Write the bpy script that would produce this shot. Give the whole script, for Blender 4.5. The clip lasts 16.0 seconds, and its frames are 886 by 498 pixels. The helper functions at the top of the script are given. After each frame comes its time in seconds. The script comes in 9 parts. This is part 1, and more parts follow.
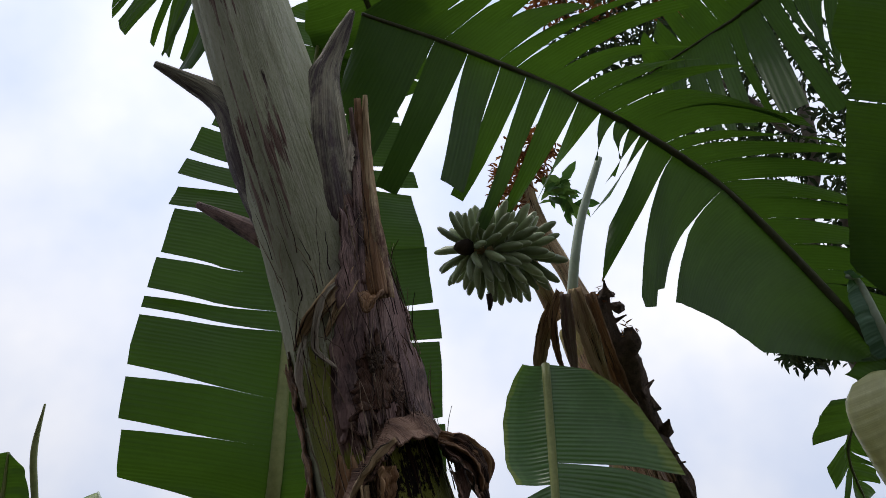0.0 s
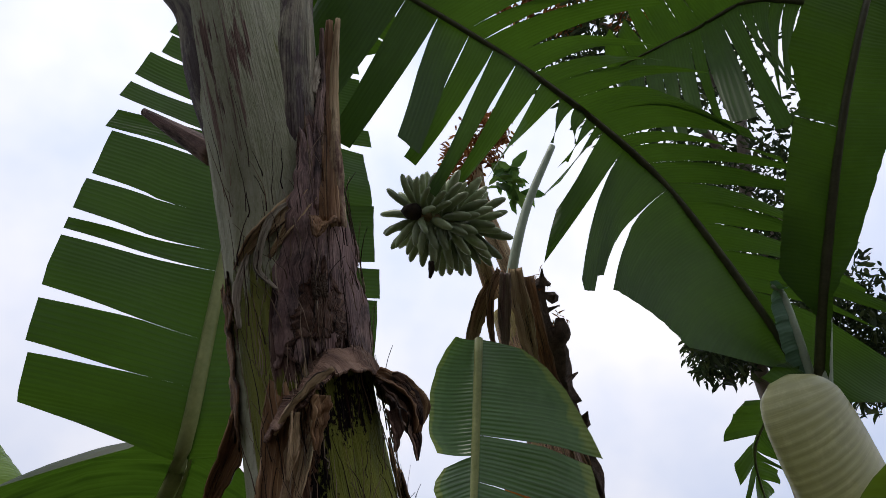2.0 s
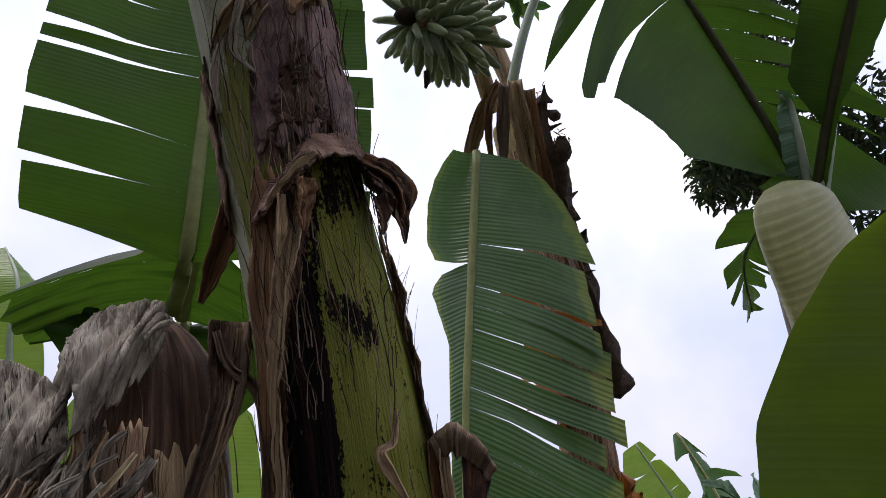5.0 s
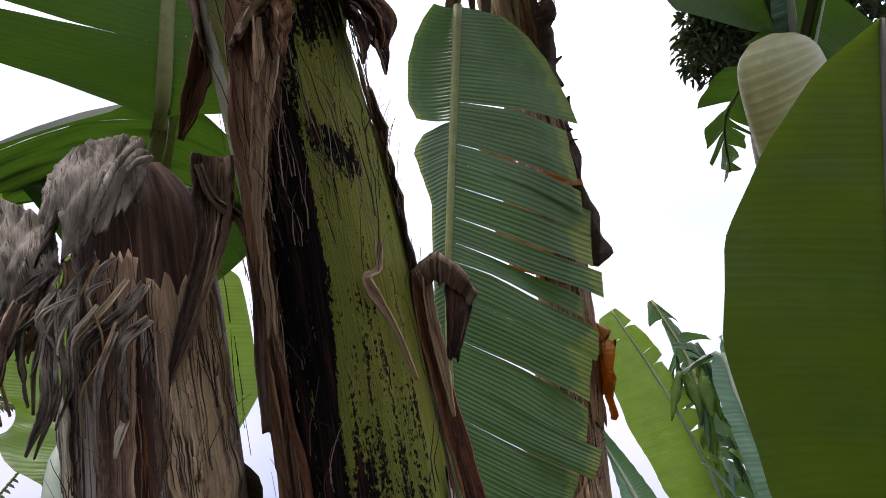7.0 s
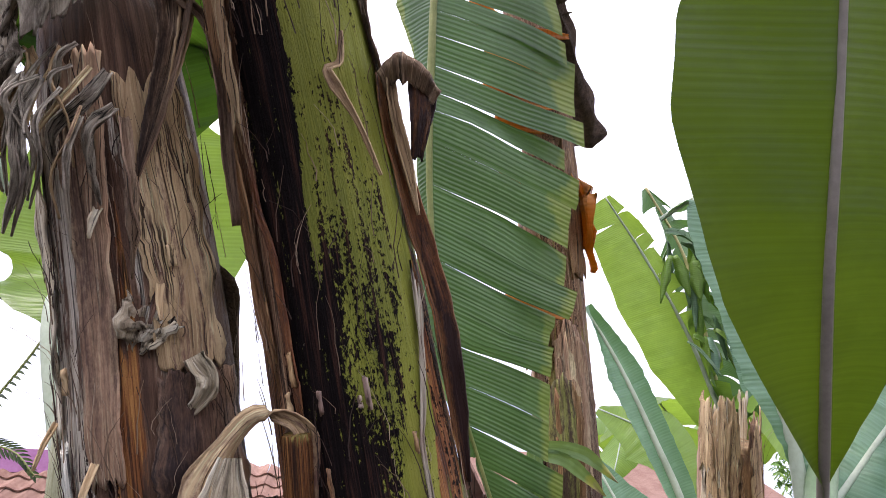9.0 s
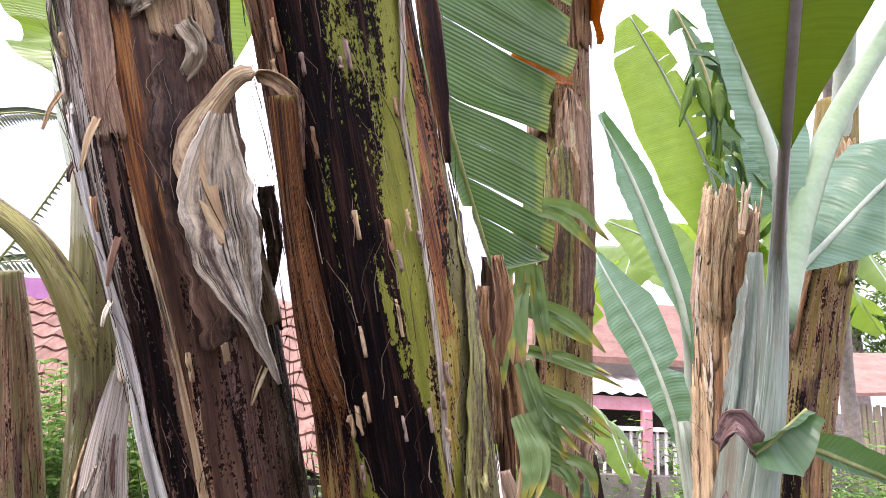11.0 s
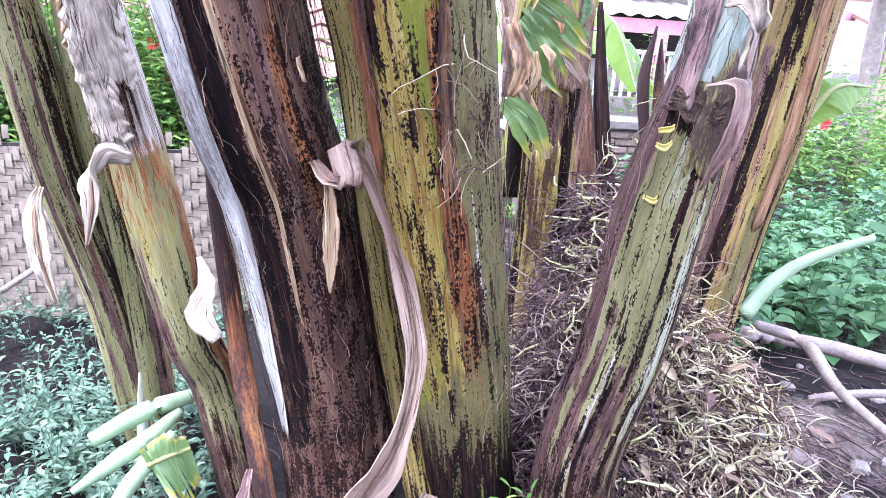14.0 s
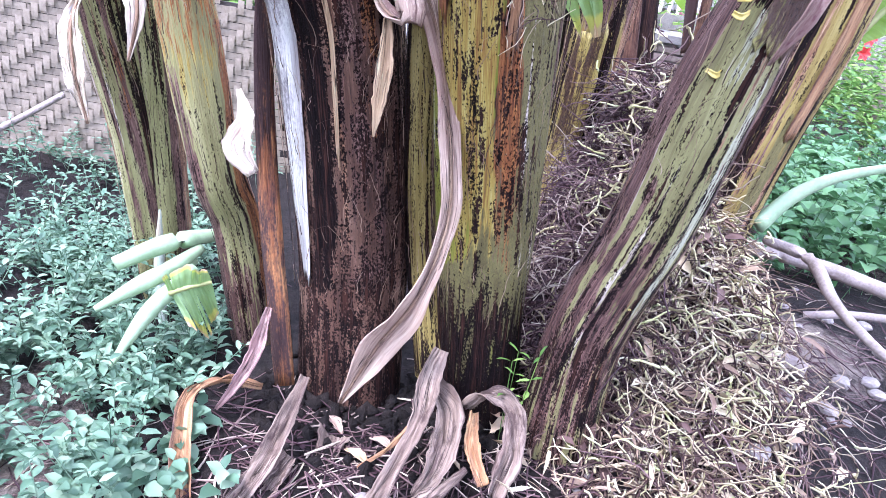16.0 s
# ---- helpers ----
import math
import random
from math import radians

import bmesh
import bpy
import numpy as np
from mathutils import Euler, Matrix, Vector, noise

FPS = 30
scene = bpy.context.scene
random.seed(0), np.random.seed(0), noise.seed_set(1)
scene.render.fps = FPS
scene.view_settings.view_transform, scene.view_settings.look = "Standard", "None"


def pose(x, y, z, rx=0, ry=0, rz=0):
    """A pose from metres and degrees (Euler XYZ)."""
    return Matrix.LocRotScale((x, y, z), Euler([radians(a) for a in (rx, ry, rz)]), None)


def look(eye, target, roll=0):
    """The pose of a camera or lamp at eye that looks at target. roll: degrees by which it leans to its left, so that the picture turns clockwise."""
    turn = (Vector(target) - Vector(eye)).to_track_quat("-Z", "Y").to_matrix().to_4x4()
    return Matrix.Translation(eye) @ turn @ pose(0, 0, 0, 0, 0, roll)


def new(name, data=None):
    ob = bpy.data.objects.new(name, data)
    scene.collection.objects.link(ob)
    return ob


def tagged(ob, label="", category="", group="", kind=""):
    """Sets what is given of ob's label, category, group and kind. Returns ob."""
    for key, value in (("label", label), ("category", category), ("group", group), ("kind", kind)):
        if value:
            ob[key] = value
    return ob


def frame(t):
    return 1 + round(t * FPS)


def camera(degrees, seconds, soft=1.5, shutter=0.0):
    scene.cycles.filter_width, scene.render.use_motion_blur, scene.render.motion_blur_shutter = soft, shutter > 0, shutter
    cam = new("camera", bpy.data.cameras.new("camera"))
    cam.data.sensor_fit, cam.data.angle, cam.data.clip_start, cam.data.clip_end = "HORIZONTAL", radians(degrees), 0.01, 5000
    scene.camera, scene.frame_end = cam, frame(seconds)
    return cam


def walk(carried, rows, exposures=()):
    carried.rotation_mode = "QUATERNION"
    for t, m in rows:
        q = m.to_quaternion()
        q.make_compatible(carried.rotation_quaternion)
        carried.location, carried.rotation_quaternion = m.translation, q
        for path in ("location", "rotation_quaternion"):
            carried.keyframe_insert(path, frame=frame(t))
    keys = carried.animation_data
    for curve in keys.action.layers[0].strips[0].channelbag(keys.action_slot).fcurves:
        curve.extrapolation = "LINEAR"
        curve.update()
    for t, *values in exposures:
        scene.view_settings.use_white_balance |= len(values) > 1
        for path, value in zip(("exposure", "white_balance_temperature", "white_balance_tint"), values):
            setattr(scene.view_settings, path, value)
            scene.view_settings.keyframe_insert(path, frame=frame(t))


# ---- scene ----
cam = camera(67.0, 16.0, soft=0.5)
PATH = [
    (0, (0.047, 0.056, 2.185), (-0.04, 1.198, 3.824), 5.9),
    (0.5, (0.041, 0.091, 2.174), (-0.02, 1.251, 3.802), 4.9),
    (1, (0.036, 0.116, 2.174), (0.04, 1.261, 3.814), 3.7),
    (1.5, (0.029, 0.132, 2.175), (0.117, 1.257, 3.826), 3.0),
    (2, (0.022, 0.144, 2.162), (0.131, 1.29, 3.797), 4.6),
    (2.5, (0.027, 0.152, 2.162), (0.145, 1.389, 3.729), 5.1),
    (3, (0.042, 0.156, 2.153), (0.167, 1.488, 3.64), 4.9),
    (3.2, (0.047, 0.165, 2.144), (0.17, 1.525, 3.604), 5.0),
    (5.3, (0.066, 0.2, 2.115), (0.235, 1.739, 3.382), 3.2),
    (5.5, (0.068, 0.201, 2.108), (0.242, 1.766, 3.341), 3.1),
    (6, (0.069, 0.205, 2.098), (0.238, 1.823, 3.262), 3.2),
    (6.5, (0.078, 0.22, 2.088), (0.284, 1.884, 3.178), 2.3),
    (7, (0.072, 0.236, 2.053), (0.322, 1.929, 3.089), 1.5),
    (7.5, (0.095, 0.253, 2.035), (0.315, 2.009, 2.967), 3.1),
    (8, (0.105, 0.27, 1.989), (0.372, 2.069, 2.822), 2.1),
    (8.2, (0.113, 0.273, 1.974), (0.398, 2.074, 2.797), 1.8),
    (10.3, (0.202, 0.306, 1.71), (0.416, 2.193, 2.339), 1.0),
    (10.5, (0.213, 0.31, 1.681), (0.428, 2.218, 2.24), 1.3),
    (11, (0.233, 0.321, 1.604), (0.448, 2.264, 2.029), 2.6),
    (11.5, (0.252, 0.326, 1.541), (0.486, 2.295, 1.801), 1.9),
    (12, (0.274, 0.352, 1.464), (0.523, 2.336, 1.491), 1.1),
    (12.5, (0.284, 0.355, 1.411), (0.519, 2.339, 1.327), 2.0),
    (13, (0.296, 0.359, 1.36), (0.542, 2.329, 1.124), 2.3),
    (13.5, (0.306, 0.358, 1.29), (0.553, 2.295, 0.857), 2.4),
    (14, (0.302, 0.341, 1.222), (0.527, 2.242, 0.645), 3.6),
    (14.5, (0.293, 0.322, 1.176), (0.516, 2.179, 0.466), 5.6),
    (15, (0.268, 0.31, 1.14), (0.494, 2.127, 0.335), 7.5),
    (15.5, (0.238, 0.306, 1.102), (0.479, 2.087, 0.224), 9.8),
    (16, (0.204, 0.299, 1.105), (0.477, 2.098, 0.274), 11.1),
]
EXPOSURES = [(0.0, -0.75, 6600, 12), (3.0, -0.65, 6700, 16), (5.5, -0.45, 6500, 20), (7.0, -0.16, 6600, 21), (8.0, 0.44, 6600, 22), (10.3, 0.98, 6800, 27), (11.5, 1.54, 6500, 32), (12.5, 1.95, 5950, 34), (14.0, 2.24, 5550, 33), (16.0, 2.24, 5450, 32)]
walk(cam, [(t, look(eye, target, roll)) for t, eye, target, roll in PATH], EXPOSURES)

# ---- sky and sun: a bright overcast day, brightest high up on the left ----
world = bpy.data.worlds.new("sky")
scene.world = world
world.use_nodes = True
wt = world.node_tree
wt.nodes.clear()


def wnode(kind, **props):
    n = wt.nodes.new(kind)
    for k, v in props.items():
        setattr(n, k, v)
    return n


w_out = wnode("ShaderNodeOutputWorld")
w_sky = wnode("ShaderNodeTexSky", sky_type="NISHITA", sun_disc=False, sun_elevation=radians(58), sun_rotation=radians(-60))
w_bg1, w_bg2, w_mix = wnode("ShaderNodeBackground"), wnode("ShaderNodeBackground"), wnode("ShaderNodeMixShader")
w_bg1.inputs["Strength"].default_value = 0.10
w_co, w_no, w_ramp = wnode("ShaderNodeTexCoord"), wnode("ShaderNodeTexNoise"), wnode("ShaderNodeValToRGB")
w_no.inputs["Scale"].default_value, w_no.inputs["Detail"].default_value = 2.2, 5.0
w_ramp.color_ramp.elements[0].position, w_ramp.color_ramp.elements[1].position = 0.35, 0.72
w_ramp.color_ramp.elements[0].color = (0.50, 0.62, 0.86, 1)
w_ramp.color_ramp.elements[1].color = (1.0, 1.0, 1.0, 1)
w_bg2.inputs["Strength"].default_value = 1.25
w_mix.inputs[0].default_value = 0.88
wt.links.new(w_co.outputs["Generated"], w_no.inputs["Vector"])
wt.links.new(w_no.outputs["Fac"], w_ramp.inputs["Fac"])
w_sep, w_up = wnode("ShaderNodeSeparateXYZ"), wnode("ShaderNodeMapRange")
w_up.inputs["From Min"].default_value, w_up.inputs["From Max"].default_value = -0.1, 0.9
w_up.inputs["To Min"].default_value, w_up.inputs["To Max"].default_value = 0.9, 2.3
wt.links.new(w_co.outputs["Generated"], w_sep.inputs[0])
wt.links.new(w_sep.outputs["Z"], w_up.inputs["Value"])
wt.links.new(w_up.outputs[0], w_bg2.inputs["Strength"])
wt.links.new(w_ramp.outputs["Color"], w_bg2.inputs["Color"])
wt.links.new(w_sky.outputs["Color"], w_bg1.inputs["Color"])
wt.links.new(w_bg1.outputs[0], w_mix.inputs[1])
wt.links.new(w_bg2.outputs[0], w_mix.inputs[2])
wt.links.new(w_mix.outputs[0], w_out.inputs["Surface"])

sun = new("sun", bpy.data.lights.new("sun", "SUN"))
sun.data.energy, sun.data.angle, sun.data.color = 2.0, radians(11), (1.0, 0.96, 0.9)
sun.matrix_world = look((-3.0, -1.6, 6.0), (0, 0, 0))


# ---- materials ----
class Nodes:
    """A small helper round one material's node tree."""

    def __init__(self, name):
        self.m = bpy.data.materials.new(name)
        self.m.use_nodes = True
        self.t = self.m.node_tree
        self.t.nodes.clear()
        self.out = self.t.nodes.new("ShaderNodeOutputMaterial")

    def n(self, kind, ins=None, **props):
        node = self.t.nodes.new(kind)
        for k, v in props.items():
            setattr(node, k, v)
        for k, v in (ins or {}).items():
            self.set(node.inputs[k], v)
        return node

    def set(self, sock, v):
        if isinstance(v, bpy.types.NodeSocket):
            self.t.links.new(v, sock)
        elif isinstance(v, (tuple, list)) and len(v) == 3 and sock.type == "RGBA":
            sock.default_value = (*v, 1)
        else:
            sock.default_value = v

    def uv(self, sx, sy):
        c = self.n("ShaderNodeTexCoord")
        return self.n("ShaderNodeMapping", {"Vector": c.outputs["UV"], "Scale": (sx, sy, 1)}).outputs[0]

    def obj(self, s):
        c = self.n("ShaderNodeTexCoord")
        return self.n("ShaderNodeMapping", {"Vector": c.outputs["Object"], "Scale": (s, s, s) if not isinstance(s, tuple) else s}).outputs[0]

    def noise(self, vec, scale=1.0, detail=4.0, rough=0.6, distort=0.0):
        return self.n("ShaderNodeTexNoise", {"Vector": vec, "Scale": scale, "Detail": detail, "Roughness": rough, "Distortion": distort}).outputs["Fac"]

    def ramp(self, fac, stops):
        r = self.n("ShaderNodeValToRGB", {"Fac": fac})
        while len(r.color_ramp.elements) < len(stops):
            r.color_ramp.elements.new(0.5)
        for e, (p, c) in zip(r.color_ramp.elements, stops):
            e.position, e.color = p, (c, c, c, 1) if isinstance(c, (int, float)) else (*c, 1)
        return r.outputs[0]

    def mix(self, fac, a, b, blend="MIX"):
        x = self.n("ShaderNodeMix", data_type="RGBA", blend_type=blend)
        self.set(x.inputs[0], fac)
        self.set(x.inputs[6], a)
        self.set(x.inputs[7], b)
        return x.outputs[2]

    def math(self, op, a, b=0.0):
        x = self.n("ShaderNodeMath", operation=op)
        self.set(x.inputs[0], a)
        self.set(x.inputs[1], b)
        return x.outputs[0]

    def bump(self, height, strength=0.5, dist=0.004):
        return self.n("ShaderNodeBump", {"Height": height, "Strength": strength, "Distance": dist}).outputs[0]

    def surface(self, color, rough=0.7, normal=None, spec=0.4, sheen=0.0):
        p = self.n("ShaderNodeBsdfPrincipled", {"Base Color": color, "Roughness": rough, "Specular IOR Level": spec})
        if normal is not None:
            self.set(p.inputs["Normal"], normal)
        self.t.links.new(p.outputs[0], self.out.inputs[0])
        return p

    def random(self):
        return self.n("ShaderNodeObjectInfo").outputs["Random"]


def fibre(name, stops, dark, dark_at=0.55, dark_soft=0.06, patch=(7.0, 1.3), streak=(55.0, 2.6), flecks=0.0, rough=0.65, relief=0.8, spec=0.35, crackle=0.5, cracks=0.95):
    """Plant tissue with long fibres along the stem: broad soft streaks, fine grain, sparse cracks, stained patches with broken edges and small flecks."""
    k = Nodes(name)
    broad = k.noise(k.uv(streak[0] * 0.36, streak[1] * 0.8), 1.0, 4.0, 0.55, 0.3)
    st = k.noise(k.uv(*streak), 1.0, 5.0, 0.6, 0.15)
    fine = k.noise(k.uv(streak[0] * 6, streak[1] * 4), 1.0, 3.0, 0.6)
    big = k.noise(k.uv(*patch), 1.0, 6.0, 0.62, 0.35)
    broken = k.noise(k.uv(150, 50), 1.0, 4.0, 0.75)
    tone = k.math("ADD", k.math("MULTIPLY", broad, 0.6), k.math("MULTIPLY", st, 0.4))
    tone = k.math("ADD", k.math("MULTIPLY", k.math("SUBTRACT", tone, 0.5), 1.35), 0.5)
    col = k.ramp(tone, stops)
    # fine grain, lighter and darker hairs
    col = k.mix(k.ramp(fine, [(0.50, 0.0), (0.78, 0.5)]), col, stops[-1][1])
    col = k.mix(k.ramp(fine, [(0.22, 0.55), (0.48, 0.0)]), col, tuple(c * 0.45 for c in stops[0][1]))
    # red-brown tinge in large soft stains
    tinge = k.noise(k.uv(patch[0] * 1.7 + 3, patch[1] * 1.5), 1.0, 4.0, 0.6, 0.3)
    col = k.mix(k.ramp(tinge, [(0.50, 0.0), (0.72, 0.5)]), col, tuple(c * q for c, q in zip(stops[0][1], (1.0, 0.72, 0.8))))
    # sparse long cracks: thin lines along the fibres
    line = k.noise(k.uv(streak[0] * 0.55, streak[1] * 0.35), 1.0, 3.0, 0.6, 0.1)
    off = k.math("ABSOLUTE", k.math("SUBTRACT", line, 0.5))
    where = k.ramp(k.noise(k.uv(11, 5), 1.0, 3.0, 0.6), [(0.44, 0.0), (0.56, 1.0)])
    crack = k.math("MULTIPLY", k.ramp(off, [(0.004, 1.0), (0.016, 0.0)]), where)
    col = k.mix(k.math("MULTIPLY", crack, min(1.0, cracks + 0.1)), col, tuple(c * 0.14 for c in stops[0][1]))
    line2 = k.noise(k.uv(streak[0] * 0.8 + 5, streak[1] * 0.5), 1.0, 2.0, 0.6, 0.1)
    pale = k.math("MULTIPLY", k.ramp(k.math("ABSOLUTE", k.math("SUBTRACT", line2, 0.53)), [(0.003, 0.6), (0.011, 0.0)]), where)
    col = k.mix(pale, col, tuple(min(0.8, c * 1.3) for c in stops[-1][1]))
    # rotten patches, drawn out along the fibres and crumbling at the rim
    mask = k.math("ADD", big, k.math("MULTIPLY", k.math("SUBTRACT", broken, 0.5), crackle * 0.7))
    mask = k.math("ADD", mask, k.math("MULTIPLY", k.math("SUBTRACT", st, 0.5), 0.55))
    col = k.mix(k.ramp(mask, [(dark_at - dark_soft, 0.0), (dark_at + dark_soft, 0.97)]), col, k.mix(fine, dark, tuple(c * 1.8 for c in dark)))
    if flecks:
        fl = k.noise(k.uv(330, 105), 1.0, 2.0, 0.5)
        fl = k.math("ADD", fl, k.math("MULTIPLY", k.math("SUBTRACT", big, 0.5), 0.6))
        col = k.mix(k.ramp(fl, [(0.70 - flecks * 0.8, 0.0), (0.74 - flecks * 0.8, 0.9)]), col, tuple(c * 0.5 for c in dark))
    h = k.math("ADD", k.math("ADD", k.math("MULTIPLY", st, 0.6), k.math("MULTIPLY", fine, 0.45)), k.math("MULTIPLY", broad, 0.9))
    h = k.math("SUBTRACT", h, k.math("MULTIPLY", crack, 0.5))
    k.surface(col, k.ramp(broken, [(0.3, rough * 0.8), (0.7, min(1.0, rough * 1.2))]), k.bump(h, relief, 0.012), spec)
    return k.m


M_BROWN = fibre("sheath_brown", [(0.28, (0.096, 0.047, 0.025)), (0.5, (0.287, 0.148, 0.066)), (0.72, (0.572, 0.378, 0.184))], (0.03, 0.016, 0.014), 0.60, 0.08, rough=0.6)
M_DEAD = fibre("stem_dead", [(0.28, (0.180, 0.110, 0.069)), (0.5, (0.511, 0.312, 0.194)), (0.75, (0.854, 0.722, 0.444))], (0.085, 0.048, 0.034), 0.54, 0.10, rough=0.65)
M_BLACK = fibre("sheath_black", [(0.3, (0.005, 0.0035, 0.0045)), (0.5, (0.018, 0.011, 0.011)), (0.75, (0.12, 0.06, 0.038))], (0.004, 0.003, 0.004), 0.52, 0.08, rough=0.6, spec=0.10)
M_TAN = fibre("sheath_tan", [(0.28, (0.278, 0.171, 0.089)), (0.5, (0.529, 0.369, 0.201)), (0.75, (0.764, 0.609, 0.368))], (0.12, 0.06, 0.045), 0.64, 0.06, rough=0.75)
M_GREY = fibre("sheath_grey", [(0.28, (0.230, 0.188, 0.119)), (0.5, (0.603, 0.503, 0.343)), (0.75, (0.850, 0.850, 0.706))], (0.06, 0.04, 0.03), 0.62, 0.08, rough=0.8, relief=0.9)
M_YELLOW = fibre("stem_yellow", [(0.3, (0.26, 0.18, 0.045)), (0.5, (0.42, 0.34, 0.085)), (0.75, (0.56, 0.47, 0.20))], (0.045, 0.022, 0.014), 0.58, 0.05, flecks=0.10, rough=0.5, cracks=0.6)
M_PALE = fibre("stem_pale", [(0.3, (0.150, 0.215, 0.150)), (0.5, (0.270, 0.340, 0.265)), (0.8, (0.430, 0.485, 0.410))], (0.17, 0.15, 0.10), 0.57, 0.08, patch=(9, 2.0), streak=(34.0, 2.0), rough=0.5, relief=0.4, cracks=0.3)
M_OLIVE = fibre("stem_olive", [(0.3, (0.160, 0.160, 0.044)), (0.5, (0.333, 0.333, 0.093)), (0.75, (0.517, 0.468, 0.209))], (0.055, 0.032, 0.024), 0.52, 0.06, flecks=0.05, rough=0.5, cracks=0.45)
M_PINK = fibre("sheath_pink", [(0.3, (0.170, 0.100, 0.076)), (0.5, (0.320, 0.220, 0.170)), (0.75, (0.480, 0.400, 0.306))], (0.12, 0.05, 0.05), 0.66, 0.08, rough=0.55, cracks=0.5)
# the white of this glossy sheath is sky sheen put into the colour
M_SHINE = fibre("sheath_sheen_white", [(0.32, (0.220, 0.216, 0.186)), (0.48, (0.580, 0.587, 0.502)), (0.62, (0.880, 0.880, 0.781))], (0.10, 0.09, 0.085), 0.64, 0.06, streak=(80.0, 1.6), rough=0.35, spec=0.6, cracks=0.9)
M_RUST = fibre("sheath_rust", [(0.3, (0.119, 0.040, 0.017)), (0.5, (0.264, 0.106, 0.037)), (0.75, (0.475, 0.251, 0.084))], (0.022, 0.012, 0.012), 0.50, 0.07, rough=0.55)


def skin(name, stops):
    """Living or rotting trunk skin. Point attributes say where it has turned olive, yellow, waxy, papery, dry, bruised,
    rusty or rotten, or is shaded under the collar; noise breaks up the borders.
    """
    k = Nodes(name)
    broad = k.noise(k.uv(16, 1.6), 1.0, 4.0, 0.6, 0.3)
    streak = k.noise(k.uv(70, 3.2), 1.0, 5.0, 0.62, 0.15)
    hair = k.noise(k.uv(380, 9), 1.0, 3.0, 0.6)
    crumb = k.noise(k.uv(210, 95), 1.0, 4.0, 0.7)
    blot = k.noise(k.uv(34, 10), 1.0, 5.0, 0.65, 0.3)
    tone = k.math("ADD", k.math("ADD", k.math("MULTIPLY", broad, 0.45), k.math("MULTIPLY", streak, 0.25)), k.math("ADD", k.math("MULTIPLY", hair, 0.12), k.math("MULTIPLY", blot, 0.18)))
    tone = k.math("ADD", k.math("MULTIPLY", k.math("SUBTRACT", tone, 0.5), 2.4), 0.5)
    along = k.math("ADD", k.math("MULTIPLY", streak, 0.65), k.math("MULTIPLY", blot, 0.35))
    eaten = k.math("ADD", k.math("MULTIPLY", k.math("SUBTRACT", crumb, 0.5), 0.6), k.math("ADD", k.math("MULTIPLY", k.math("SUBTRACT", blot, 0.5), 0.45), k.math("MULTIPLY", k.math("SUBTRACT", streak, 0.5), 0.75)))
    eaten = k.math("ADD", eaten, 0.5)

    def where(attr, rough_edge, lo=0.44, hi=0.56, gain=2.4):
        a = k.n("ShaderNodeAttribute", attribute_name=attr).outputs["Fac"]
        v = k.math("ADD", a, k.math("MULTIPLY", k.math("SUBTRACT", rough_edge, 0.5), gain))
        v = k.math("MULTIPLY", k.ramp(v, [(lo, 0.0), (hi, 1.0)]), k.ramp(a, [(0.02, 0.0), (0.12, 1.0)]))
        return v

    col = k.ramp(tone, stops)
    smooth = k.math("ADD", k.math("ADD", k.math("MULTIPLY", blot, 0.5), k.math("MULTIPLY", crumb, 0.3)), k.math("MULTIPLY", streak, 0.2))
    smooth = k.math("ADD", k.math("MULTIPLY", k.math("SUBTRACT", smooth, 0.5), 1.9), 0.5)
    woody = 0.12
    for attr, ramp_stops, edge in (
            ("olive", [(0.28, (0.075, 0.064, 0.025)), (0.5, (0.155, 0.140, 0.050)), (0.75, (0.26, 0.235, 0.10))], along),
            ("yel", [(0.26, (0.20, 0.100, 0.022)), (0.5, (0.325, 0.245, 0.050)), (0.75, (0.42, 0.37, 0.12))], along),
            ("wax", [(0.25, (0.31, 0.32, 0.18)), (0.5, (0.46, 0.47, 0.31)), (0.75, (0.58, 0.58, 0.44))], along),
            ("paper", [(0.28, (0.30, 0.245, 0.18)), (0.5, (0.52, 0.46, 0.37)), (0.75, (0.72, 0.67, 0.57))], along),
            ("dry", [(0.24, (0.060, 0.027, 0.016)), (0.46, (0.225, 0.115, 0.062)), (0.64, (0.40, 0.245, 0.140)), (0.82, (0.58, 0.43, 0.28))], along),
            ("bruise", [(0.3, (0.040, 0.020, 0.018)), (0.5, (0.125, 0.066, 0.050)), (0.78, (0.29, 0.19, 0.15))], along),
            ("rust", [(0.28, (0.050, 0.017, 0.009)), (0.5, (0.215, 0.078, 0.024)), (0.75, (0.42, 0.20, 0.058))], along),
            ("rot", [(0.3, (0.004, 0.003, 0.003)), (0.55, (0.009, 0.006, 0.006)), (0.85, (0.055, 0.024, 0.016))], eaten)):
        grain = k.math("ADD", k.math("MULTIPLY", streak, 0.6), k.math("MULTIPLY", hair, 0.4))
        grain = k.math("ADD", k.math("MULTIPLY", k.math("SUBTRACT", grain, 0.5), 2.5), 0.5)
        black = where(attr, edge)
        col = k.mix(black, col, k.ramp(smooth if attr in ("wax", "olive") else grain, ramp_stops))
        if attr in ("dry", "bruise", "rust", "paper"):
            woody = k.math("MAXIMUM", woody, black)
    line = k.math("ABSOLUTE", k.math("SUBTRACT", k.noise(k.uv(26, 0.7), 1.0, 3.0, 0.6, 0.1), 0.5))
    crack = k.math("MULTIPLY", k.math("MULTIPLY", k.ramp(line, [(0.004, 0.85), (0.014, 0.0)]), woody), k.ramp(k.noise(k.uv(9, 3), 1.0, 2.0), [(0.47, 0.0), (0.58, 1.0)]))
    col = k.mix(crack, col, (0.012, 0.008, 0.007))
    pit = k.noise(k.uv(420, 130), 1.0, 2.0, 0.5)
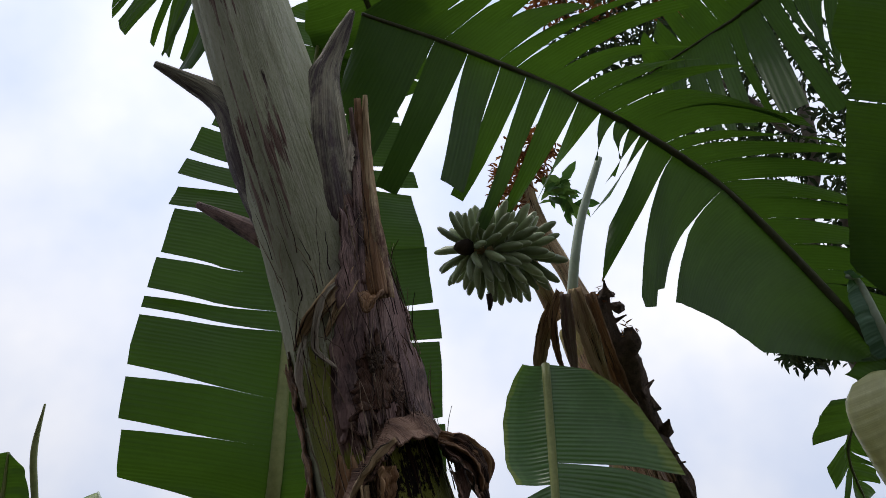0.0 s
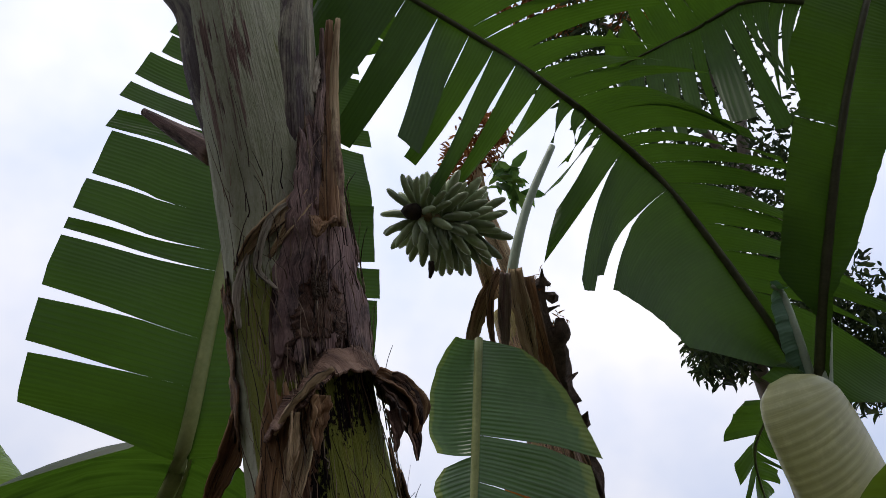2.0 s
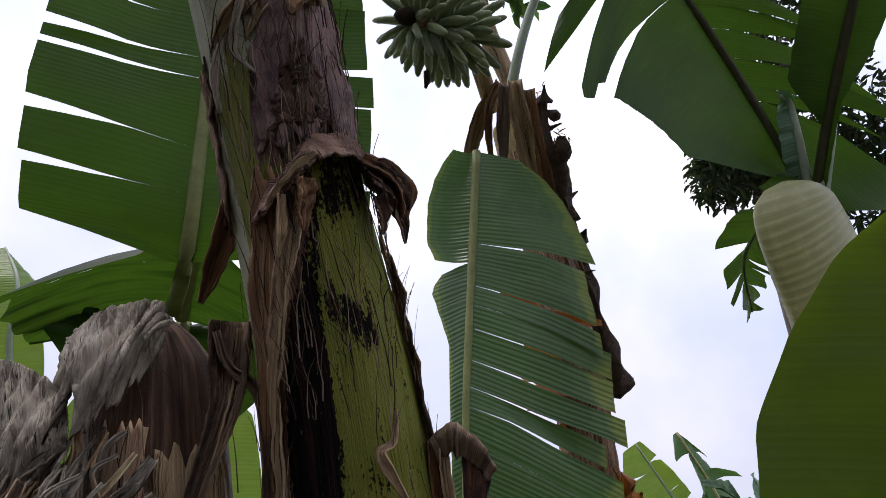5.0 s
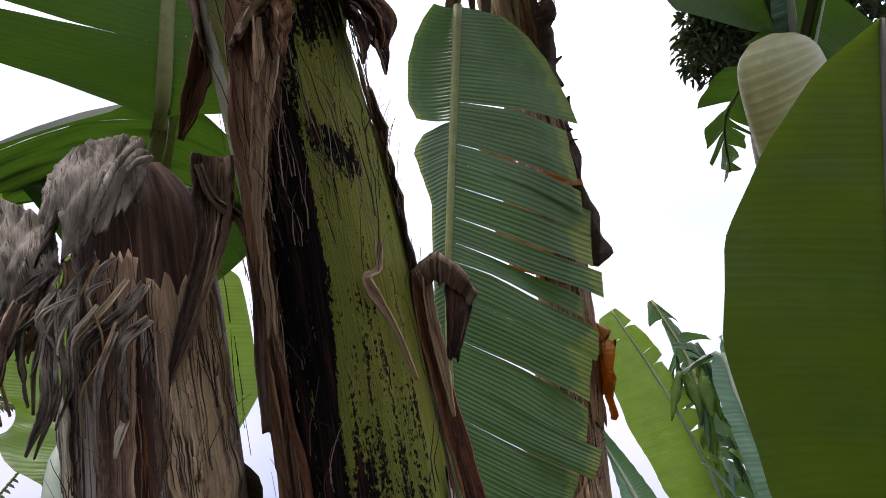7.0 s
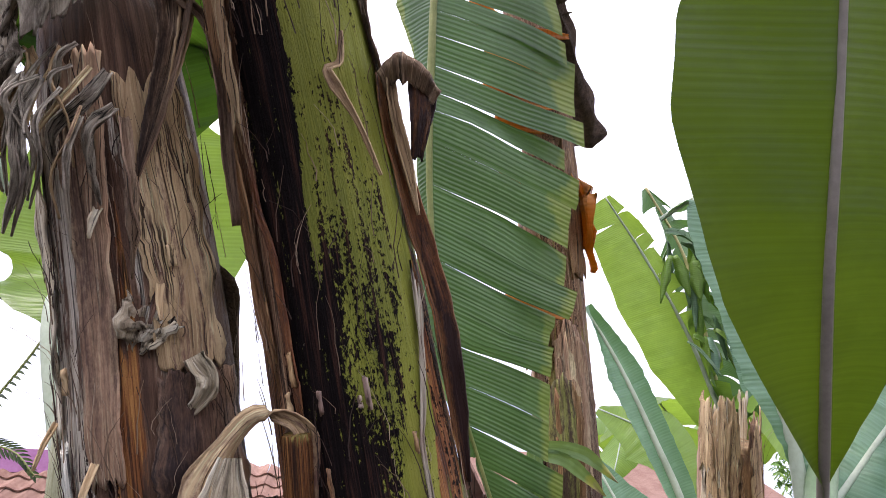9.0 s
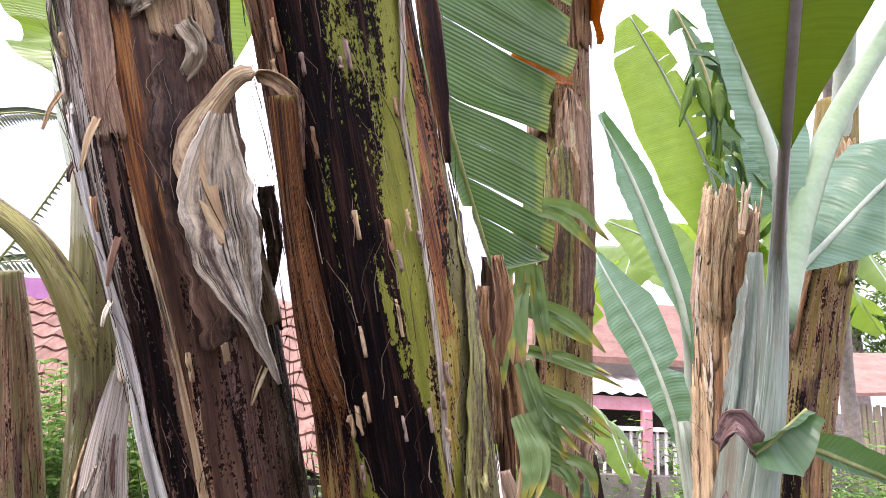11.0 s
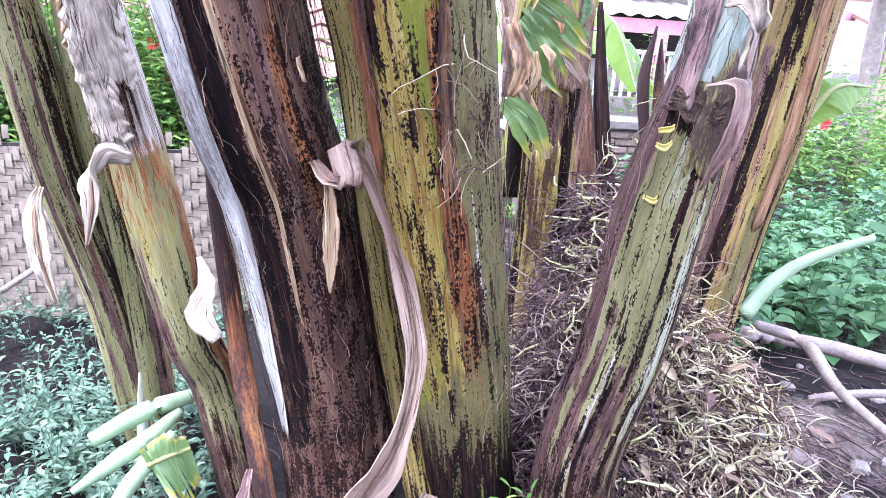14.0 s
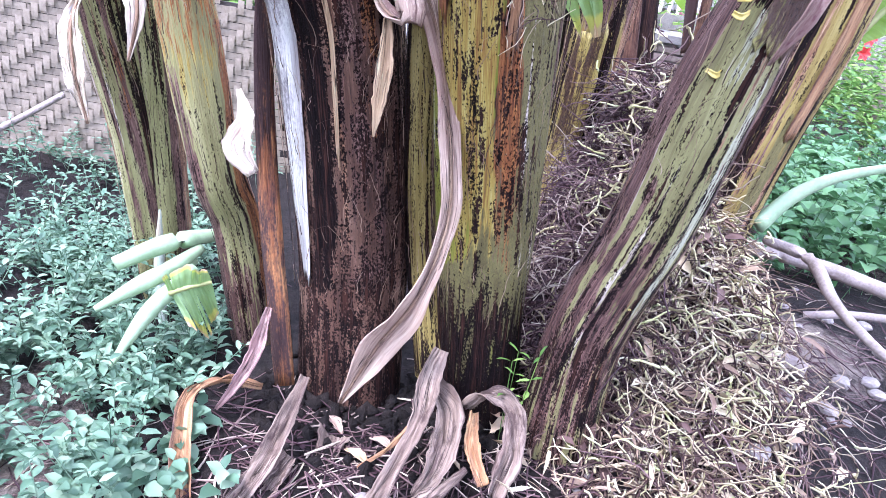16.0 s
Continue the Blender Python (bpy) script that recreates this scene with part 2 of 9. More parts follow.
    col = k.mix(k.ramp(pit, [(0.70, 0.0), (0.75, 0.8)]), col, (0.02, 0.014, 0.012))
    fluff = k.noise(k.uv(260, 70), 1.0, 2.0, 0.5)
    col = k.mix(k.ramp(fluff, [(0.745, 0.0), (0.78, 0.7)]), col, (0.50, 0.42, 0.32))
    h = k.math("ADD", k.math("ADD", k.math("MULTIPLY", streak, 0.7), k.math("MULTIPLY", hair, 0.3)), k.math("MULTIPLY", crumb, 0.35))
    h = k.math("SUBTRACT", h, k.math("MULTIPLY", crack, 0.6))
    k.surface(col, k.ramp(blot, [(0.3, 0.46), (0.7, 0.80)]), k.bump(h, 0.9, 0.011), k.math("SUBTRACT", 0.26, k.math("MULTIPLY", black, 0.20)))
    return k.m


SK_GREEN = skin("trunk_skin_green", [(0.28, (0.125, 0.14, 0.016)), (0.5, (0.20, 0.215, 0.026)), (0.75, (0.30, 0.30, 0.055))])
SK_DEAD = skin("trunk_skin_dead", [(0.26, (0.030, 0.014, 0.009)), (0.46, (0.105, 0.055, 0.034)), (0.64, (0.225, 0.135, 0.088)), (0.85, (0.42, 0.31, 0.22))])
SK_LIGHT = skin("trunk_skin_light_green", [(0.26, (0.15, 0.135, 0.055)), (0.5, (0.27, 0.265, 0.105)), (0.75, (0.42, 0.40, 0.20))])
SK_YELLOW = skin("trunk_skin_yellow", [(0.26, (0.14, 0.095, 0.028)), (0.5, (0.285, 0.225, 0.062)), (0.75, (0.41, 0.35, 0.13))])


def blade_mat(name, base, light, through_col, through_fac=0.3, rough=0.42, edge=None, period=24.0, worn=0.0, veins=0.34, relief=0.3, wobble=3.2, pleat=0.0, spec=0.45):
    """Banana leaf: parallel veins across the blade, pleats with their groove shade in the colour, pale underside tone
    and light that passes through.
    """
    k = Nodes(name)
    big = k.noise(k.uv(5, 7), 1.0, 4.0, 0.6)
    vein = k.n("ShaderNodeTexWave", {"Vector": k.uv(0.0, period), "Scale": 1.0, "Distortion": wobble, "Detail": 3.0, "Detail Scale": 2.0}, wave_type="BANDS", bands_direction="Y").outputs["Fac"]
    fine = k.noise(k.uv(2.0, 300.0), 1.0, 3.0, 0.6)
    tone = k.math("ADD", k.math("MULTIPLY", big, 0.5), k.math("MULTIPLY", fine, 0.4))
    col = k.mix(k.ramp(tone, [(0.3, 0.0), (0.65, 1.0)]), base, light)
    col = k.mix(k.math("MULTIPLY", k.ramp(vein, [(0.6, 0.0), (1.0, 1.0)]), veins * 0.55), col, light)
    col = k.mix(k.math("MULTIPLY", k.ramp(vein, [(0.0, 1.0), (0.25, 0.0)]), veins * 0.5), col, tuple(c * 0.5 for c in base))
    if pleat:
        # shade down in the pleats, darkened into the leaf colour
        groove_shade = k.math("MULTIPLY", k.ramp(vein, [(0.0, 1.0), (0.42, 0.0)]), k.ramp(k.noise(k.uv(3, 9), 1.0, 2.0), [(0.3, 0.35), (0.6, 1.0)]))
        col = k.mix(k.math("MULTIPLY", groove_shade, pleat), col, tuple(c * 0.3 for c in base))
    strip = k.n("ShaderNodeNewGeometry").outputs["Random Per Island"]
    col = k.mix(k.math("MULTIPLY", strip, 0.45), col, tuple(c * 0.55 for c in base))
    blotch = k.noise(k.uv(9, 14), 1.0, 5.0, 0.7)
    col = k.mix(k.ramp(blotch, [(0.52, 0.0), (0.72, 0.5)]), col, tuple(min(1, c * 1.3) for c in light))
    spots = k.noise(k.uv(34, 20), 1.0, 3.0, 0.7)
    if worn:
        col = k.mix(k.ramp(spots, [(0.66 - worn, 0.0), (0.72 - worn, 1.0)]), col, (0.32, 0.20, 0.06))
    if edge is not None:
        at_edge = k.n("ShaderNodeAttribute", attribute_name="edge").outputs["Fac"]
        em = k.math("ADD", at_edge, k.math("MULTIPLY", k.math("SUBTRACT", big, 0.5), 0.5))
        col = k.mix(k.ramp(em, [(0.72, 0.0), (0.80, 0.8)]), col, edge[0])
        col = k.mix(k.ramp(em, [(0.88, 0.0), (0.94, 1.0)]), col, edge[1])
    h = k.math("ADD", k.math("MULTIPLY", vein, 0.8), k.math("MULTIPLY", fine, 0.3))
    nrm = k.bump(h, relief, 0.003)
    p = k.n("ShaderNodeBsdfPrincipled", {"Base Color": col, "Roughness": rough, "Specular IOR Level": spec, "Normal": nrm})
    tr = k.n("ShaderNodeBsdfTranslucent", {"Color": k.mix(k.ramp(tone, [(0.3, 0.0), (0.7, 1.0)]), through_col, tuple(c * 1.5 for c in through_col)), "Normal": nrm})
    mx = k.n("ShaderNodeMixShader", {0: through_fac, 1: p.outputs[0], 2: tr.outputs[0]})
    k.t.links.new(mx.outputs[0], k.out.inputs[0])
    return k.m


# near-black green: shade of leaves against bright sky, put into the base colour
L_DARK = blade_mat("leaf_backlit_green", (0.017, 0.040, 0.008), (0.034, 0.070, 0.015), (0.085, 0.19, 0.014), 0.24, rough=0.5, relief=0.3, wobble=2.0, pleat=0.3, spec=0.22)
L_MID = blade_mat("leaf_green", (0.06, 0.13, 0.06), (0.12, 0.21, 0.11), (0.14, 0.30, 0.05), 0.22, rough=0.38, worn=0.0)
L_GLOW = blade_mat("leaf_sunlit_green", (0.036, 0.068, 0.008), (0.055, 0.098, 0.013), (0.165, 0.265, 0.010), 0.25, veins=0.12, period=26.0, relief=0.12, wobble=1.5, pleat=0.22)
L_LIME = blade_mat("leaf_lime", (0.10, 0.20, 0.030), (0.19, 0.31, 0.065), (0.30, 0.46, 0.05), 0.4)
L_ORANGE = blade_mat("leaf_withered_orange", (0.30, 0.11, 0.015), (0.50, 0.24, 0.04), (0.75, 0.34, 0.03), 0.45, veins=0.2)
L_BLUE = blade_mat("leaf_bluish", (0.10, 0.22, 0.13), (0.19, 0.33, 0.22), (0.15, 0.32, 0.08), 0.25, rough=0.4)
L_UNDER = blade_mat("leaf_pale_underside", (0.56, 0.56, 0.32), (0.68, 0.66, 0.42), (0.60, 0.60, 0.30), 0.4, rough=0.27, period=13.0, veins=0.12, wobble=2.0, pleat=0.34, relief=0.5)
L_TORN = blade_mat("leaf_torn_yellow_edge", (0.14, 0.25, 0.09), (0.24, 0.36, 0.17), (0.25, 0.38, 0.06), 0.25, edge=((0.50, 0.42, 0.08), (0.42, 0.27, 0.18)))
L_MIDEDGE = blade_mat("leaf_green_yellow_rim", (0.033, 0.078, 0.028), (0.074, 0.142, 0.058), (0.14, 0.30, 0.05), 0.18, rough=0.33, edge=((0.07, 0.13, 0.05), (0.20, 0.24, 0.05)), veins=0.22, wobble=2.4, pleat=0.34, relief=0.45)


def plain(name, a, b, scale=8.0, rough=0.8, relief=0.4, dist=0.01, spec=0.3, stretch=(1, 1, 1), per_object=0.0):
    k = Nodes(name)
    v = k.obj(tuple(scale * s for s in stretch))
    n1, n2 = k.noise(v, 1.0, 6.0, 0.65), k.noise(v, 7.0, 4.0, 0.6)
    col = k.mix(k.ramp(k.math("ADD", k.math("MULTIPLY", n1, 0.65), k.math("MULTIPLY", n2, 0.35)), [(0.33, 0.0), (0.67, 1.0)]), a, b)
    if per_object:
        col = k.mix(k.math("MULTIPLY", k.random(), per_object), col, tuple(c * 0.45 for c in a))
    k.surface(col, rough, k.bump(k.math("ADD", n1, n2), relief, dist), spec)
    return k.m


def island(name, stops, rough=0.6, through_fac=0.0, spec=0.3):
    """For masses of small leaves or straws: every loose piece has its own tone."""
    k = Nodes(name)
    r = k.n("ShaderNodeNewGeometry").outputs["Random Per Island"]
    n = k.noise(k.obj(60.0), 1.0, 3.0, 0.6)
    col = k.ramp(k.math("ADD", k.math("MULTIPLY", r, 0.85), k.math("MULTIPLY", n, 0.15)), stops)
    p = k.surface(col, rough, None, spec)
    if through_fac:
        tr = k.n("ShaderNodeBsdfTranslucent", {"Color": col})
        mx = k.n("ShaderNodeMixShader", {0: through_fac, 1: p.outputs[0], 2: tr.outputs[0]})
        k.t.links.new(mx.outputs[0], k.out.inputs[0])
    return k.m


M_FIBRE = island("loose_fibres", [(0.0, (0.015, 0.009, 0.008)), (0.45, (0.07, 0.04, 0.028)), (0.75, (0.28, 0.19, 0.12)), (1.0, (0.50, 0.40, 0.30))], 0.75)
def soil_mat():
    """Dark moist soil that turns to pale dry earth where the mesh says so."""
    k = Nodes("soil")
    n1, n2, n3 = k.noise(k.obj(9.0), 1.0, 6.0, 0.65), k.noise(k.obj(63.0), 1.0, 4.0, 0.6), k.noise(k.obj(240.0), 1.0, 3.0, 0.6)
    v = k.math("ADD", k.math("MULTIPLY", n1, 0.5), k.math("ADD", k.math("MULTIPLY", n2, 0.3), k.math("MULTIPLY", n3, 0.2)))
    wet = k.ramp(v, [(0.38, (0.005, 0.004, 0.003)), (0.56, (0.023, 0.018, 0.015)), (0.70, (0.066, 0.053, 0.044))])
    dusty = k.ramp(v, [(0.36, (0.085, 0.066, 0.052)), (0.56, (0.21, 0.172, 0.14)), (0.70, (0.34, 0.29, 0.245))])
    a = k.math("ADD", k.n("ShaderNodeAttribute", attribute_name="dry_earth").outputs["Fac"], k.math("MULTIPLY", k.math("SUBTRACT", v, 0.5), 1.6))
    k.surface(k.mix(k.ramp(a, [(0.35, 0.0), (0.7, 1.0)]), wet, dusty), 0.95, k.bump(k.math("ADD", n1, k.math("ADD", n2, k.math("MULTIPLY", n3, 0.6))), 0.9, 0.03), 0.2)
    return k.m


M_SOIL = soil_mat()
M_RIB = plain("midrib_green", (0.17, 0.20, 0.06), (0.30, 0.32, 0.12), 14.0, 0.5, 0.2, 0.002)
M_RIBDARK = plain("midrib_dark", (0.05, 0.05, 0.025), (0.10, 0.10, 0.05), 14.0, 0.45, 0.2, 0.002)
M_RIBLILAC = plain("midrib_lilac", (0.19, 0.168, 0.14), (0.30, 0.27, 0.23), 14.0, 0.45, 0.2, 0.002)
M_RIBPALE = plain("midrib_pale", (0.30, 0.36, 0.26), (0.45, 0.52, 0.40), 10.0, 0.5, 0.2, 0.002)
M_RIBYEL = plain("midrib_yellow", (0.38, 0.34, 0.14), (0.55, 0.50, 0.25), 10.0, 0.5, 0.2, 0.002)
M_FINGER = plain("banana_skin", (0.26, 0.33, 0.15), (0.46, 0.53, 0.30), 22.0, 0.4, 0.15, 0.002, 0.5, per_object=0.75)
M_TIP = plain("banana_tip", (0.02, 0.015, 0.01), (0.06, 0.04, 0.03), 40.0, 0.9, 0.5, 0.003)
M_BARK = plain("rotten_bark", (0.030, 0.020, 0.014), (0.19, 0.125, 0.085), 26.0, 0.95, 1.0, 0.02)
M_WOOD = plain("weathered_stick", (0.16, 0.13, 0.11), (0.36, 0.31, 0.27), 14.0, 0.85, 0.5, 0.006, stretch=(1, 1, 1))
M_STONE = plain("stone", (0.13, 0.115, 0.10), (0.30, 0.27, 0.24), 12.0, 0.9, 0.6, 0.01)
M_WEED = island("weed_leaves", [(0.0, (0.045, 0.095, 0.055)), (0.5, (0.115, 0.21, 0.125)), (1.0, (0.24, 0.34, 0.22))], 0.5, 0.3)
M_HEARTLEAF = island("heart_leaf_green", [(0.0, (0.035, 0.095, 0.035)), (0.5, (0.085, 0.20, 0.075)), (1.0, (0.17, 0.32, 0.14))], 0.5, 0.3)
M_BUSH = island("bush_leaves", [(0.0, (0.05, 0.13, 0.025)), (0.5, (0.13, 0.27, 0.055)), (1.0, (0.30, 0.45, 0.11))], 0.5, 0.35)
M_TREE = island("tree_leaves", [(0.0, (0.02, 0.035, 0.015)), (0.6, (0.05, 0.08, 0.03)), (1.0, (0.10, 0.13, 0.04))], 0.55, 0.25)
M_RED = island("rusty_leaves", [(0.0, (0.10, 0.03, 0.012)), (0.5, (0.28, 0.10, 0.03)), (1.0, (0.45, 0.22, 0.07))], 0.6, 0.3)
M_STRAW = island("root_straw", [(0.0, (0.022, 0.011, 0.011)), (0.35, (0.10, 0.058, 0.046)), (0.6, (0.29, 0.215, 0.135)), (0.82, (0.50, 0.43, 0.27)), (0.92, (0.66, 0.61, 0.42)), (1.0, (0.42, 0.48, 0.17))], 0.75)
M_SHOOT = island("withered_shoots", [(0.0, (0.18, 0.16, 0.07)), (0.3, (0.40, 0.36, 0.19)), (0.6, (0.60, 0.56, 0.33)), (0.8, (0.48, 0.52, 0.22)), (1.0, (0.76, 0.72, 0.52))], 0.7)
M_ROOTS = island("dark_roots", [(0.0, (0.018, 0.008, 0.010)), (0.4, (0.065, 0.032, 0.035)), (0.75, (0.17, 0.115, 0.10)), (0.92, (0.42, 0.37, 0.27)), (1.0, (0.40, 0.43, 0.19))], 0.75)
M_FLOWER = plain("red_petal", (0.55, 0.03, 0.03), (0.75, 0.08, 0.06), 30.0, 0.5, 0.1, 0.002)
M_WHITE = plain("limewashed_wall", (0.62, 0.58, 0.54), (0.82, 0.79, 0.75), 2.5, 0.9, 0.2, 0.01)
M_CLAY = plain("clay_tile", (0.18, 0.088, 0.062), (0.34, 0.215, 0.165), 3.0, 0.85, 0.4, 0.01, per_object=0.4)
M_BRICK = plain("old_brick", (0.16, 0.12, 0.10), (0.36, 0.27, 0.22), 9.0, 0.95, 0.6, 0.01, per_object=0.4)
M_BAMBOO = plain("bamboo_slat", (0.30, 0.24, 0.14), (0.52, 0.44, 0.29), 6.0, 0.6, 0.3, 0.004, stretch=(2, 2, 0.4), per_object=0.5)
M_MAT = plain("woven_bamboo", (0.19, 0.158, 0.112), (0.35, 0.30, 0.22), 9.0, 0.7, 0.4, 0.004, per_object=0.45)
M_PINKRAIL = plain("painted_rail", (0.50, 0.20, 0.24), (0.62, 0.32, 0.36), 6.0, 0.6, 0.1, 0.002)
M_PURPLE = plain("painted_gutter", (0.30, 0.12, 0.26), (0.40, 0.20, 0.36), 4.0, 0.6, 0.1, 0.002)
# near-black for roof boards, also for shade at awning, doorway and weave gaps
M_BOARDS_SHADE = plain("dark_boards_and_shade", (0.03, 0.025, 0.02), (0.07, 0.06, 0.05), 5.0, 0.9, 0.3, 0.01)


M_DARKB = fibre("stem_dark_dead", [(0.28, (0.035, 0.016, 0.011)), (0.48, (0.125, 0.062, 0.040)), (0.74, (0.310, 0.185, 0.115))], (0.005, 0.003, 0.004), 0.55, 0.10, rough=0.5, spec=0.2)
M_MIDB = fibre("stem_half_dead", [(0.28, (0.084, 0.043, 0.029)), (0.48, (0.264, 0.150, 0.096)), (0.74, (0.552, 0.372, 0.240))], (0.016, 0.010, 0.010), 0.57, 0.12, rough=0.55, spec=0.25)
M_OLD = fibre("dry_leaf_old", [(0.28, (0.060, 0.040, 0.030)), (0.5, (0.170, 0.125, 0.093)), (0.75, (0.360, 0.290, 0.221))], (0.04, 0.025, 0.02), 0.58, 0.08, patch=(16, 8), rough=0.8)
M_PURPLE_BROWN = fibre("sheath_purple_brown", [(0.3, (0.095, 0.057, 0.057)), (0.5, (0.265, 0.161, 0.142)), (0.75, (0.491, 0.340, 0.284))], (0.03, 0.02, 0.02), 0.58, 0.08, patch=(9, 6), rough=0.7)
M_PAPER = fibre("sheath_paper", [(0.28, (0.248, 0.199, 0.143)), (0.5, (0.455, 0.397, 0.299)), (0.75, (0.612, 0.563, 0.441))], (0.22, 0.15, 0.12), 0.66, 0.06, patch=(14, 8), rough=0.8)
M_PINKDRY = fibre("dry_leaf_pink", [(0.28, (0.220, 0.140, 0.098)), (0.5, (0.420, 0.310, 0.221)), (0.75, (0.580, 0.470, 0.344))], (0.14, 0.08, 0.06), 0.66, 0.06, streak=(70, 3), rough=0.75)
M_COLLAR = fibre("sheath_collar", [(0.28, (0.064, 0.035, 0.026)), (0.5, (0.216, 0.120, 0.080)), (0.75, (0.480, 0.304, 0.208))], (0.02, 0.012, 0.010), 0.60, 0.08, streak=(90.0, 7.0), rough=0.75)
M_STUB = fibre("stalk_stub", [(0.28, (0.163, 0.150, 0.094)), (0.5, (0.362, 0.331, 0.219)), (0.75, (0.562, 0.500, 0.362))], (0.055, 0.036, 0.036), 0.50, 0.10, patch=(10, 5), rough=0.65, cracks=0.4)
M_STALK_DRY = fibre("dry_stalk_fibre", [(0.28, (0.085, 0.047, 0.029)), (0.5, (0.260, 0.163, 0.098)), (0.75, (0.520, 0.377, 0.247))], (0.03, 0.018, 0.014), 0.60, 0.08, streak=(160.0, 5.0), rough=0.75)
M_HOOD = fibre("withered_hood", [(0.28, (0.17, 0.138, 0.100)), (0.5, (0.40, 0.345, 0.262)), (0.75, (0.62, 0.56, 0.455))], (0.055, 0.042, 0.03), 0.58, 0.10, patch=(14, 9), streak=(120.0, 9.0), rough=0.85)
M_STALKGREEN = plain("leaf_stalk_green", (0.17, 0.27, 0.14), (0.29, 0.39, 0.23), 10.0, 0.45, 0.2, 0.002)
M_LEMON = plain("leaf_lemon", (0.40, 0.31, 0.05), (0.55, 0.48, 0.16), 25.0, 0.6, 0.1, 0.002)


# ---- building helpers ----
def link(name, verts, faces, mat, parent=None, label="", uvs=None, smooth=True, attr=None):
    """One mesh object from points and faces."""
    me = bpy.data.meshes.new(name)
    me.from_pydata([tuple(v) for v in verts], [], faces)
    if uvs is not None:
        lay = me.uv_layers.new(name="UVMap")
        idx = np.empty(len(me.loops), dtype=np.int32)
        me.loops.foreach_get("vertex_index", idx)
        lay.data.foreach_set("uv", np.asarray(uvs, dtype=np.float32)[idx].ravel())
    if attr is not None:
        a = me.attributes.new("edge", "FLOAT", "POINT")
        a.data.foreach_set("value", np.asarray(attr, dtype=np.float32))
    if smooth:
        me.polygons.foreach_set("use_smooth", [True] * len(me.polygons))
    me.materials.append(mat)
    ob = new(name, me)
    if parent is not None:
        ob.parent = parent
    if label:
        tagged(ob, label)
    return ob


def thing(name, label, category, group="", kind=""):
    return tagged(new(name), label, category, group, kind)


def vec(p):
    return np.array(p[:3], dtype=float)


def unit(v):
    return v / max(1e-9, np.linalg.norm(v))


def spline(pts, n):
    """n points on a smooth curve through pts (any number of columns)."""
    p = np.array(pts, dtype=float)
    if len(p) == 2:
        return p[0] + (p[1] - p[0]) * np.linspace(0, 1, n)[:, None]
    d = np.r_[0, np.cumsum(np.linalg.norm(np.diff(p[:, :3], axis=0), axis=1))]
    d /= d[-1]
    q = np.vstack([2 * p[0] - p[1], p, 2 * p[-1] - p[-2]])
    out = []
    for s in np.linspace(0, 1, n):
        i = min(len(p) - 2, max(0, int(np.searchsorted(d, s, side="right")) - 1))
        u = (s - d[i]) / (d[i + 1] - d[i])
        a, b, c, e = q[i], q[i + 1], q[i + 2], q[i + 3]
        out.append(0.5 * ((2 * b) + (c - a) * u + (2 * a - 5 * b + 4 * c - e) * u * u + (3 * b - a - 3 * c + e) * u ** 3))
    return np.array(out)


def tangents(c):
    t = np.gradient(c[:, :3], axis=0)
    return t / np.maximum(1e-9, np.linalg.norm(t, axis=1))[:, None]


def wob(x, y=0.0, z=0.0):
    return noise.noise((x, y, z))


class Stem:
    """A pseudostem: its axis and radius, with the angle 0 towards -y and 90 towards +x."""

    def __init__(self, pts, n=60):
        c = spline(pts, n)
        self.c, self.r = c[:, :3], np.maximum(0.004, c[:, 3])
        self.t = tangents(c)
        f = np.array([0.0, -1.0, 0.0]) - self.t * (self.t @ np.array([0.0, -1.0, 0.0]))[:, None]
        self.f = f / np.linalg.norm(f, axis=1)[:, None]
        self.x = np.cross(self.t, self.f) * -1.0
        self.x = np.where((self.x[:, :1] < 0), -self.x, self.x)
        self.len = np.r_[0, np.cumsum(np.linalg.norm(np.diff(self.c, axis=0), axis=1))]
        self.n = n

    def sz(self, z):
        """The length share at which the axis passes the height z."""
        return float(np.interp(z, self.c[:, 2], np.linspace(0, 1, self.n)))

    def sf(self, z):
        """The length share at which the skin towards -y has the height z."""
        return float(np.interp(z, self.c[:, 2] + self.f[:, 2] * self.r, np.linspace(0, 1, self.n)))

    def at(self, s, a, off=0.0):
        """The point at the length share s, angle a in degrees, off metres outside the skin."""
        k = min(self.n - 1.001, max(0.0, s * (self.n - 1)))
        i, u = int(k), k - int(k)
        g = [arr[i] * (1 - u) + arr[i + 1] * u for arr in (self.c, self.r, self.f, self.x)]
        b = radians(a)
        return g[0] + (g[2] * math.cos(b) + g[3] * math.sin(b)) * (g[1] + off)


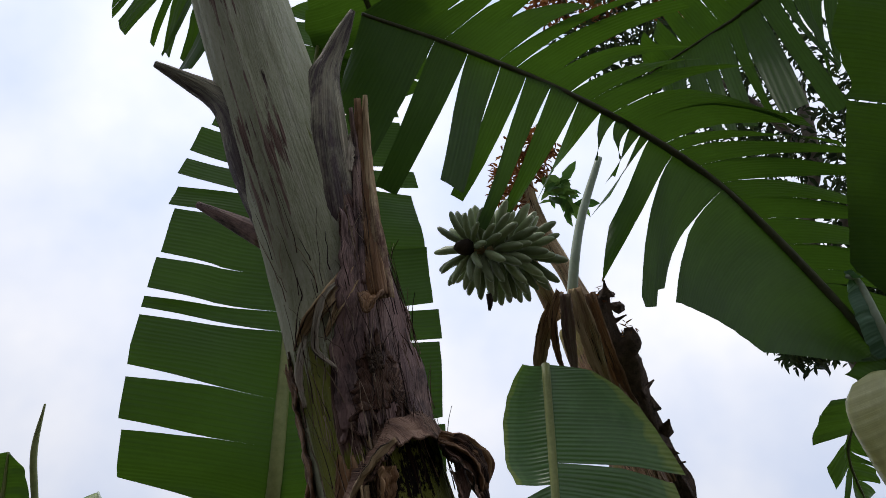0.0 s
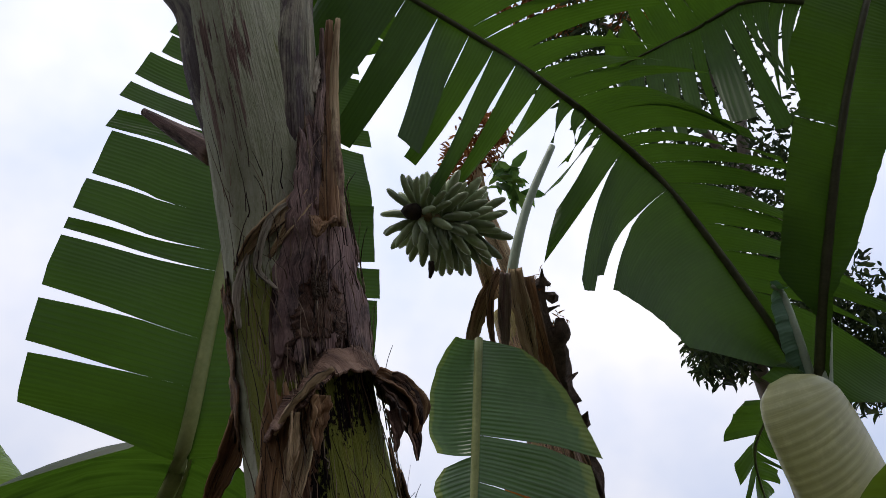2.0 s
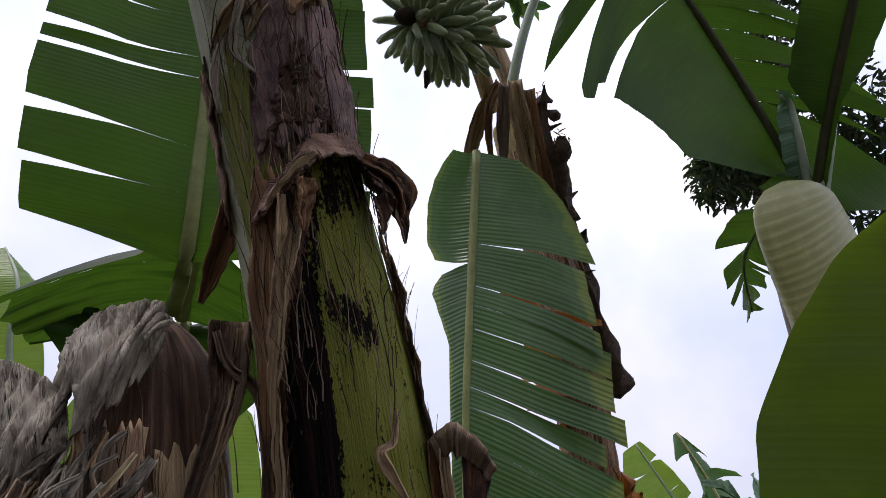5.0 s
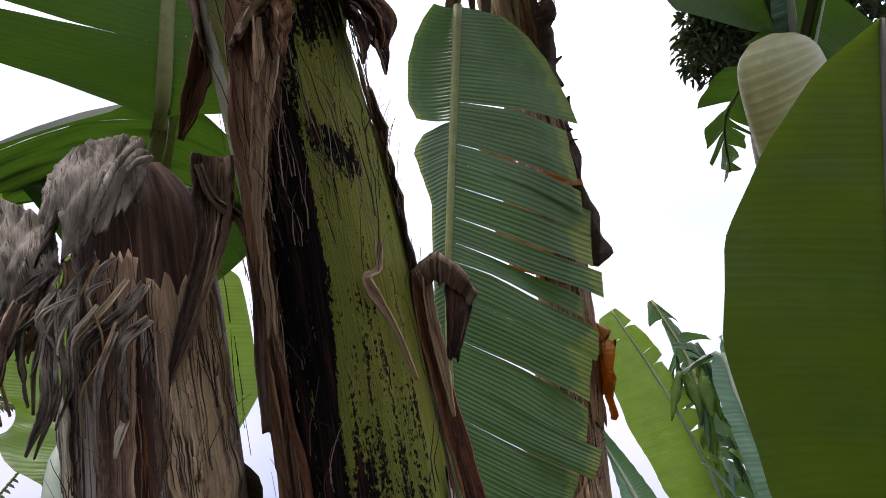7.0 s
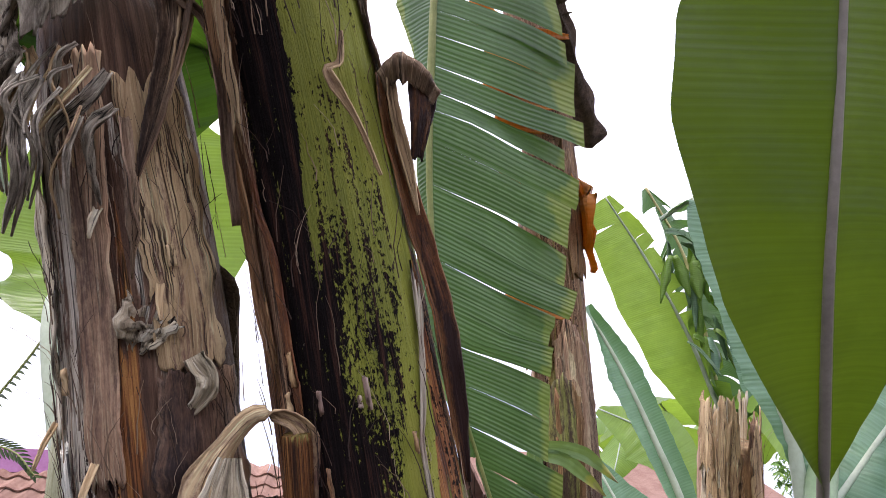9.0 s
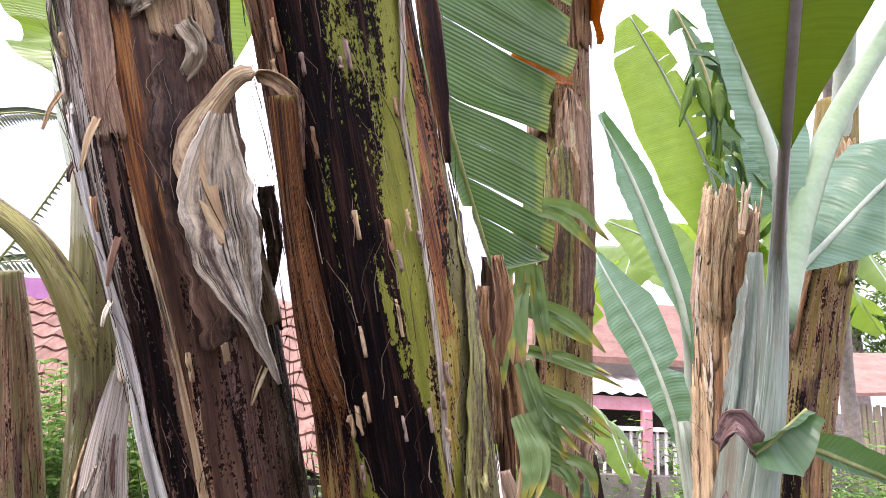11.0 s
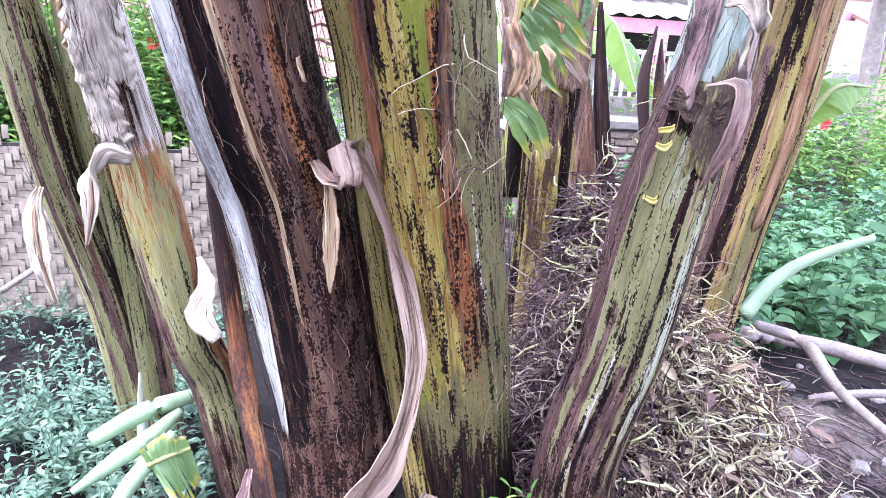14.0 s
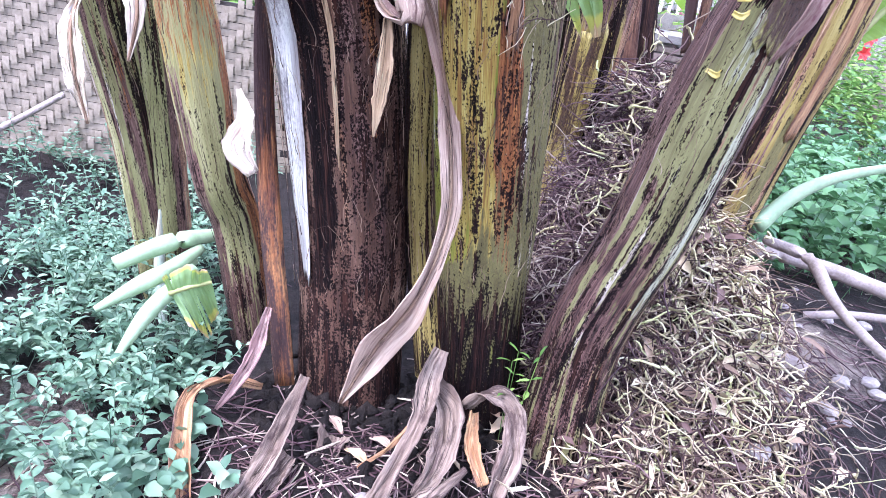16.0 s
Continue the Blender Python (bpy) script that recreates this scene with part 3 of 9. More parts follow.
def tube(name, pts, mat, parent, label="", sides=10, n=30, lump=0.0, ribs=0.0, seed=0, cap=True, flat=1.0):
    """A round body along a curve; pts rows are x, y, z, radius. lump and ribs make the section uneven."""
    st = Stem(pts, n)
    V, U, Fc = [], [], []
    for i in range(n):
        for j in range(sides + 1):
            b = 2 * math.pi * j / sides + math.pi
            k = 1.0 + lump * wob(st.len[i] * 5 + seed, math.cos(b) * 1.3, math.sin(b) * 1.3) + ribs * wob(st.len[i] * 1.2 + seed, math.cos(b) * 6, math.sin(b) * 6)
            V.append(st.c[i] + (st.f[i] * math.cos(b) * flat + st.x[i] * math.sin(b)) * st.r[i] * k)
            U.append((b * st.r[n // 2] + seed * 1.7, st.len[i]))
    m = sides + 1
    for i in range(n - 1):
        for j in range(sides):
            Fc.append((i * m + j, i * m + j + 1, (i + 1) * m + j + 1, (i + 1) * m + j))
    if cap:
        Fc.append(tuple(range(sides - 1, -1, -1)))
        Fc.append(tuple((n - 1) * m + j for j in range(sides)))
    return link(name, V, Fc, mat, parent, label, U)


def shell(name, grid, mat, parent, label="", thick=0.003, uscale=1.0, seed=0, holes=None):
    """A skin of some thickness over a grid of points (rows along the length, columns across)."""
    g = np.array(grid, dtype=float)
    n, m = g.shape[:2]
    du, dv = np.gradient(g, axis=0), np.gradient(g, axis=1)
    nr = np.cross(du, dv)
    nr /= np.maximum(1e-9, np.linalg.norm(nr, axis=2))[:, :, None]
    V = np.vstack([(g + nr * thick / 2).reshape(-1, 3), (g - nr * thick / 2).reshape(-1, 3)])
    ul = np.r_[0, np.cumsum(np.linalg.norm(np.diff(g[n // 2], axis=0), axis=1))]
    vl = np.r_[0, np.cumsum(np.linalg.norm(np.diff(g[:, m // 2], axis=0), axis=1))]
    U = [(ul[j] * uscale + seed * 3.1, vl[i] + seed * 1.7) for i in range(n) for j in range(m)] * 2
    Fc, o = [], n * m
    for i in range(n - 1):
        for j in range(m - 1):
            a, b, c, d = i * m + j, i * m + j + 1, (i + 1) * m + j + 1, (i + 1) * m + j
            Fc.append((a, b, c, d))
            Fc.append((o + d, o + c, o + b, o + a))
    for i in range(n - 1):
        for j in (0, m - 1):
            a, b = i * m + j, (i + 1) * m + j
            Fc.append((a, b, o + b, o + a) if j == 0 else (b, a, o + a, o + b))
    for j in range(m - 1):
        for i in (0, n - 1):
            a, b = i * m + j, i * m + j + 1
            Fc.append((b, a, o + a, o + b) if i == 0 else (a, b, o + b, o + a))
    return link(name, V, Fc, mat, parent, label, U)


def sheath(st, a0, a1, s0, s1, mat, parent, label="", off=0.006, ragged=0.04, lift=0.004, seed=0, rows=34, cols=9, taper=0.0, name="sheath", skew=0.0, wrinkle=0.004):
    """A leaf sheath that wraps part of the stem from angle a0 to a1 between the length shares s0 and s1, with torn ends."""
    grid = []
    for i in range(rows):
        q = i / (rows - 1)
        line = []
        for j in range(cols):
            p = j / (cols - 1)
            top = s1 + ragged * (0.35 * wob(p * 5.0, seed * 7.3, 1.0) + 0.3 * wob(p * 17.0, seed * 7.3, 6.0)) - taper * abs(2 * p - 1) ** 1.5 * (s1 - s0)
            bot = s0 + ragged * (0.25 * wob(p * 4.0, seed * 5.1, 4.0) + 0.3 * wob(p * 15.0, seed * 5.1, 9.0))
            s = bot + (top - bot) * q
            mid, half = (a0 + a1) / 2 + skew * (q - 0.5), (a1 - a0) / 2
            a = mid + half * (2 * p - 1) + half * 0.16 * wob(q * 9 + seed, p * 2.0, seed * 1.9) * (1 if j in (0, cols - 1) else 0.4)
            edge = abs(2 * p - 1) ** 3
            o = off + lift * edge * (1 + 1.5 * wob(q * 12, p, seed * 2.7)) + wrinkle * (wob(q * 6 + seed, p * 7, 2.0) + 0.6 * wob(q * 17 + seed, p * 13, 5.0))
            line.append(st.at(s, a, max(0.001, o)))
        grid.append(line)
    return shell(name, grid, mat, parent, label, 0.004, seed=seed)


def ribbon(name, pts, widths, across, mat, parent, label="", n=30, cols=11, cup=0.25, twist=(0, 0), crumple=0.0, seed=0, thick=0.0025):
    """A dry strip along a curve, cupped across and crumpled; across is the direction of its width at the start."""
    c = spline(pts, n)[:, :3]
    t = tangents(c)
    w = np.interp(np.linspace(0, 1, n), np.linspace(0, 1, len(widths)), widths)
    grid = []
    for i in range(n):
        q = i / (n - 1)
        a = unit(vec(across) - t[i] * (t[i] @ vec(across)))
        b = np.cross(t[i], a)
        ang = radians(twist[0] + (twist[1] - twist[0]) * q)
        a, b = a * math.cos(ang) + b * math.sin(ang), b * math.cos(ang) - a * math.sin(ang)
        line = []
        for j in range(cols):
            p = 2 * j / (cols - 1) - 1
            wr = crumple * w[i] * (wob(p * 3.0 + seed, q * 5, seed * 1.3) + 0.5 * wob(p * 8 + seed, q * 9, 3.3) + 0.35 * wob(p * 17 + seed, q * 4, 7.7))
            ww = w[i] * (1 + 0.22 * wob(q * 16, p * 2, seed * 3.7)) * 0.5
            line.append(c[i] + a * p * ww + b * (cup * w[i] * (p * p - 0.4) + wr))
        grid.append(line)
    return shell(name, grid, mat, parent, label, thick, seed=seed)


def drape(name, rows, mat, parent, label="", n=44, cols=34, fold=0.004, seed=0, thick=0.003, fray=0.02):
    """A hanging dry skin between a few control rows, with long folds and a frayed lower edge."""
    lines = [spline([(*p, 0) for p in r], cols)[:, :3] for r in rows]
    grid = []
    for j in range(cols):
        grid.append(spline([(*ln[j], 0) for ln in lines], n)[:, :3])
    grid = np.array(grid).transpose(1, 0, 2)
    du, dv = np.gradient(grid, axis=0), np.gradient(grid, axis=1)
    nr = np.cross(du, dv)
    nr /= np.maximum(1e-9, np.linalg.norm(nr, axis=2))[:, :, None]
    for i in range(n):
        q = i / (n - 1)
        for j in range(cols):
            p = j / (cols - 1)
            grid[i, j] += nr[i, j] * fold * (1.5 * wob(p * 4 + seed, q * 1.3, seed) + 1.2 * wob(p * 11 + q * 4 + seed, q * 1.6, 4.0) + 0.8 * wob(p * 27 + q * 9, q * 2.2, seed + 2.0) + 0.3 * wob(p * 8, q * 9, seed + 5.0))
            if q > 0.8:
                grid[i, j, 2] -= fray * (q - 0.8) * 5 * (wob(p * 11 + seed, 3.0) + 0.8 * wob(p * 31 + seed, 7.0))
    return shell(name, grid, mat, parent, label, thick, seed=seed)


def leaf(name, rib, parent, label, mat, across, half=(0.3, 0.3), prof=((0, 0.1), (0.15, 0.75), (0.45, 1.0), (0.75, 0.85), (0.93, 0.45), (1, 0.03)),
         cut=((), ()), sweep=0.18, sag=(0.0, 0.0), lift=(0.15, 0.15), rib_mat=None, rib_r=(0.014, 0.004), seed=0, loose=0.05, res=9, across2=None, curl=0.0, grow=0.0, pleat=0.004, prof2=None):
    """A banana leaf: midrib and two half blades torn into strips. cut: for each half, rows of (place along the rib, how deep, gap).
    sag: how far the margin of each half drops; lift: how far each half rises as a trough towards its normal."""
    top = new(name)
    top.parent = parent
    if label:
        tagged(top, label)
    n = 120
    c = spline([(*p, 0) for p in rib], n)[:, :3]
    t = tangents(c)
    L = np.r_[0, np.cumsum(np.linalg.norm(np.diff(c, axis=0), axis=1))]
    total = L[-1]

    def at(s):
        k = min(n - 1.001, max(0.0, s * (n - 1)))
        i, u = int(k), k - int(k)
        return c[i] * (1 - u) + c[i + 1] * u, unit(t[i] * (1 - u) + t[i + 1] * u)

    halves = (prof, prof2 or prof)
    for side in (0, 1):
        ac = vec(across if side == 0 or across2 is None else across2)
        sign = 1.0 if (side == 0 or across2 is not None) else -1.0
        rnd = random.Random(seed * 10 + side)
        cuts = sorted(cut[side])
        ends = [0.0] + [q[0] for q in cuts] + [1.0]
        info = [(0, 0)] + [(q[1], q[2]) for q in cuts] + [(0, 0)]
        V, U, Fc, E = [], [], [], []
        for k in range(len(ends) - 1):
            sa, sb = ends[k], ends[k + 1]
            if sb - sa < 1e-4:
                continue
            rows = max(3, int((sb - sa) * 70) + 1)
            dev, dz = rnd.uniform(-1, 1) * loose, rnd.uniform(0, 1) * loose
            base = len(V)
            short = 1 - rnd.uniform(0, 0.10) if cuts else 1.0
            for i in range(rows):
                q = i / (rows - 1)
                s = sa + (sb - sa) * q
                for j in range(res):
                    w = j / (res - 1)
                    s2 = s
                    for (dep, gap), pos, sg in ((info[k], sa, 1), (info[k + 1], sb, -1)):
                        if dep > 0 and w > 1 - dep:
                            open_ = gap * (w - 1 + dep) / dep
                            near = (1 - q) if sg > 0 else q
                            s2 += sg * open_ * near * 0.5
                    width = float(np.interp(s, [p[0] for p in halves[side]], [p[1] for p in halves[side]])) * half[side] * (short if w > 0.5 else 1)
                    o, tg = at(min(1.0, s2 + (sweep[side] if isinstance(sweep, tuple) else sweep) * (1 + grow * (s - 0.4)) * w * width / total))
                    a = unit(ac - tg * (tg @ ac)) * sign
                    nm = unit(np.cross(tg, a)) * sign
                    bend = lift[side] * math.sin(w * 1.7) * width * 0.6 + width * 0.045 * wob(s * 9 + seed, w * 2.0, side + seed) + dev * w * w
                    bend += pleat * math.sin(s2 * total * 95.0 + 3 * wob(s2 * 7, seed)) * min(1, w * 4) * (0.6 + wob(s2 * 11, w, seed + 2.5))
                    p = o + a * width * w * math.cos(curl * w) + nm * (bend + width * w * math.sin(curl * w))
                    p = p + np.array([0, 0, -1.0]) * (sag[side] + dz) * w * w * width / max(0.05, half[side])
                    V.append(p)
                    U.append((w * width + side * 2.0 + seed, s2 * total))
                    E.append(w)
            for i in range(rows - 1):
                for j in range(res - 1):
                    a0 = base + i * res + j
                    Fc.append((a0, a0 + 1, a0 + res + 1, a0 + res))
        link("half_blade", V, Fc, mat, top, "", U, True, E)
    rr = np.linspace(rib_r[0], rib_r[1], len(rib))
    tube("midrib", [(*p[:3], r) for p, r in zip(rib, rr)], rib_mat or M_RIB, top, "", 8, 34)
    return top


def cuts(rows, depth=(0.6, 0.98), gap=(0.006, 0.03), start=0.12, stop=0.95, seed=0):
    rnd = random.Random(seed)
    return tuple((start + (stop - start) * (i + rnd.uniform(0.15, 0.85)) / rows, rnd.uniform(*depth), rnd.uniform(*gap)) for i in range(rows))


# ---- ground ----
def ground_height(x, y):
    h = -0.22 + 0.05 * wob(x * 0.9, y * 0.9) + 0.02 * wob(x * 4, y * 4, 3)
    h -= 0.12 * max(0.0, min(1.0, (-0.1 - x) / 0.5))
    h += 0.55 * math.exp(-(((x - 1.25) / 0.42) ** 2 + ((y - 2.12) / 0.42) ** 2))
    h += 0.66 * math.exp(-(((x - 1.02) / 0.24) ** 2 + ((y - 2.40) / 0.26) ** 2))
    h += 0.13 * math.exp(-(((x - 2.1) / 0.9) ** 2 + ((y - 2.7) / 0.8) ** 2))
    far = max(0.0, math.hypot(x, y - 2) - 4)
    return h + 0.02 * min(far, 10)


def build_ground():
    """One sheet, fine near the clump and coarser towards the horizon."""
    fine = np.linspace(-3.2, 4.2, 112)
    xs = np.r_[[-900, -300, -100, -40, -20, -10, -6, -4.2], fine, [5.5, 8, 12, 22, 45, 110, 300, 900]]
    ys = np.r_[[-900, -300, -100, -40, -15, -6, -3, -1.5], np.linspace(-0.4, 6.0, 100), [7, 8.5, 11, 16, 25, 45, 110, 300, 900]]
    V = [(x, y, ground_height(x, y)) for y in ys for x in xs]
    m = len(xs)
    Fc = [(j * m + i, j * m + i + 1, (j + 1) * m + i + 1, (j + 1) * m + i) for j in range(len(ys) - 1) for i in range(m - 1)]
    ob = link("ground", V, Fc, M_SOIL)
    dry_earth = ob.data.attributes.new("dry_earth", "FLOAT", "POINT")
    dry_earth.data.foreach_set("value", [min(1.0, 1.1 * math.exp(-(((x + 0.95) / 0.55) ** 2 + ((y - 1.65) / 0.5) ** 2)) + 0.9 * math.exp(-(((x - 2.0) / 0.36) ** 2 + ((y - 2.42) / 0.3) ** 2)) + 0.45 * min(1.0, max(0.0, math.hypot(x, y - 2) - 2.5))) for x, y, z in V])
    tagged(ob, "dark brown crumbly garden soil sloping round the banana clump", "ground", kind="structure")


build_ground()

# ---- the banana clump ----
ST_A = Stem([(0.66, 1.98, -0.30, 0.15), (0.60, 1.94, 0.10, 0.122), (0.54, 1.90, 0.50, 0.13), (0.45, 1.78, 0.95, 0.135), (0.36, 1.62, 1.40, 0.138), (0.27, 1.48, 1.75, 0.14),
             (0.18, 1.38, 2.08, 0.132), (0.09, 1.26, 2.40, 0.124), (0.01, 1.12, 2.63, 0.113), (-0.08, 0.96, 2.83, 0.102), (-0.17, 0.78, 3.03, 0.096), (-0.26, 0.60, 3.18, 0.086),
             (-0.37, 0.43, 3.38, 0.080), (-0.50, 0.20, 3.62, 0.072)], 110)


def stem_body(st, mat, parent, name="pseudostem", label="", sides=28, lump=0.05, seed=0, s0=0.0, s1=1.0):
    V, U, Fc, n = [], [], [], 90
    for i in range(n):
        s = s0 + (s1 - s0) * i / (n - 1)
        for j in range(sides + 1):
            a = 360.0 * j / sides - 180.0
            b = radians(a)
            o = lump * 0.12 * (wob(s * 7 + seed, math.cos(b) * 1.5, math.sin(b) * 1.5) + 0.6 * wob(s * 2 + seed, math.cos(b) * 5, math.sin(b) * 5))
            V.append(st.at(s, a, o))
            U.append((b * 0.12 + seed * 2.3, s * st.len[-1]))
    m = sides + 1
    for i in range(n - 1):
        for j in range(sides):
            Fc.append((i * m + j, i * m + j + 1, (i + 1) * m + j + 1, (i + 1) * m + j))
    Fc.append(tuple((n - 1) * m + j for j in range(sides)))
    return link(name, V, Fc, mat, parent, label, U)


def soft(v, lo, hi, w):
    """1 between lo and hi, falling to 0 over the width w at both sides."""
    return np.clip((v - lo) / w + 0.5, 0, 1) * np.clip((hi - v) / w + 0.5, 0, 1)


def skin_body(st, parent, mat, strips, seed=0, name="pseudostem", label="", sides=88, n=220, lump=0.05, s0=0.0, s1=1.0, ridge=0.0035, seams=0, seam_top=1.0):
    """A trunk's skin; strips: (attribute, rows of (length share, angle, angle, strength)), each a sheath edge, stain or scar that runs along the trunk."""
    S, Ang = np.linspace(s0, s1, n), np.linspace(-180, 180, sides + 1)
    rnd = random.Random(seed * 77 + 5)
    strips = list(strips)
    for _ in range(seams):
        a0, w, x0, l = rnd.uniform(-105, 105), rnd.uniform(1.5, 5.5), rnd.uniform(0.0, seam_top * 0.75), rnd.uniform(0.15, 0.5) * seam_top
        kind, wt = rnd.choice((("rot", 0.85), ("rot", 0.75), ("rot", 0.8), ("bruise", 0.9), ("rust", 0.7), ("dry", 0.8), ("paper", 0.6)))
        tilt = rnd.uniform(-10, 10)
        strips.append((kind, [(x0, a0 - w * 0.3, a0 + w * 0.3, wt * 0.6), (x0 + l * 0.4, a0 + tilt * 0.5 - w, a0 + tilt * 0.5 + w, wt), (min(seam_top, x0 + l), a0 + tilt - w * 0.3, a0 + tilt + w * 0.3, wt * 0.6)]))
    fields, lift = {}, np.zeros((n, sides + 1))
    wav = np.array([[wob(x * 9 + seed, q * 0.02, seed * 1.3) * 4 + wob(x * 31 + seed, q * 0.05, 5.0) * 2.5 for q in Ang] for x in S])
    for k, (attr, rows) in enumerate(strips):
        p = np.array(rows, dtype=float)
        p = p[np.argsort(p[:, 0])]
        lo, hi, wt = (np.interp(S, p[:, 0], p[:, c])[:, None] for c in (1, 2, 3))
        inside = soft(S[:, None] + wav * 0.0008, p[0, 0], p[-1, 0], 0.02)
        f = soft(Ang[None, :] + wav, lo, hi, 5.0) * inside * wt
        fields[attr] = np.maximum(fields.get(attr, 0.0), f)
        lift += ridge * (0.4 + 0.6 * wob(k * 3.7 + seed)) * soft(Ang[None, :] + wav * 0.5, lo, hi, 4.5) * inside
    V, U = [], []
    for i, x in enumerate(S):
        for j, q in enumerate(Ang):
            b = radians(q)
            o = lump * 0.12 * (wob(x * 7 + seed, math.cos(b) * 1.5, math.sin(b) * 1.5) + 0.6 * wob(x * 2 + seed, math.cos(b) * 5, math.sin(b) * 5) + 0.25 * wob(x * 3 + seed, math.cos(b) * 14, math.sin(b) * 14))
            V.append(st.at(x, q, o + lift[i, j]))
            U.append((b * 0.12 + seed * 2.3, x * st.len[-1]))
    m = sides + 1
    Fc = [(i * m + j, i * m + j + 1, (i + 1) * m + j + 1, (i + 1) * m + j) for i in range(n - 1) for j in range(sides)]
    Fc.append(tuple((n - 1) * m + j for j in range(sides)))
    ob = link(name, V, Fc, mat, parent, label, U)
    for attr, f in fields.items():
        a = ob.data.attributes.new(attr, "FLOAT", "POINT")
        a.data.foreach_set("value", np.asarray(f, dtype=np.float32).ravel())
    return ob


def upright(st, rows, seed=0):
    """Strips that run straight up a trunk: rows of (attribute, angle, angle, lower height, upper height, strength), with a slight drift."""
    rnd = random.Random(seed)
    out = []
    for attr, a0, a1, z0, z1, wt in rows:
        x0, x1 = st.sz(z0), st.sz(z1)
        out.append((attr, [(x0 + (x1 - x0) * q, a0 + rnd.uniform(-5, 5), a1 + rnd.uniform(-5, 5), wt * (0.75 if q in (0, 1) else 1.0)) for q in (0, 0.3, 0.65, 1)]))
    return out


plant_a = thing("banana_plant", "tall banana plant with green and black blotched trunk in dry sheaths", "banana plant", "banana clump")
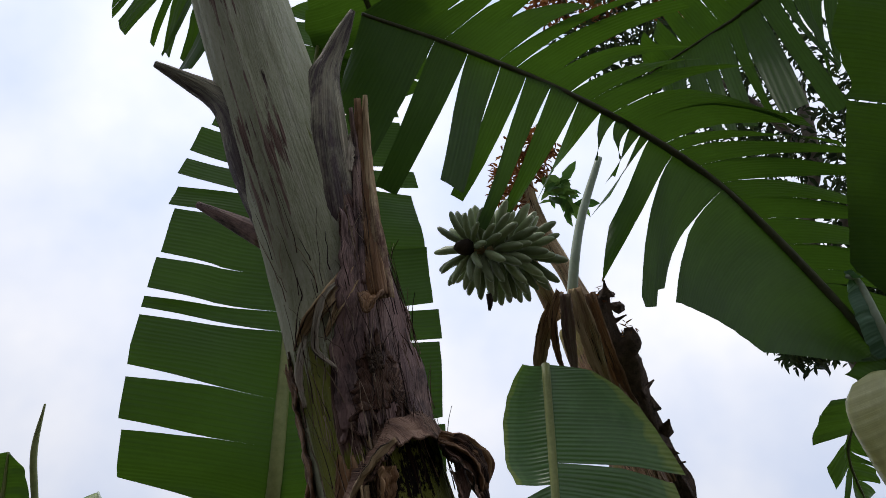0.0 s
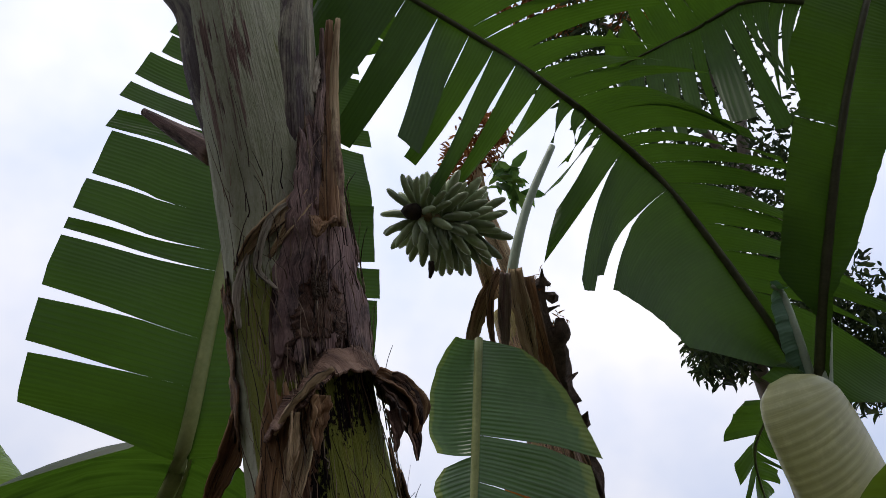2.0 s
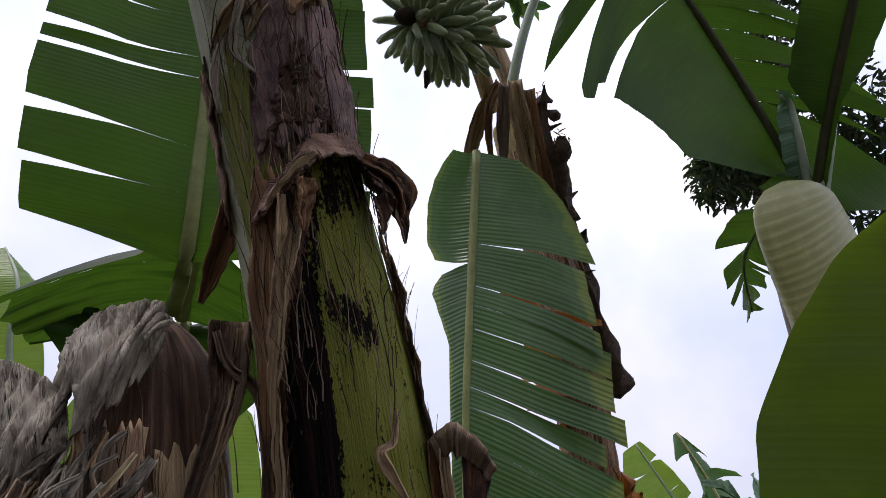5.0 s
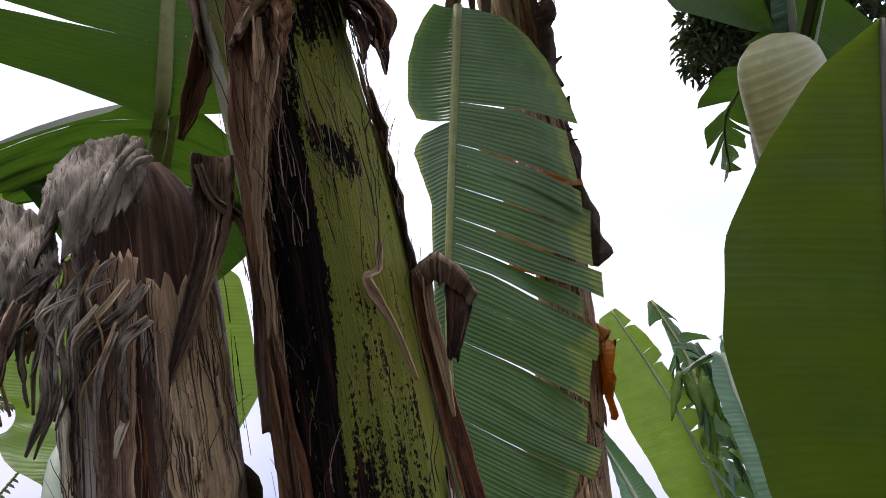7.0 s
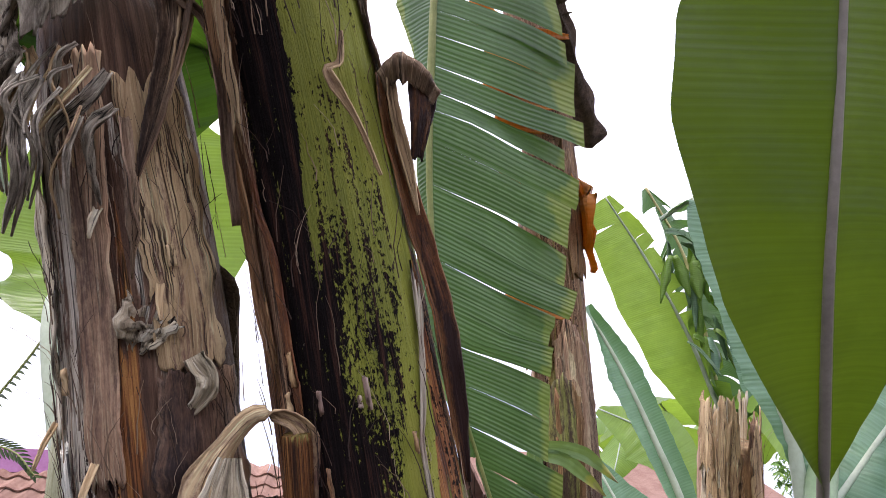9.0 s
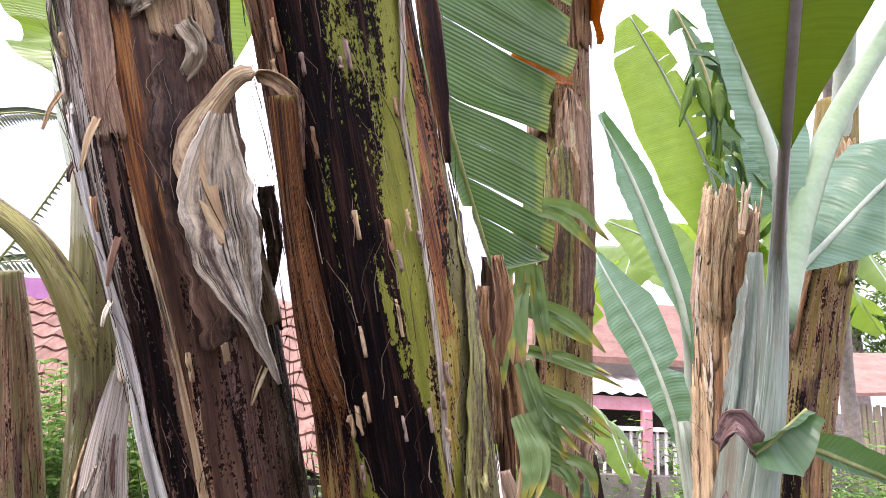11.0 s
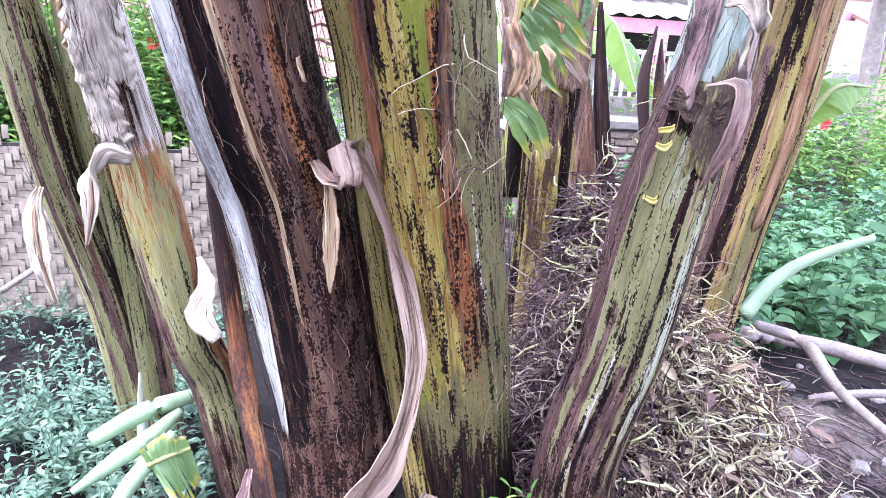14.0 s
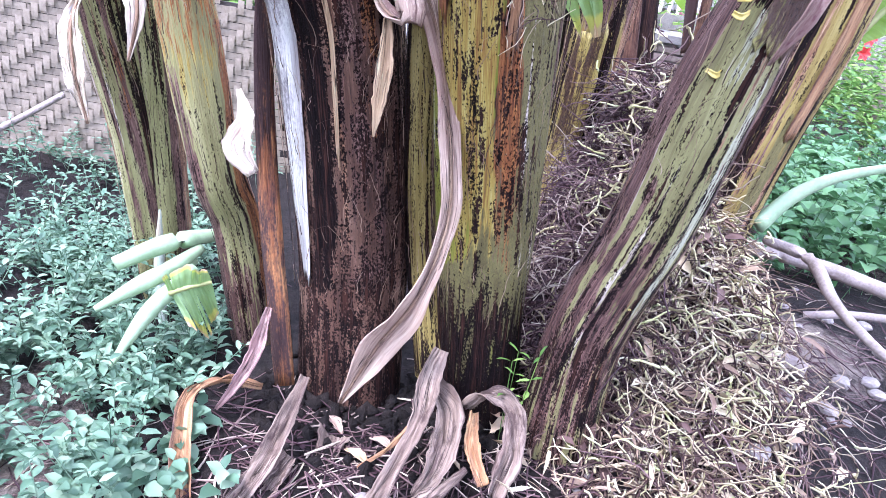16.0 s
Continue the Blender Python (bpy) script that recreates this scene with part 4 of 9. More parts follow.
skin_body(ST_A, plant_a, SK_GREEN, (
    ("wax", [(0.76, -180, 180, 0.0), (0.80, -180, 180, 0.75), (1.0, -180, 180, 1.0)]),
    ("wax", [(0.66, -110, -66, 0.35), (0.72, -110, -62, 0.6), (0.78, -110, -60, 0.7)]),
    ("olive", [(0.02, -180, 180, 0.9), (0.10, -180, 180, 0.8), (0.16, -30, 110, 0.9), (0.30, 8, 110, 1), (0.385, 15, 110, 1), (0.43, 34, 110, 1), (0.477, 40, 110, 0.9), (0.514, 60, 110, 0.9), (0.56, 80, 120, 0.7), (0.60, 85, 120, 0)]),
    ("yel", [(0.14, -60, 0, 0.3), (0.193, -60, 0, 0.7), (0.266, -70, -6, 1), (0.312, -70, -5, 1), (0.33, -60, -10, 1), (0.37, -45, -18, 0.8), (0.39, -40, -25, 0.2)]),
    ("yel", [(0.375, 8, 20, 0.5), (0.404, 11, 20, 0.9), (0.431, 11, 32, 1), (0.468, 18, 48, 0.9), (0.477, 22, 40, 0.6), (0.505, 28, 50, 0.3)]),
    ("dry", [(0.49, -100, -52, 0.5), (0.55, -100, -47, 0.8), (0.587, -100, -42, 0.9), (0.651, -100, -52, 1), (0.688, -95, -45, 1), (0.716, -64, -22, 1), (0.734, -57, -4, 1), (0.752, -42, 10, 1)]),
    ("bruise", [(0.757, -36, 90, 0.9), (0.771, -33, 90, 1), (0.789, -25, 90, 1), (0.807, -5, 90, 1), (0.835, 15, 90, 0.9), (0.86, 50, 90, 0.5)]),
    ("bruise", [(0.82, -95, -60, 0.2), (0.85, -75, -15, 0.38), (0.87, -70, -10, 0.5), (0.90, -60, 0, 0.35), (0.97, -50, 20, 0.25)]),
    ("bruise", [(0.77, -95, -72, 0.6), (0.80, -95, -78, 0.5), (0.84, -100, -84, 0.4)]),
    ("rust", [(0.45, 16, 38, 0.4), (0.477, 24, 40, 0.7), (0.514, 32, 60, 0.85), (0.55, 48, 82, 0.9), (0.587, 54, 95, 0.9), (0.605, 58, 95, 0.4)]),
    ("rust", [(0.14, 0, 25, 0.4), (0.266, -8, 20, 0.75), (0.312, -4, 14, 0.8), (0.33, -4, 14, 0.7), (0.375, -4, 14, 0.6)]),
    ("rust", [(0.49, -95, -66, 0.6), (0.56, -95, -60, 0.6), (0.63, -95, -70, 0.5)]),
    # near-black right round the foot, thinning upward
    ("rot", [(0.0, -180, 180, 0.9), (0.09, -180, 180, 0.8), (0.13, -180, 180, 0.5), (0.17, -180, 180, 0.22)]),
    ("rot", [(0.15, -90, 95, 0.34), (0.30, -90, 95, 0.36), (0.39, -90, 95, 0.36), (0.43, 10, 95, 0.34), (0.60, 30, 95, 0.2)]),
    ("rot", [(0.372, -32, 6, 0.8), (0.404, -33, 10, 1), (0.431, -45, 10, 1), (0.468, -80, -6, 1), (0.477, -80, -4, 0.9), (0.514, -62, 3, 0.8), (0.55, -54, -4, 0.85), (0.587, -50, -12, 0.9), (0.615, -55, -18, 0.9), (0.651, -56, -11, 0.95), (0.688, -49, -10, 0.95), (0.716, -26, -7, 0.85), (0.734, -12, 3, 0.7), (0.745, -5, 5, 0.3)]),
    ("rot", [(0.45, -6, 6, 0.5), (0.514, 0, 10, 0.52), (0.55, -17, 24, 0.60), (0.587, -14, 36, 0.54), (0.615, -16, 42, 0.46), (0.635, -12, 38, 0.34), (0.65, -10, 52, 0.24), (0.72, -7, 60, 0.20)]),
    ("rot", [(0.45, 34, 42, 0.5), (0.514, 40, 54, 0.55), (0.55, 52, 68, 0.55), (0.59, 58, 80, 0.5)]),
    ("rot", [(0.69, 14, 30, 0.4), (0.699, 8, 32, 0.58), (0.708, -4, 24, 0.68), (0.714, -7, 12, 0.66), (0.724, -7, 4, 0.4)]),
    # shade of the hollow under the collar, put into the skin colour
    ("rot", [(0.732, 2, 40, 0.3), (0.742, -2, 55, 0.62), (0.757, -6, 70, 0.75)]),
    ("rot", [(0.762, -24, 44, 0.35), (0.775, -14, 42, 0.55), (0.789, -8, 36, 0.56), (0.80, 0, 30, 0.3)]),
    ("rot", [(0.17, 0, 55, 0.5), (0.266, -4, 20, 0.42), (0.312, -3, 12, 0.45), (0.36, -5, 14, 0.4)])), seed=1, lump=0.07, seams=18, seam_top=0.42)

ST_B = Stem([(0.27, 2.06, -0.32, 0.16), (0.23, 2.08, 0.10, 0.158), (0.19, 2.05, 0.42, 0.160), (0.12, 1.93, 0.85, 0.150), (0.06, 1.80, 1.10, 0.142), (0.00, 1.70, 1.41, 0.138), (-0.05, 1.57, 1.68, 0.128),
             (-0.11, 1.45, 1.93, 0.124), (-0.17, 1.37, 2.20, 0.122), (-0.215, 1.30, 2.38, 0.116), (-0.25, 1.22, 2.54, 0.105), (-0.275, 1.17, 2.65, 0.085), (-0.29, 1.14, 2.70, 0.04)], 110)
plant_b = thing("dead_banana_plant", "dead brown banana pseudostem with collapsed grey shredded top", "banana plant", "banana clump")
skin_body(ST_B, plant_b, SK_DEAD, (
    ("paper", [(0.66, -110, -44, 0.5), (0.75, -110, -30, 0.62), (0.84, -110, -26, 0.62), (0.95, -110, -30, 0.55)]),
    ("paper", [(0.74, 14, 60, 0.35), (0.82, 10, 70, 0.5), (0.93, 0, 80, 0.5)]),
    ("dry", [(0.20, -6, 2, 0.5), (0.46, -4, 4, 0.9), (0.66, -10, -2, 0.8), (0.72, -14, -6, 0.5)]),
    ("rust", [(0.70, -26, 6, 0.6), (0.80, -22, 8, 0.6), (0.90, -16, 6, 0.45)]),
    ("rust", [(0.30, 20, 40, 0.5), (0.50, 24, 44, 0.55), (0.60, 18, 34, 0.4)]),
    ("bruise", [(0.16, -5, 100, 0.5), (0.35, 0, 100, 0.55), (0.60, 16, 100, 0.6), (0.70, 20, 100, 0.45)]),
    ("bruise", [(0.0, -180, 180, 0.45), (0.12, -180, 180, 0.4)]),
    ("rot", [(0.14, -180, 180, 0.52), (0.36, -180, 180, 0.48), (0.55, -180, 180, 0.36), (0.66, -20, 110, 0.26), (0.78, 60, 110, 0.3)]),
    ("rot", [(0.15, -40, -18, 0.7), (0.32, -32, -8, 0.85), (0.46, -26, -8, 0.9), (0.57, -27, -10, 0.9), (0.66, -36, -16, 0.85), (0.76, -22, -10, 0.7), (0.86, -16, -6, 0.5)]),
    ("rot", [(0.14, 24, 90, 0.55), (0.3, 30, 90, 0.55), (0.45, 50, 95, 0.5), (0.6, 66, 110, 0.6), (0.72, 70, 120, 0.6)]),
    # near-black all round the lowest part of this trunk
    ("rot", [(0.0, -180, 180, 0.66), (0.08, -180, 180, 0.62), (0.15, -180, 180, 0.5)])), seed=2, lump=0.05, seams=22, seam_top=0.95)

ST_A2 = Stem([(0.500, 1.931, -0.054) + (0.06,), (0.404, 1.994, 0.386) + (0.055,), (0.334, 1.848, 0.784) + (0.05,), (0.285, 1.695, 1.169) + (0.048,), (0.241, 1.567, 1.366) + (0.045,), (0.202, 1.489, 1.561) + (0.042,), (0.163, 1.407, 1.664) + (0.03,), (0.118, 1.341, 1.848) + (0.022,), (0.087, 1.274, 2.029) + (0.02,)], 80)
plant_a2 = thing("young_banana_plant", "slender yellow and black young pseudostem squeezed between two trunks", "banana plant", "banana clump")
skin_body(ST_A2, plant_a2, SK_YELLOW, (
    ("rust", [(0.60, -100, 100, 0.15), (0.72, -110, 110, 0.55), (0.80, -120, 120, 0.85), (1.0, -120, 120, 0.95)]),
    ("rot", [(0.70, -60, 60, 0.3), (0.76, -60, 60, 0.6), (0.82, -60, 60, 0.4), (0.95, -60, 60, 0.3)]),
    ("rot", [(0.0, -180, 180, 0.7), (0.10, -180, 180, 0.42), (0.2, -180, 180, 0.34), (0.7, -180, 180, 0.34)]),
    ("rot", [(0.05, -180, -58, 0.95), (0.4, -180, -62, 0.9), (0.7, -180, -70, 0.6)]),
    ("rot", [(0.05, 34, 120, 0.9), (0.35, 30, 120, 0.85), (0.5, 44, 130, 0.8), (0.75, 60, 130, 0.8)]),
    ("rot", [(0.05, -8, 6, 0.7), (0.3, -6, 4, 0.7), (0.45, -4, 6, 0.4)]),
    ("bruise", [(0.15, 4, 34, 0.6), (0.4, 12, 36, 0.6)])), seed=3, sides=56, seams=7, seam_top=0.7)

ST_C = Stem([(0.87, 1.80, -0.32, 0.115), (0.85, 1.79, 0.20, 0.098), (0.90, 1.72, 0.60, 0.096), (0.91, 1.64, 0.95, 0.087), (0.92, 1.57, 1.20, 0.064), (0.94, 1.55, 1.45, 0.040), (0.965, 1.53, 1.70, 0.024), (0.98, 1.515, 1.90, 0.008)], 90)
plant_c = thing("leaning_banana_plant", "pale bluish-green banana plant leaning outward with waxy leaf stalks", "banana plant", "banana clump")
skin_body(ST_C, plant_c, SK_LIGHT, upright(ST_C, (
    ("rot", -180, 180, -0.3, 1.2, 0.34), ("rot", -180, 180, -0.32, 0.35, 0.5), ("bruise", -180, 180, -0.32, 0.45, 0.5), ("bruise", -120, -74, -0.3, 1.2, 0.9), ("bruise", -84, -62, 0.45, 1.30, 0.85), ("paper", -66, -60, 0.2, 1.1, 0.8),
    ("bruise", -60, -40, -0.3, 0.75, 0.9), ("bruise", -8, 3, -0.3, 0.62, 0.85), ("rot", -60, -54, -0.2, 1.0, 0.7), ("paper", -34, -30, 0.1, 1.05, 0.75), ("bruise", -30, -12, -0.3, 0.60, 0.85), ("rot", -30, -23, -0.3, 0.9, 0.75), ("rot", -14, -10, -0.3, 0.6, 0.6),
    ("dry", 4, 12, -0.3, 1.1, 0.7), ("rot", 9, 17, -0.3, 0.9, 0.75), ("wax", 18, 34, 0.35, 1.0, 0.8), ("bruise", 14, 36, -0.3, 0.4, 0.75), ("bruise", 38, 54, 0.1, 1.15, 0.85), ("rot", 34, 41, -0.3, 1.2, 0.8), ("dry", 54, 110, -0.2, 1.25, 0.8), ("rot", 58, 70, -0.2, 1.1, 0.6),
    ("wax", -30, 10, 0.95, 1.24, 0.5), ("rot", -70, 60, 1.10, 1.16, 0.7)), 4), seed=4, s1=ST_C.sz(1.24), sides=72, seams=20, seam_top=0.66)
skin_body(ST_C, plant_c, M_PALE, (), 14, "pale_neck", "pale waxy neck of leaf stalks", 48, 60, 0.1, ST_C.sz(1.2), 1.0)

ST_C2 = Stem([(1.50, 2.52, -0.1, 0.10), (1.56, 2.47, 0.60, 0.09), (1.62, 2.46, 1.0, 0.094), (1.65, 2.43, 1.45, 0.095), (1.67, 2.33, 1.9, 0.09), (1.70, 2.25, 2.2, 0.08), (1.72, 2.2, 2.6, 0.06)], 80)
plant_c2 = thing("banana_plant", "yellow-green banana pseudostem with peeling brown sheaths at the clump edge", "banana plant", "banana clump")
skin_body(ST_C2, plant_c2, SK_YELLOW, upright(ST_C2, (
    ("rot", -180, 180, -0.1, 2.2, 0.28), ("olive", -20, 30, 0.0, 0.8, 0.8), ("bruise", -110, -62, 0.0, 1.3, 0.8), ("rot", -66, -44, 0.2, 1.5, 0.8), ("dry", -46, -34, 0.3, 1.6, 0.6), ("rot", -12, -7, 0.0, 1.4, 0.75), ("dry", 14, 24, 0.2, 1.5, 0.7), ("rot", 24, 30, 0.3, 1.2, 0.6),
    ("dry", 36, 100, 0.9, 2.2, 0.6), ("paper", -30, 60, 1.6, 2.3, 0.4), ("rot", 46, 60, 0.0, 1.3, 0.7), ("dry", -60, 40, 1.55, 2.5, 0.55), ("rot", -60, 60, 1.5, 2.5, 0.36), ("bruise", -40, -10, 1.35, 1.75, 0.7), ("rot", -50, -24, 1.2, 1.7, 0.7), ("bruise", 50, 100, 0.0, 0.9, 0.7)), 5), seed=5, sides=72, seams=16, seam_top=0.9)

ST_D = Stem([(0.92, 2.62, -0.2, 0.12), (0.92, 2.58, 0.6, 0.10), (0.90, 2.52, 1.1, 0.09), (0.86, 2.40, 1.75, 0.087), (0.83, 2.28, 2.1, 0.088), (0.79, 2.20, 2.5, 0.085), (0.71, 2.03, 3.3, 0.08), (0.60, 1.95, 3.8, 0.075), (0.48, 1.87, 4.25, 0.07)], 100)
plant_d = thing("fruiting_banana_plant", "fruiting banana plant with brown sheathed trunk behind the main trunk", "banana plant", "banana clump")
skin_body(ST_D, plant_d, SK_YELLOW, upright(ST_D, (
    ("rot", -180, 180, -0.2, 4.2, 0.28), ("dry", -180, -50, 1.0, 4.2, 0.7), ("dry", 0, 180, 1.6, 4.2, 0.62), ("dry", -60, 40, 2.35, 4.2, 0.7), ("rot", -180, 180, 1.2, 3.0, 0.34), ("paper", -40, 60, 1.2, 1.7, 0.5), ("bruise", -60, 60, 0.9, 1.5, 0.6), ("rot", -90, -50, -0.2, 1.3, 0.7), ("rot", 5, 30, -0.2, 1.2, 0.75), ("dry", 30, 90, -0.2, 1.2, 0.8), ("rot", -20, 20, 1.78, 1.9, 0.5), ("paper", -60, 60, 3.0, 4.2, 0.35)), 6), seed=6, sides=56, seams=16, seam_top=0.95)

ST_G = Stem([(1.62, 2.85, -0.1, 0.12), (1.60, 2.76, 1.68, 0.10), (1.57, 2.69, 2.05, 0.105), (1.55, 2.55, 2.42, 0.09)], 70)
plant_g = thing("cut_banana_stump", "tall cut banana trunk with a frayed dry fibrous top", "banana stump", "banana clump")
stem_body(ST_G, M_TAN, plant_g, seed=7, s1=0.93)

ST_E1 = Stem([(-0.42, 2.62, -0.4, 0.07), (-0.46, 2.52, 0.4, 0.066), (-0.47, 2.36, 0.95, 0.060), (-0.41, 2.12, 1.5, 0.064), (-0.415, 2.0, 1.8, 0.056), (-0.44, 1.92, 2.12, 0.040), (-0.46, 1.86, 2.4, 0.028)], 80)
plant_e1 = thing("forked_banana_plant", "green banana plant with a leaf stalk forking from its neck", "banana plant", "banana clump")
skin_body(ST_E1, plant_e1, SK_LIGHT, upright(ST_E1, (
    ("rot", -180, 180, -0.4, 1.2, 0.34), ("rot", -180, 180, 1.2, 1.9, 0.16), ("bruise", -110, -60, -0.3, 1.2, 0.8), ("rot", -62, -50, -0.2, 1.1, 0.6), ("bruise", -22, -12, -0.2, 0.9, 0.7), ("rot", 24, 34, -0.2, 1.0, 0.6), ("bruise", 36, 64, -0.2, 1.1, 0.8), ("dry", 58, 110, -0.3, 1.2, 0.8),
    ("bruise", -30, 60, 1.5, 1.62, 0.5), ("rot", -40, 60, 1.64, 1.72, 0.36), ("wax", -180, 180, 1.92, 2.5, 0.85), ("wax", -40, -10, 1.2, 1.8, 0.4), ("olive", 10, 110, 1.2, 1.9, 0.6), ("bruise", -70, -30, 1.3, 1.6, 0.42), ("bruise", 20, 110, 1.84, 1.98, 0.6)), 8), seed=8, sides=56, seams=12, seam_top=0.6)
ST_E2 = Stem([(-0.04, 2.26, -0.42, 0.072), (-0.151, 2.264, 0.163, 0.071), (-0.214, 2.215, 0.388, 0.072), (-0.314, 2.21, 0.861, 0.072), (-0.359, 2.12, 1.23, 0.062), (-0.360, 2.07, 1.42, 0.046), (-0.340, 2.035, 1.64, 0.024)], 80)
plant_e2 = thing("banana_plant", "banana pseudostem with white papery dry sheath over an olive base", "banana plant", "banana clump")
skin_body(ST_E2, plant_e2, SK_LIGHT, upright(ST_E2, (
    ("rot", -180, 180, -0.5, 0.7, 0.34), ("bruise", -180, 180, -0.5, 0.1, 0.6), ("bruise", -62, -22, -0.5, 0.7, 0.75), ("paper", -24, -17, -0.5, 0.7, 0.6), ("rot", -3, 4, -0.4, 0.6, 0.6), ("rot", 38, 52, -0.5, 0.66, 0.7), ("rust", 60, 120, -0.5, 0.8, 0.8), ("yel", -180, 180, 0.55, 0.86, 0.5),
    ("rust", -180, 180, 0.70, 0.96, 0.5), ("bruise", -50, -40, -0.5, 0.5, 0.7), ("paper", -180, 180, 0.9, 1.7, 0.9), ("bruise", 10, 60, 0.9, 1.5, 0.6), ("rot", 30, 44, 0.95, 1.25, 0.5)), 9), seed=9, sides=56, seams=12, seam_top=0.6)
ST_F = Stem([(-0.46, 2.63, -0.4, 0.078), (-0.53, 2.53, 0.3, 0.078), (-0.585, 2.40, 0.75, 0.075), (-0.59, 2.26, 1.1, 0.070), (-0.60, 2.13, 1.5, 0.052), (-0.63, 2.03, 1.85, 0.030)], 80)
plant_f = thing("banana_plant", "green and brown striped outer banana pseudostem", "banana plant", "banana clump")
skin_body(ST_F, plant_f, SK_LIGHT, upright(ST_F, (
    ("rot", -180, 180, -0.4, 1.8, 0.34), ("dry", -120, -58, -0.3, 1.5, 0.85), ("paper", -52, -40, -0.2, 1.4, 0.5), ("bruise", -26, -10, 0.0, 1.3, 0.8), ("bruise", 14, 32, -0.2, 1.5, 0.8), ("rot", 34, 70, -0.3, 1.3, 0.7), ("dry", -5, 4, 0.3, 1.6, 0.6), ("dry", 44, 56, 0.2, 1.4, 0.7), ("dry", -90, 90, 1.3, 1.85, 0.6)), 10), seed=10, sides=56, seams=14, seam_top=0.9)

# ---- sheaths, scars and stubs on the trunks ----
def band(st, left, right, mat, parent, seed, off=0.006, ragged=0.02, lift=0.004, rows=56, cols=11, wrinkle=0.003, fray=0.10, label="", name="sheath"):
    """A sheath between two edges, each a row of (length share, angle) from its lower end up, with frayed sides and torn ends."""
    e = []
    for side in (left, right):
        p = np.array(side, dtype=float)
        k = np.linspace(0, 1, len(p))
        e.append([(float(np.interp(q, k, p[:, 0])), float(np.interp(q, k, p[:, 1]))) for q in np.linspace(0, 1, rows)])
    L = st.len[-1]
    grid = []
    for i in range(rows):
        q = i / (rows - 1)
        (sl, al), (sr, ar) = e[0][i], e[1][i]
        half = (ar - al) / 2
        end = max(0.0, 1 - q * 7) + max(0.0, 1 - (1 - q) * 7)
        line = []
        for j in range(cols):
            p = j / (cols - 1)
            s = sl + (sr - sl) * p + end * (ragged / L) * (2.2 * wob(p * 9 + seed, q, seed * 3.1) + 1.4 * wob(p * 23 + seed, q, 8.0))
            side = abs(2 * p - 1)
            a = al + (ar - al) * p + half * fray * side * (wob(q * 11 + seed, p * 3, 1.7) + 0.7 * wob(q * 37 + seed, p * 5, 4.4))
            o = off + lift * side ** 3 * (0.6 + 1.6 * wob(q * 10, p, seed * 2.7)) + wrinkle * (wob(q * 7 + seed, p * 8, 2.0) + 0.7 * wob(q * 9 + seed, p * 21, 5.0))
            line.append(st.at(s, a, max(0.0015, o)))
        grid.append(line)
    return shell(name, grid, mat, parent, label, 0.003, seed=seed)


def stripes(st, parent, rows, seed, fray=0.25):
    """Narrow upright bands of skin side by side: rows of (angle, angle, lower height, upper height, material)."""
    rnd = random.Random(seed)
    for k, (a0, a1, z0, z1, mt) in enumerate(rows):
        s0, s1 = st.sz(z0), st.sz(z1)
        sh = [rnd.uniform(-4, 4) for _ in range(6)]
        band(st, [(s0, a0 + sh[0]), ((s0 + s1) / 2, a0 + sh[1]), (s1, a0 + sh[2])], [(s0, a1 + sh[3]), ((s0 + s1) / 2, a1 + sh[4]), (s1, a1 + sh[5])], mt, parent, seed * 41 + k, 0.005 + 0.0016 * (k % 4), ragged=0.05, lift=0.003, rows=44, cols=6, fray=fray)


def loose_fibres(st, parent, n, z0, z1, face, mat, seed, r=(0.0005, 0.0012), length=(0.03, 0.14), peel=0.02):
    """Many hair-thin fibres lying along a trunk, some peeling off it."""
    rnd = random.Random(seed)
    V, Fc = [], []
    for _ in range(n):
        z, a, l, rr = rnd.uniform(z0, z1), rnd.uniform(*face), rnd.uniform(*length), rnd.uniform(*r)
        s0 = st.sz(z)
        da, pl, m = rnd.uniform(-14, 14), rnd.random() ** 4 * peel, 6
        o = len(V)
        for i in range(m):
            q = i / (m - 1)
            p = st.at(s0 + q * l / st.len[-1], a + da * q * q + 3 * wob(q * 3 + z * 9, a), 0.013 + pl * q * q)
            t = rr * (1 - 0.6 * q)
            V += [p + np.array((t, 0, 0)), p + np.array((-t, 0, 0.0)), p + np.array((0, -t, t))]
        for i in range(m - 1):
            for j in range(3):
                a0, b0 = o + i * 3 + j, o + i * 3 + (j + 1) % 3
                Fc.append((a0, b0, b0 + 3, a0 + 3))
    ob = link("loose_fibre", V, Fc, mat, parent, "fine loose plant fibres")
    return tagged(ob, "fine loose plant fibres", kind="stuff")


def wrap(st, parent, mats, n, z0, z1, seed, span=(35, 95), length=(0.25, 0.8), face=(-110, 110), ragged=0.03):
    """Several overlapping dry sheaths round a trunk, the lower ends first."""
    rnd = random.Random(seed)
    for i in range(n):
        z = z0 + (z1 - z0) * rnd.random()
        a, w, l = rnd.uniform(*face), rnd.uniform(*span) / 2, rnd.uniform(*length)
        sheath(st, a - w, a + w, st.sz(z), min(0.995, st.sz(min(z + l, z1 + 0.15))), rnd.choice(mats), parent, off=0.004 + 0.003 * (i % 5), ragged=ragged, seed=seed * 31 + i, rows=26, cols=8, taper=rnd.uniform(0, 0.12), skew=rnd.uniform(-12, 12))


def za(a0, a1, z0, z1, mat, seed, off=0.006, **kw):
    sheath(ST_A, a0, a1, ST_A.sf(z0), ST_A.sf(z1), mat, plant_a, off=off, seed=seed, **kw)


def on_a(left, right, mat, seed, off=0.006, **kw):
    return band(ST_A, left, right, mat, plant_a, seed, off, **kw)


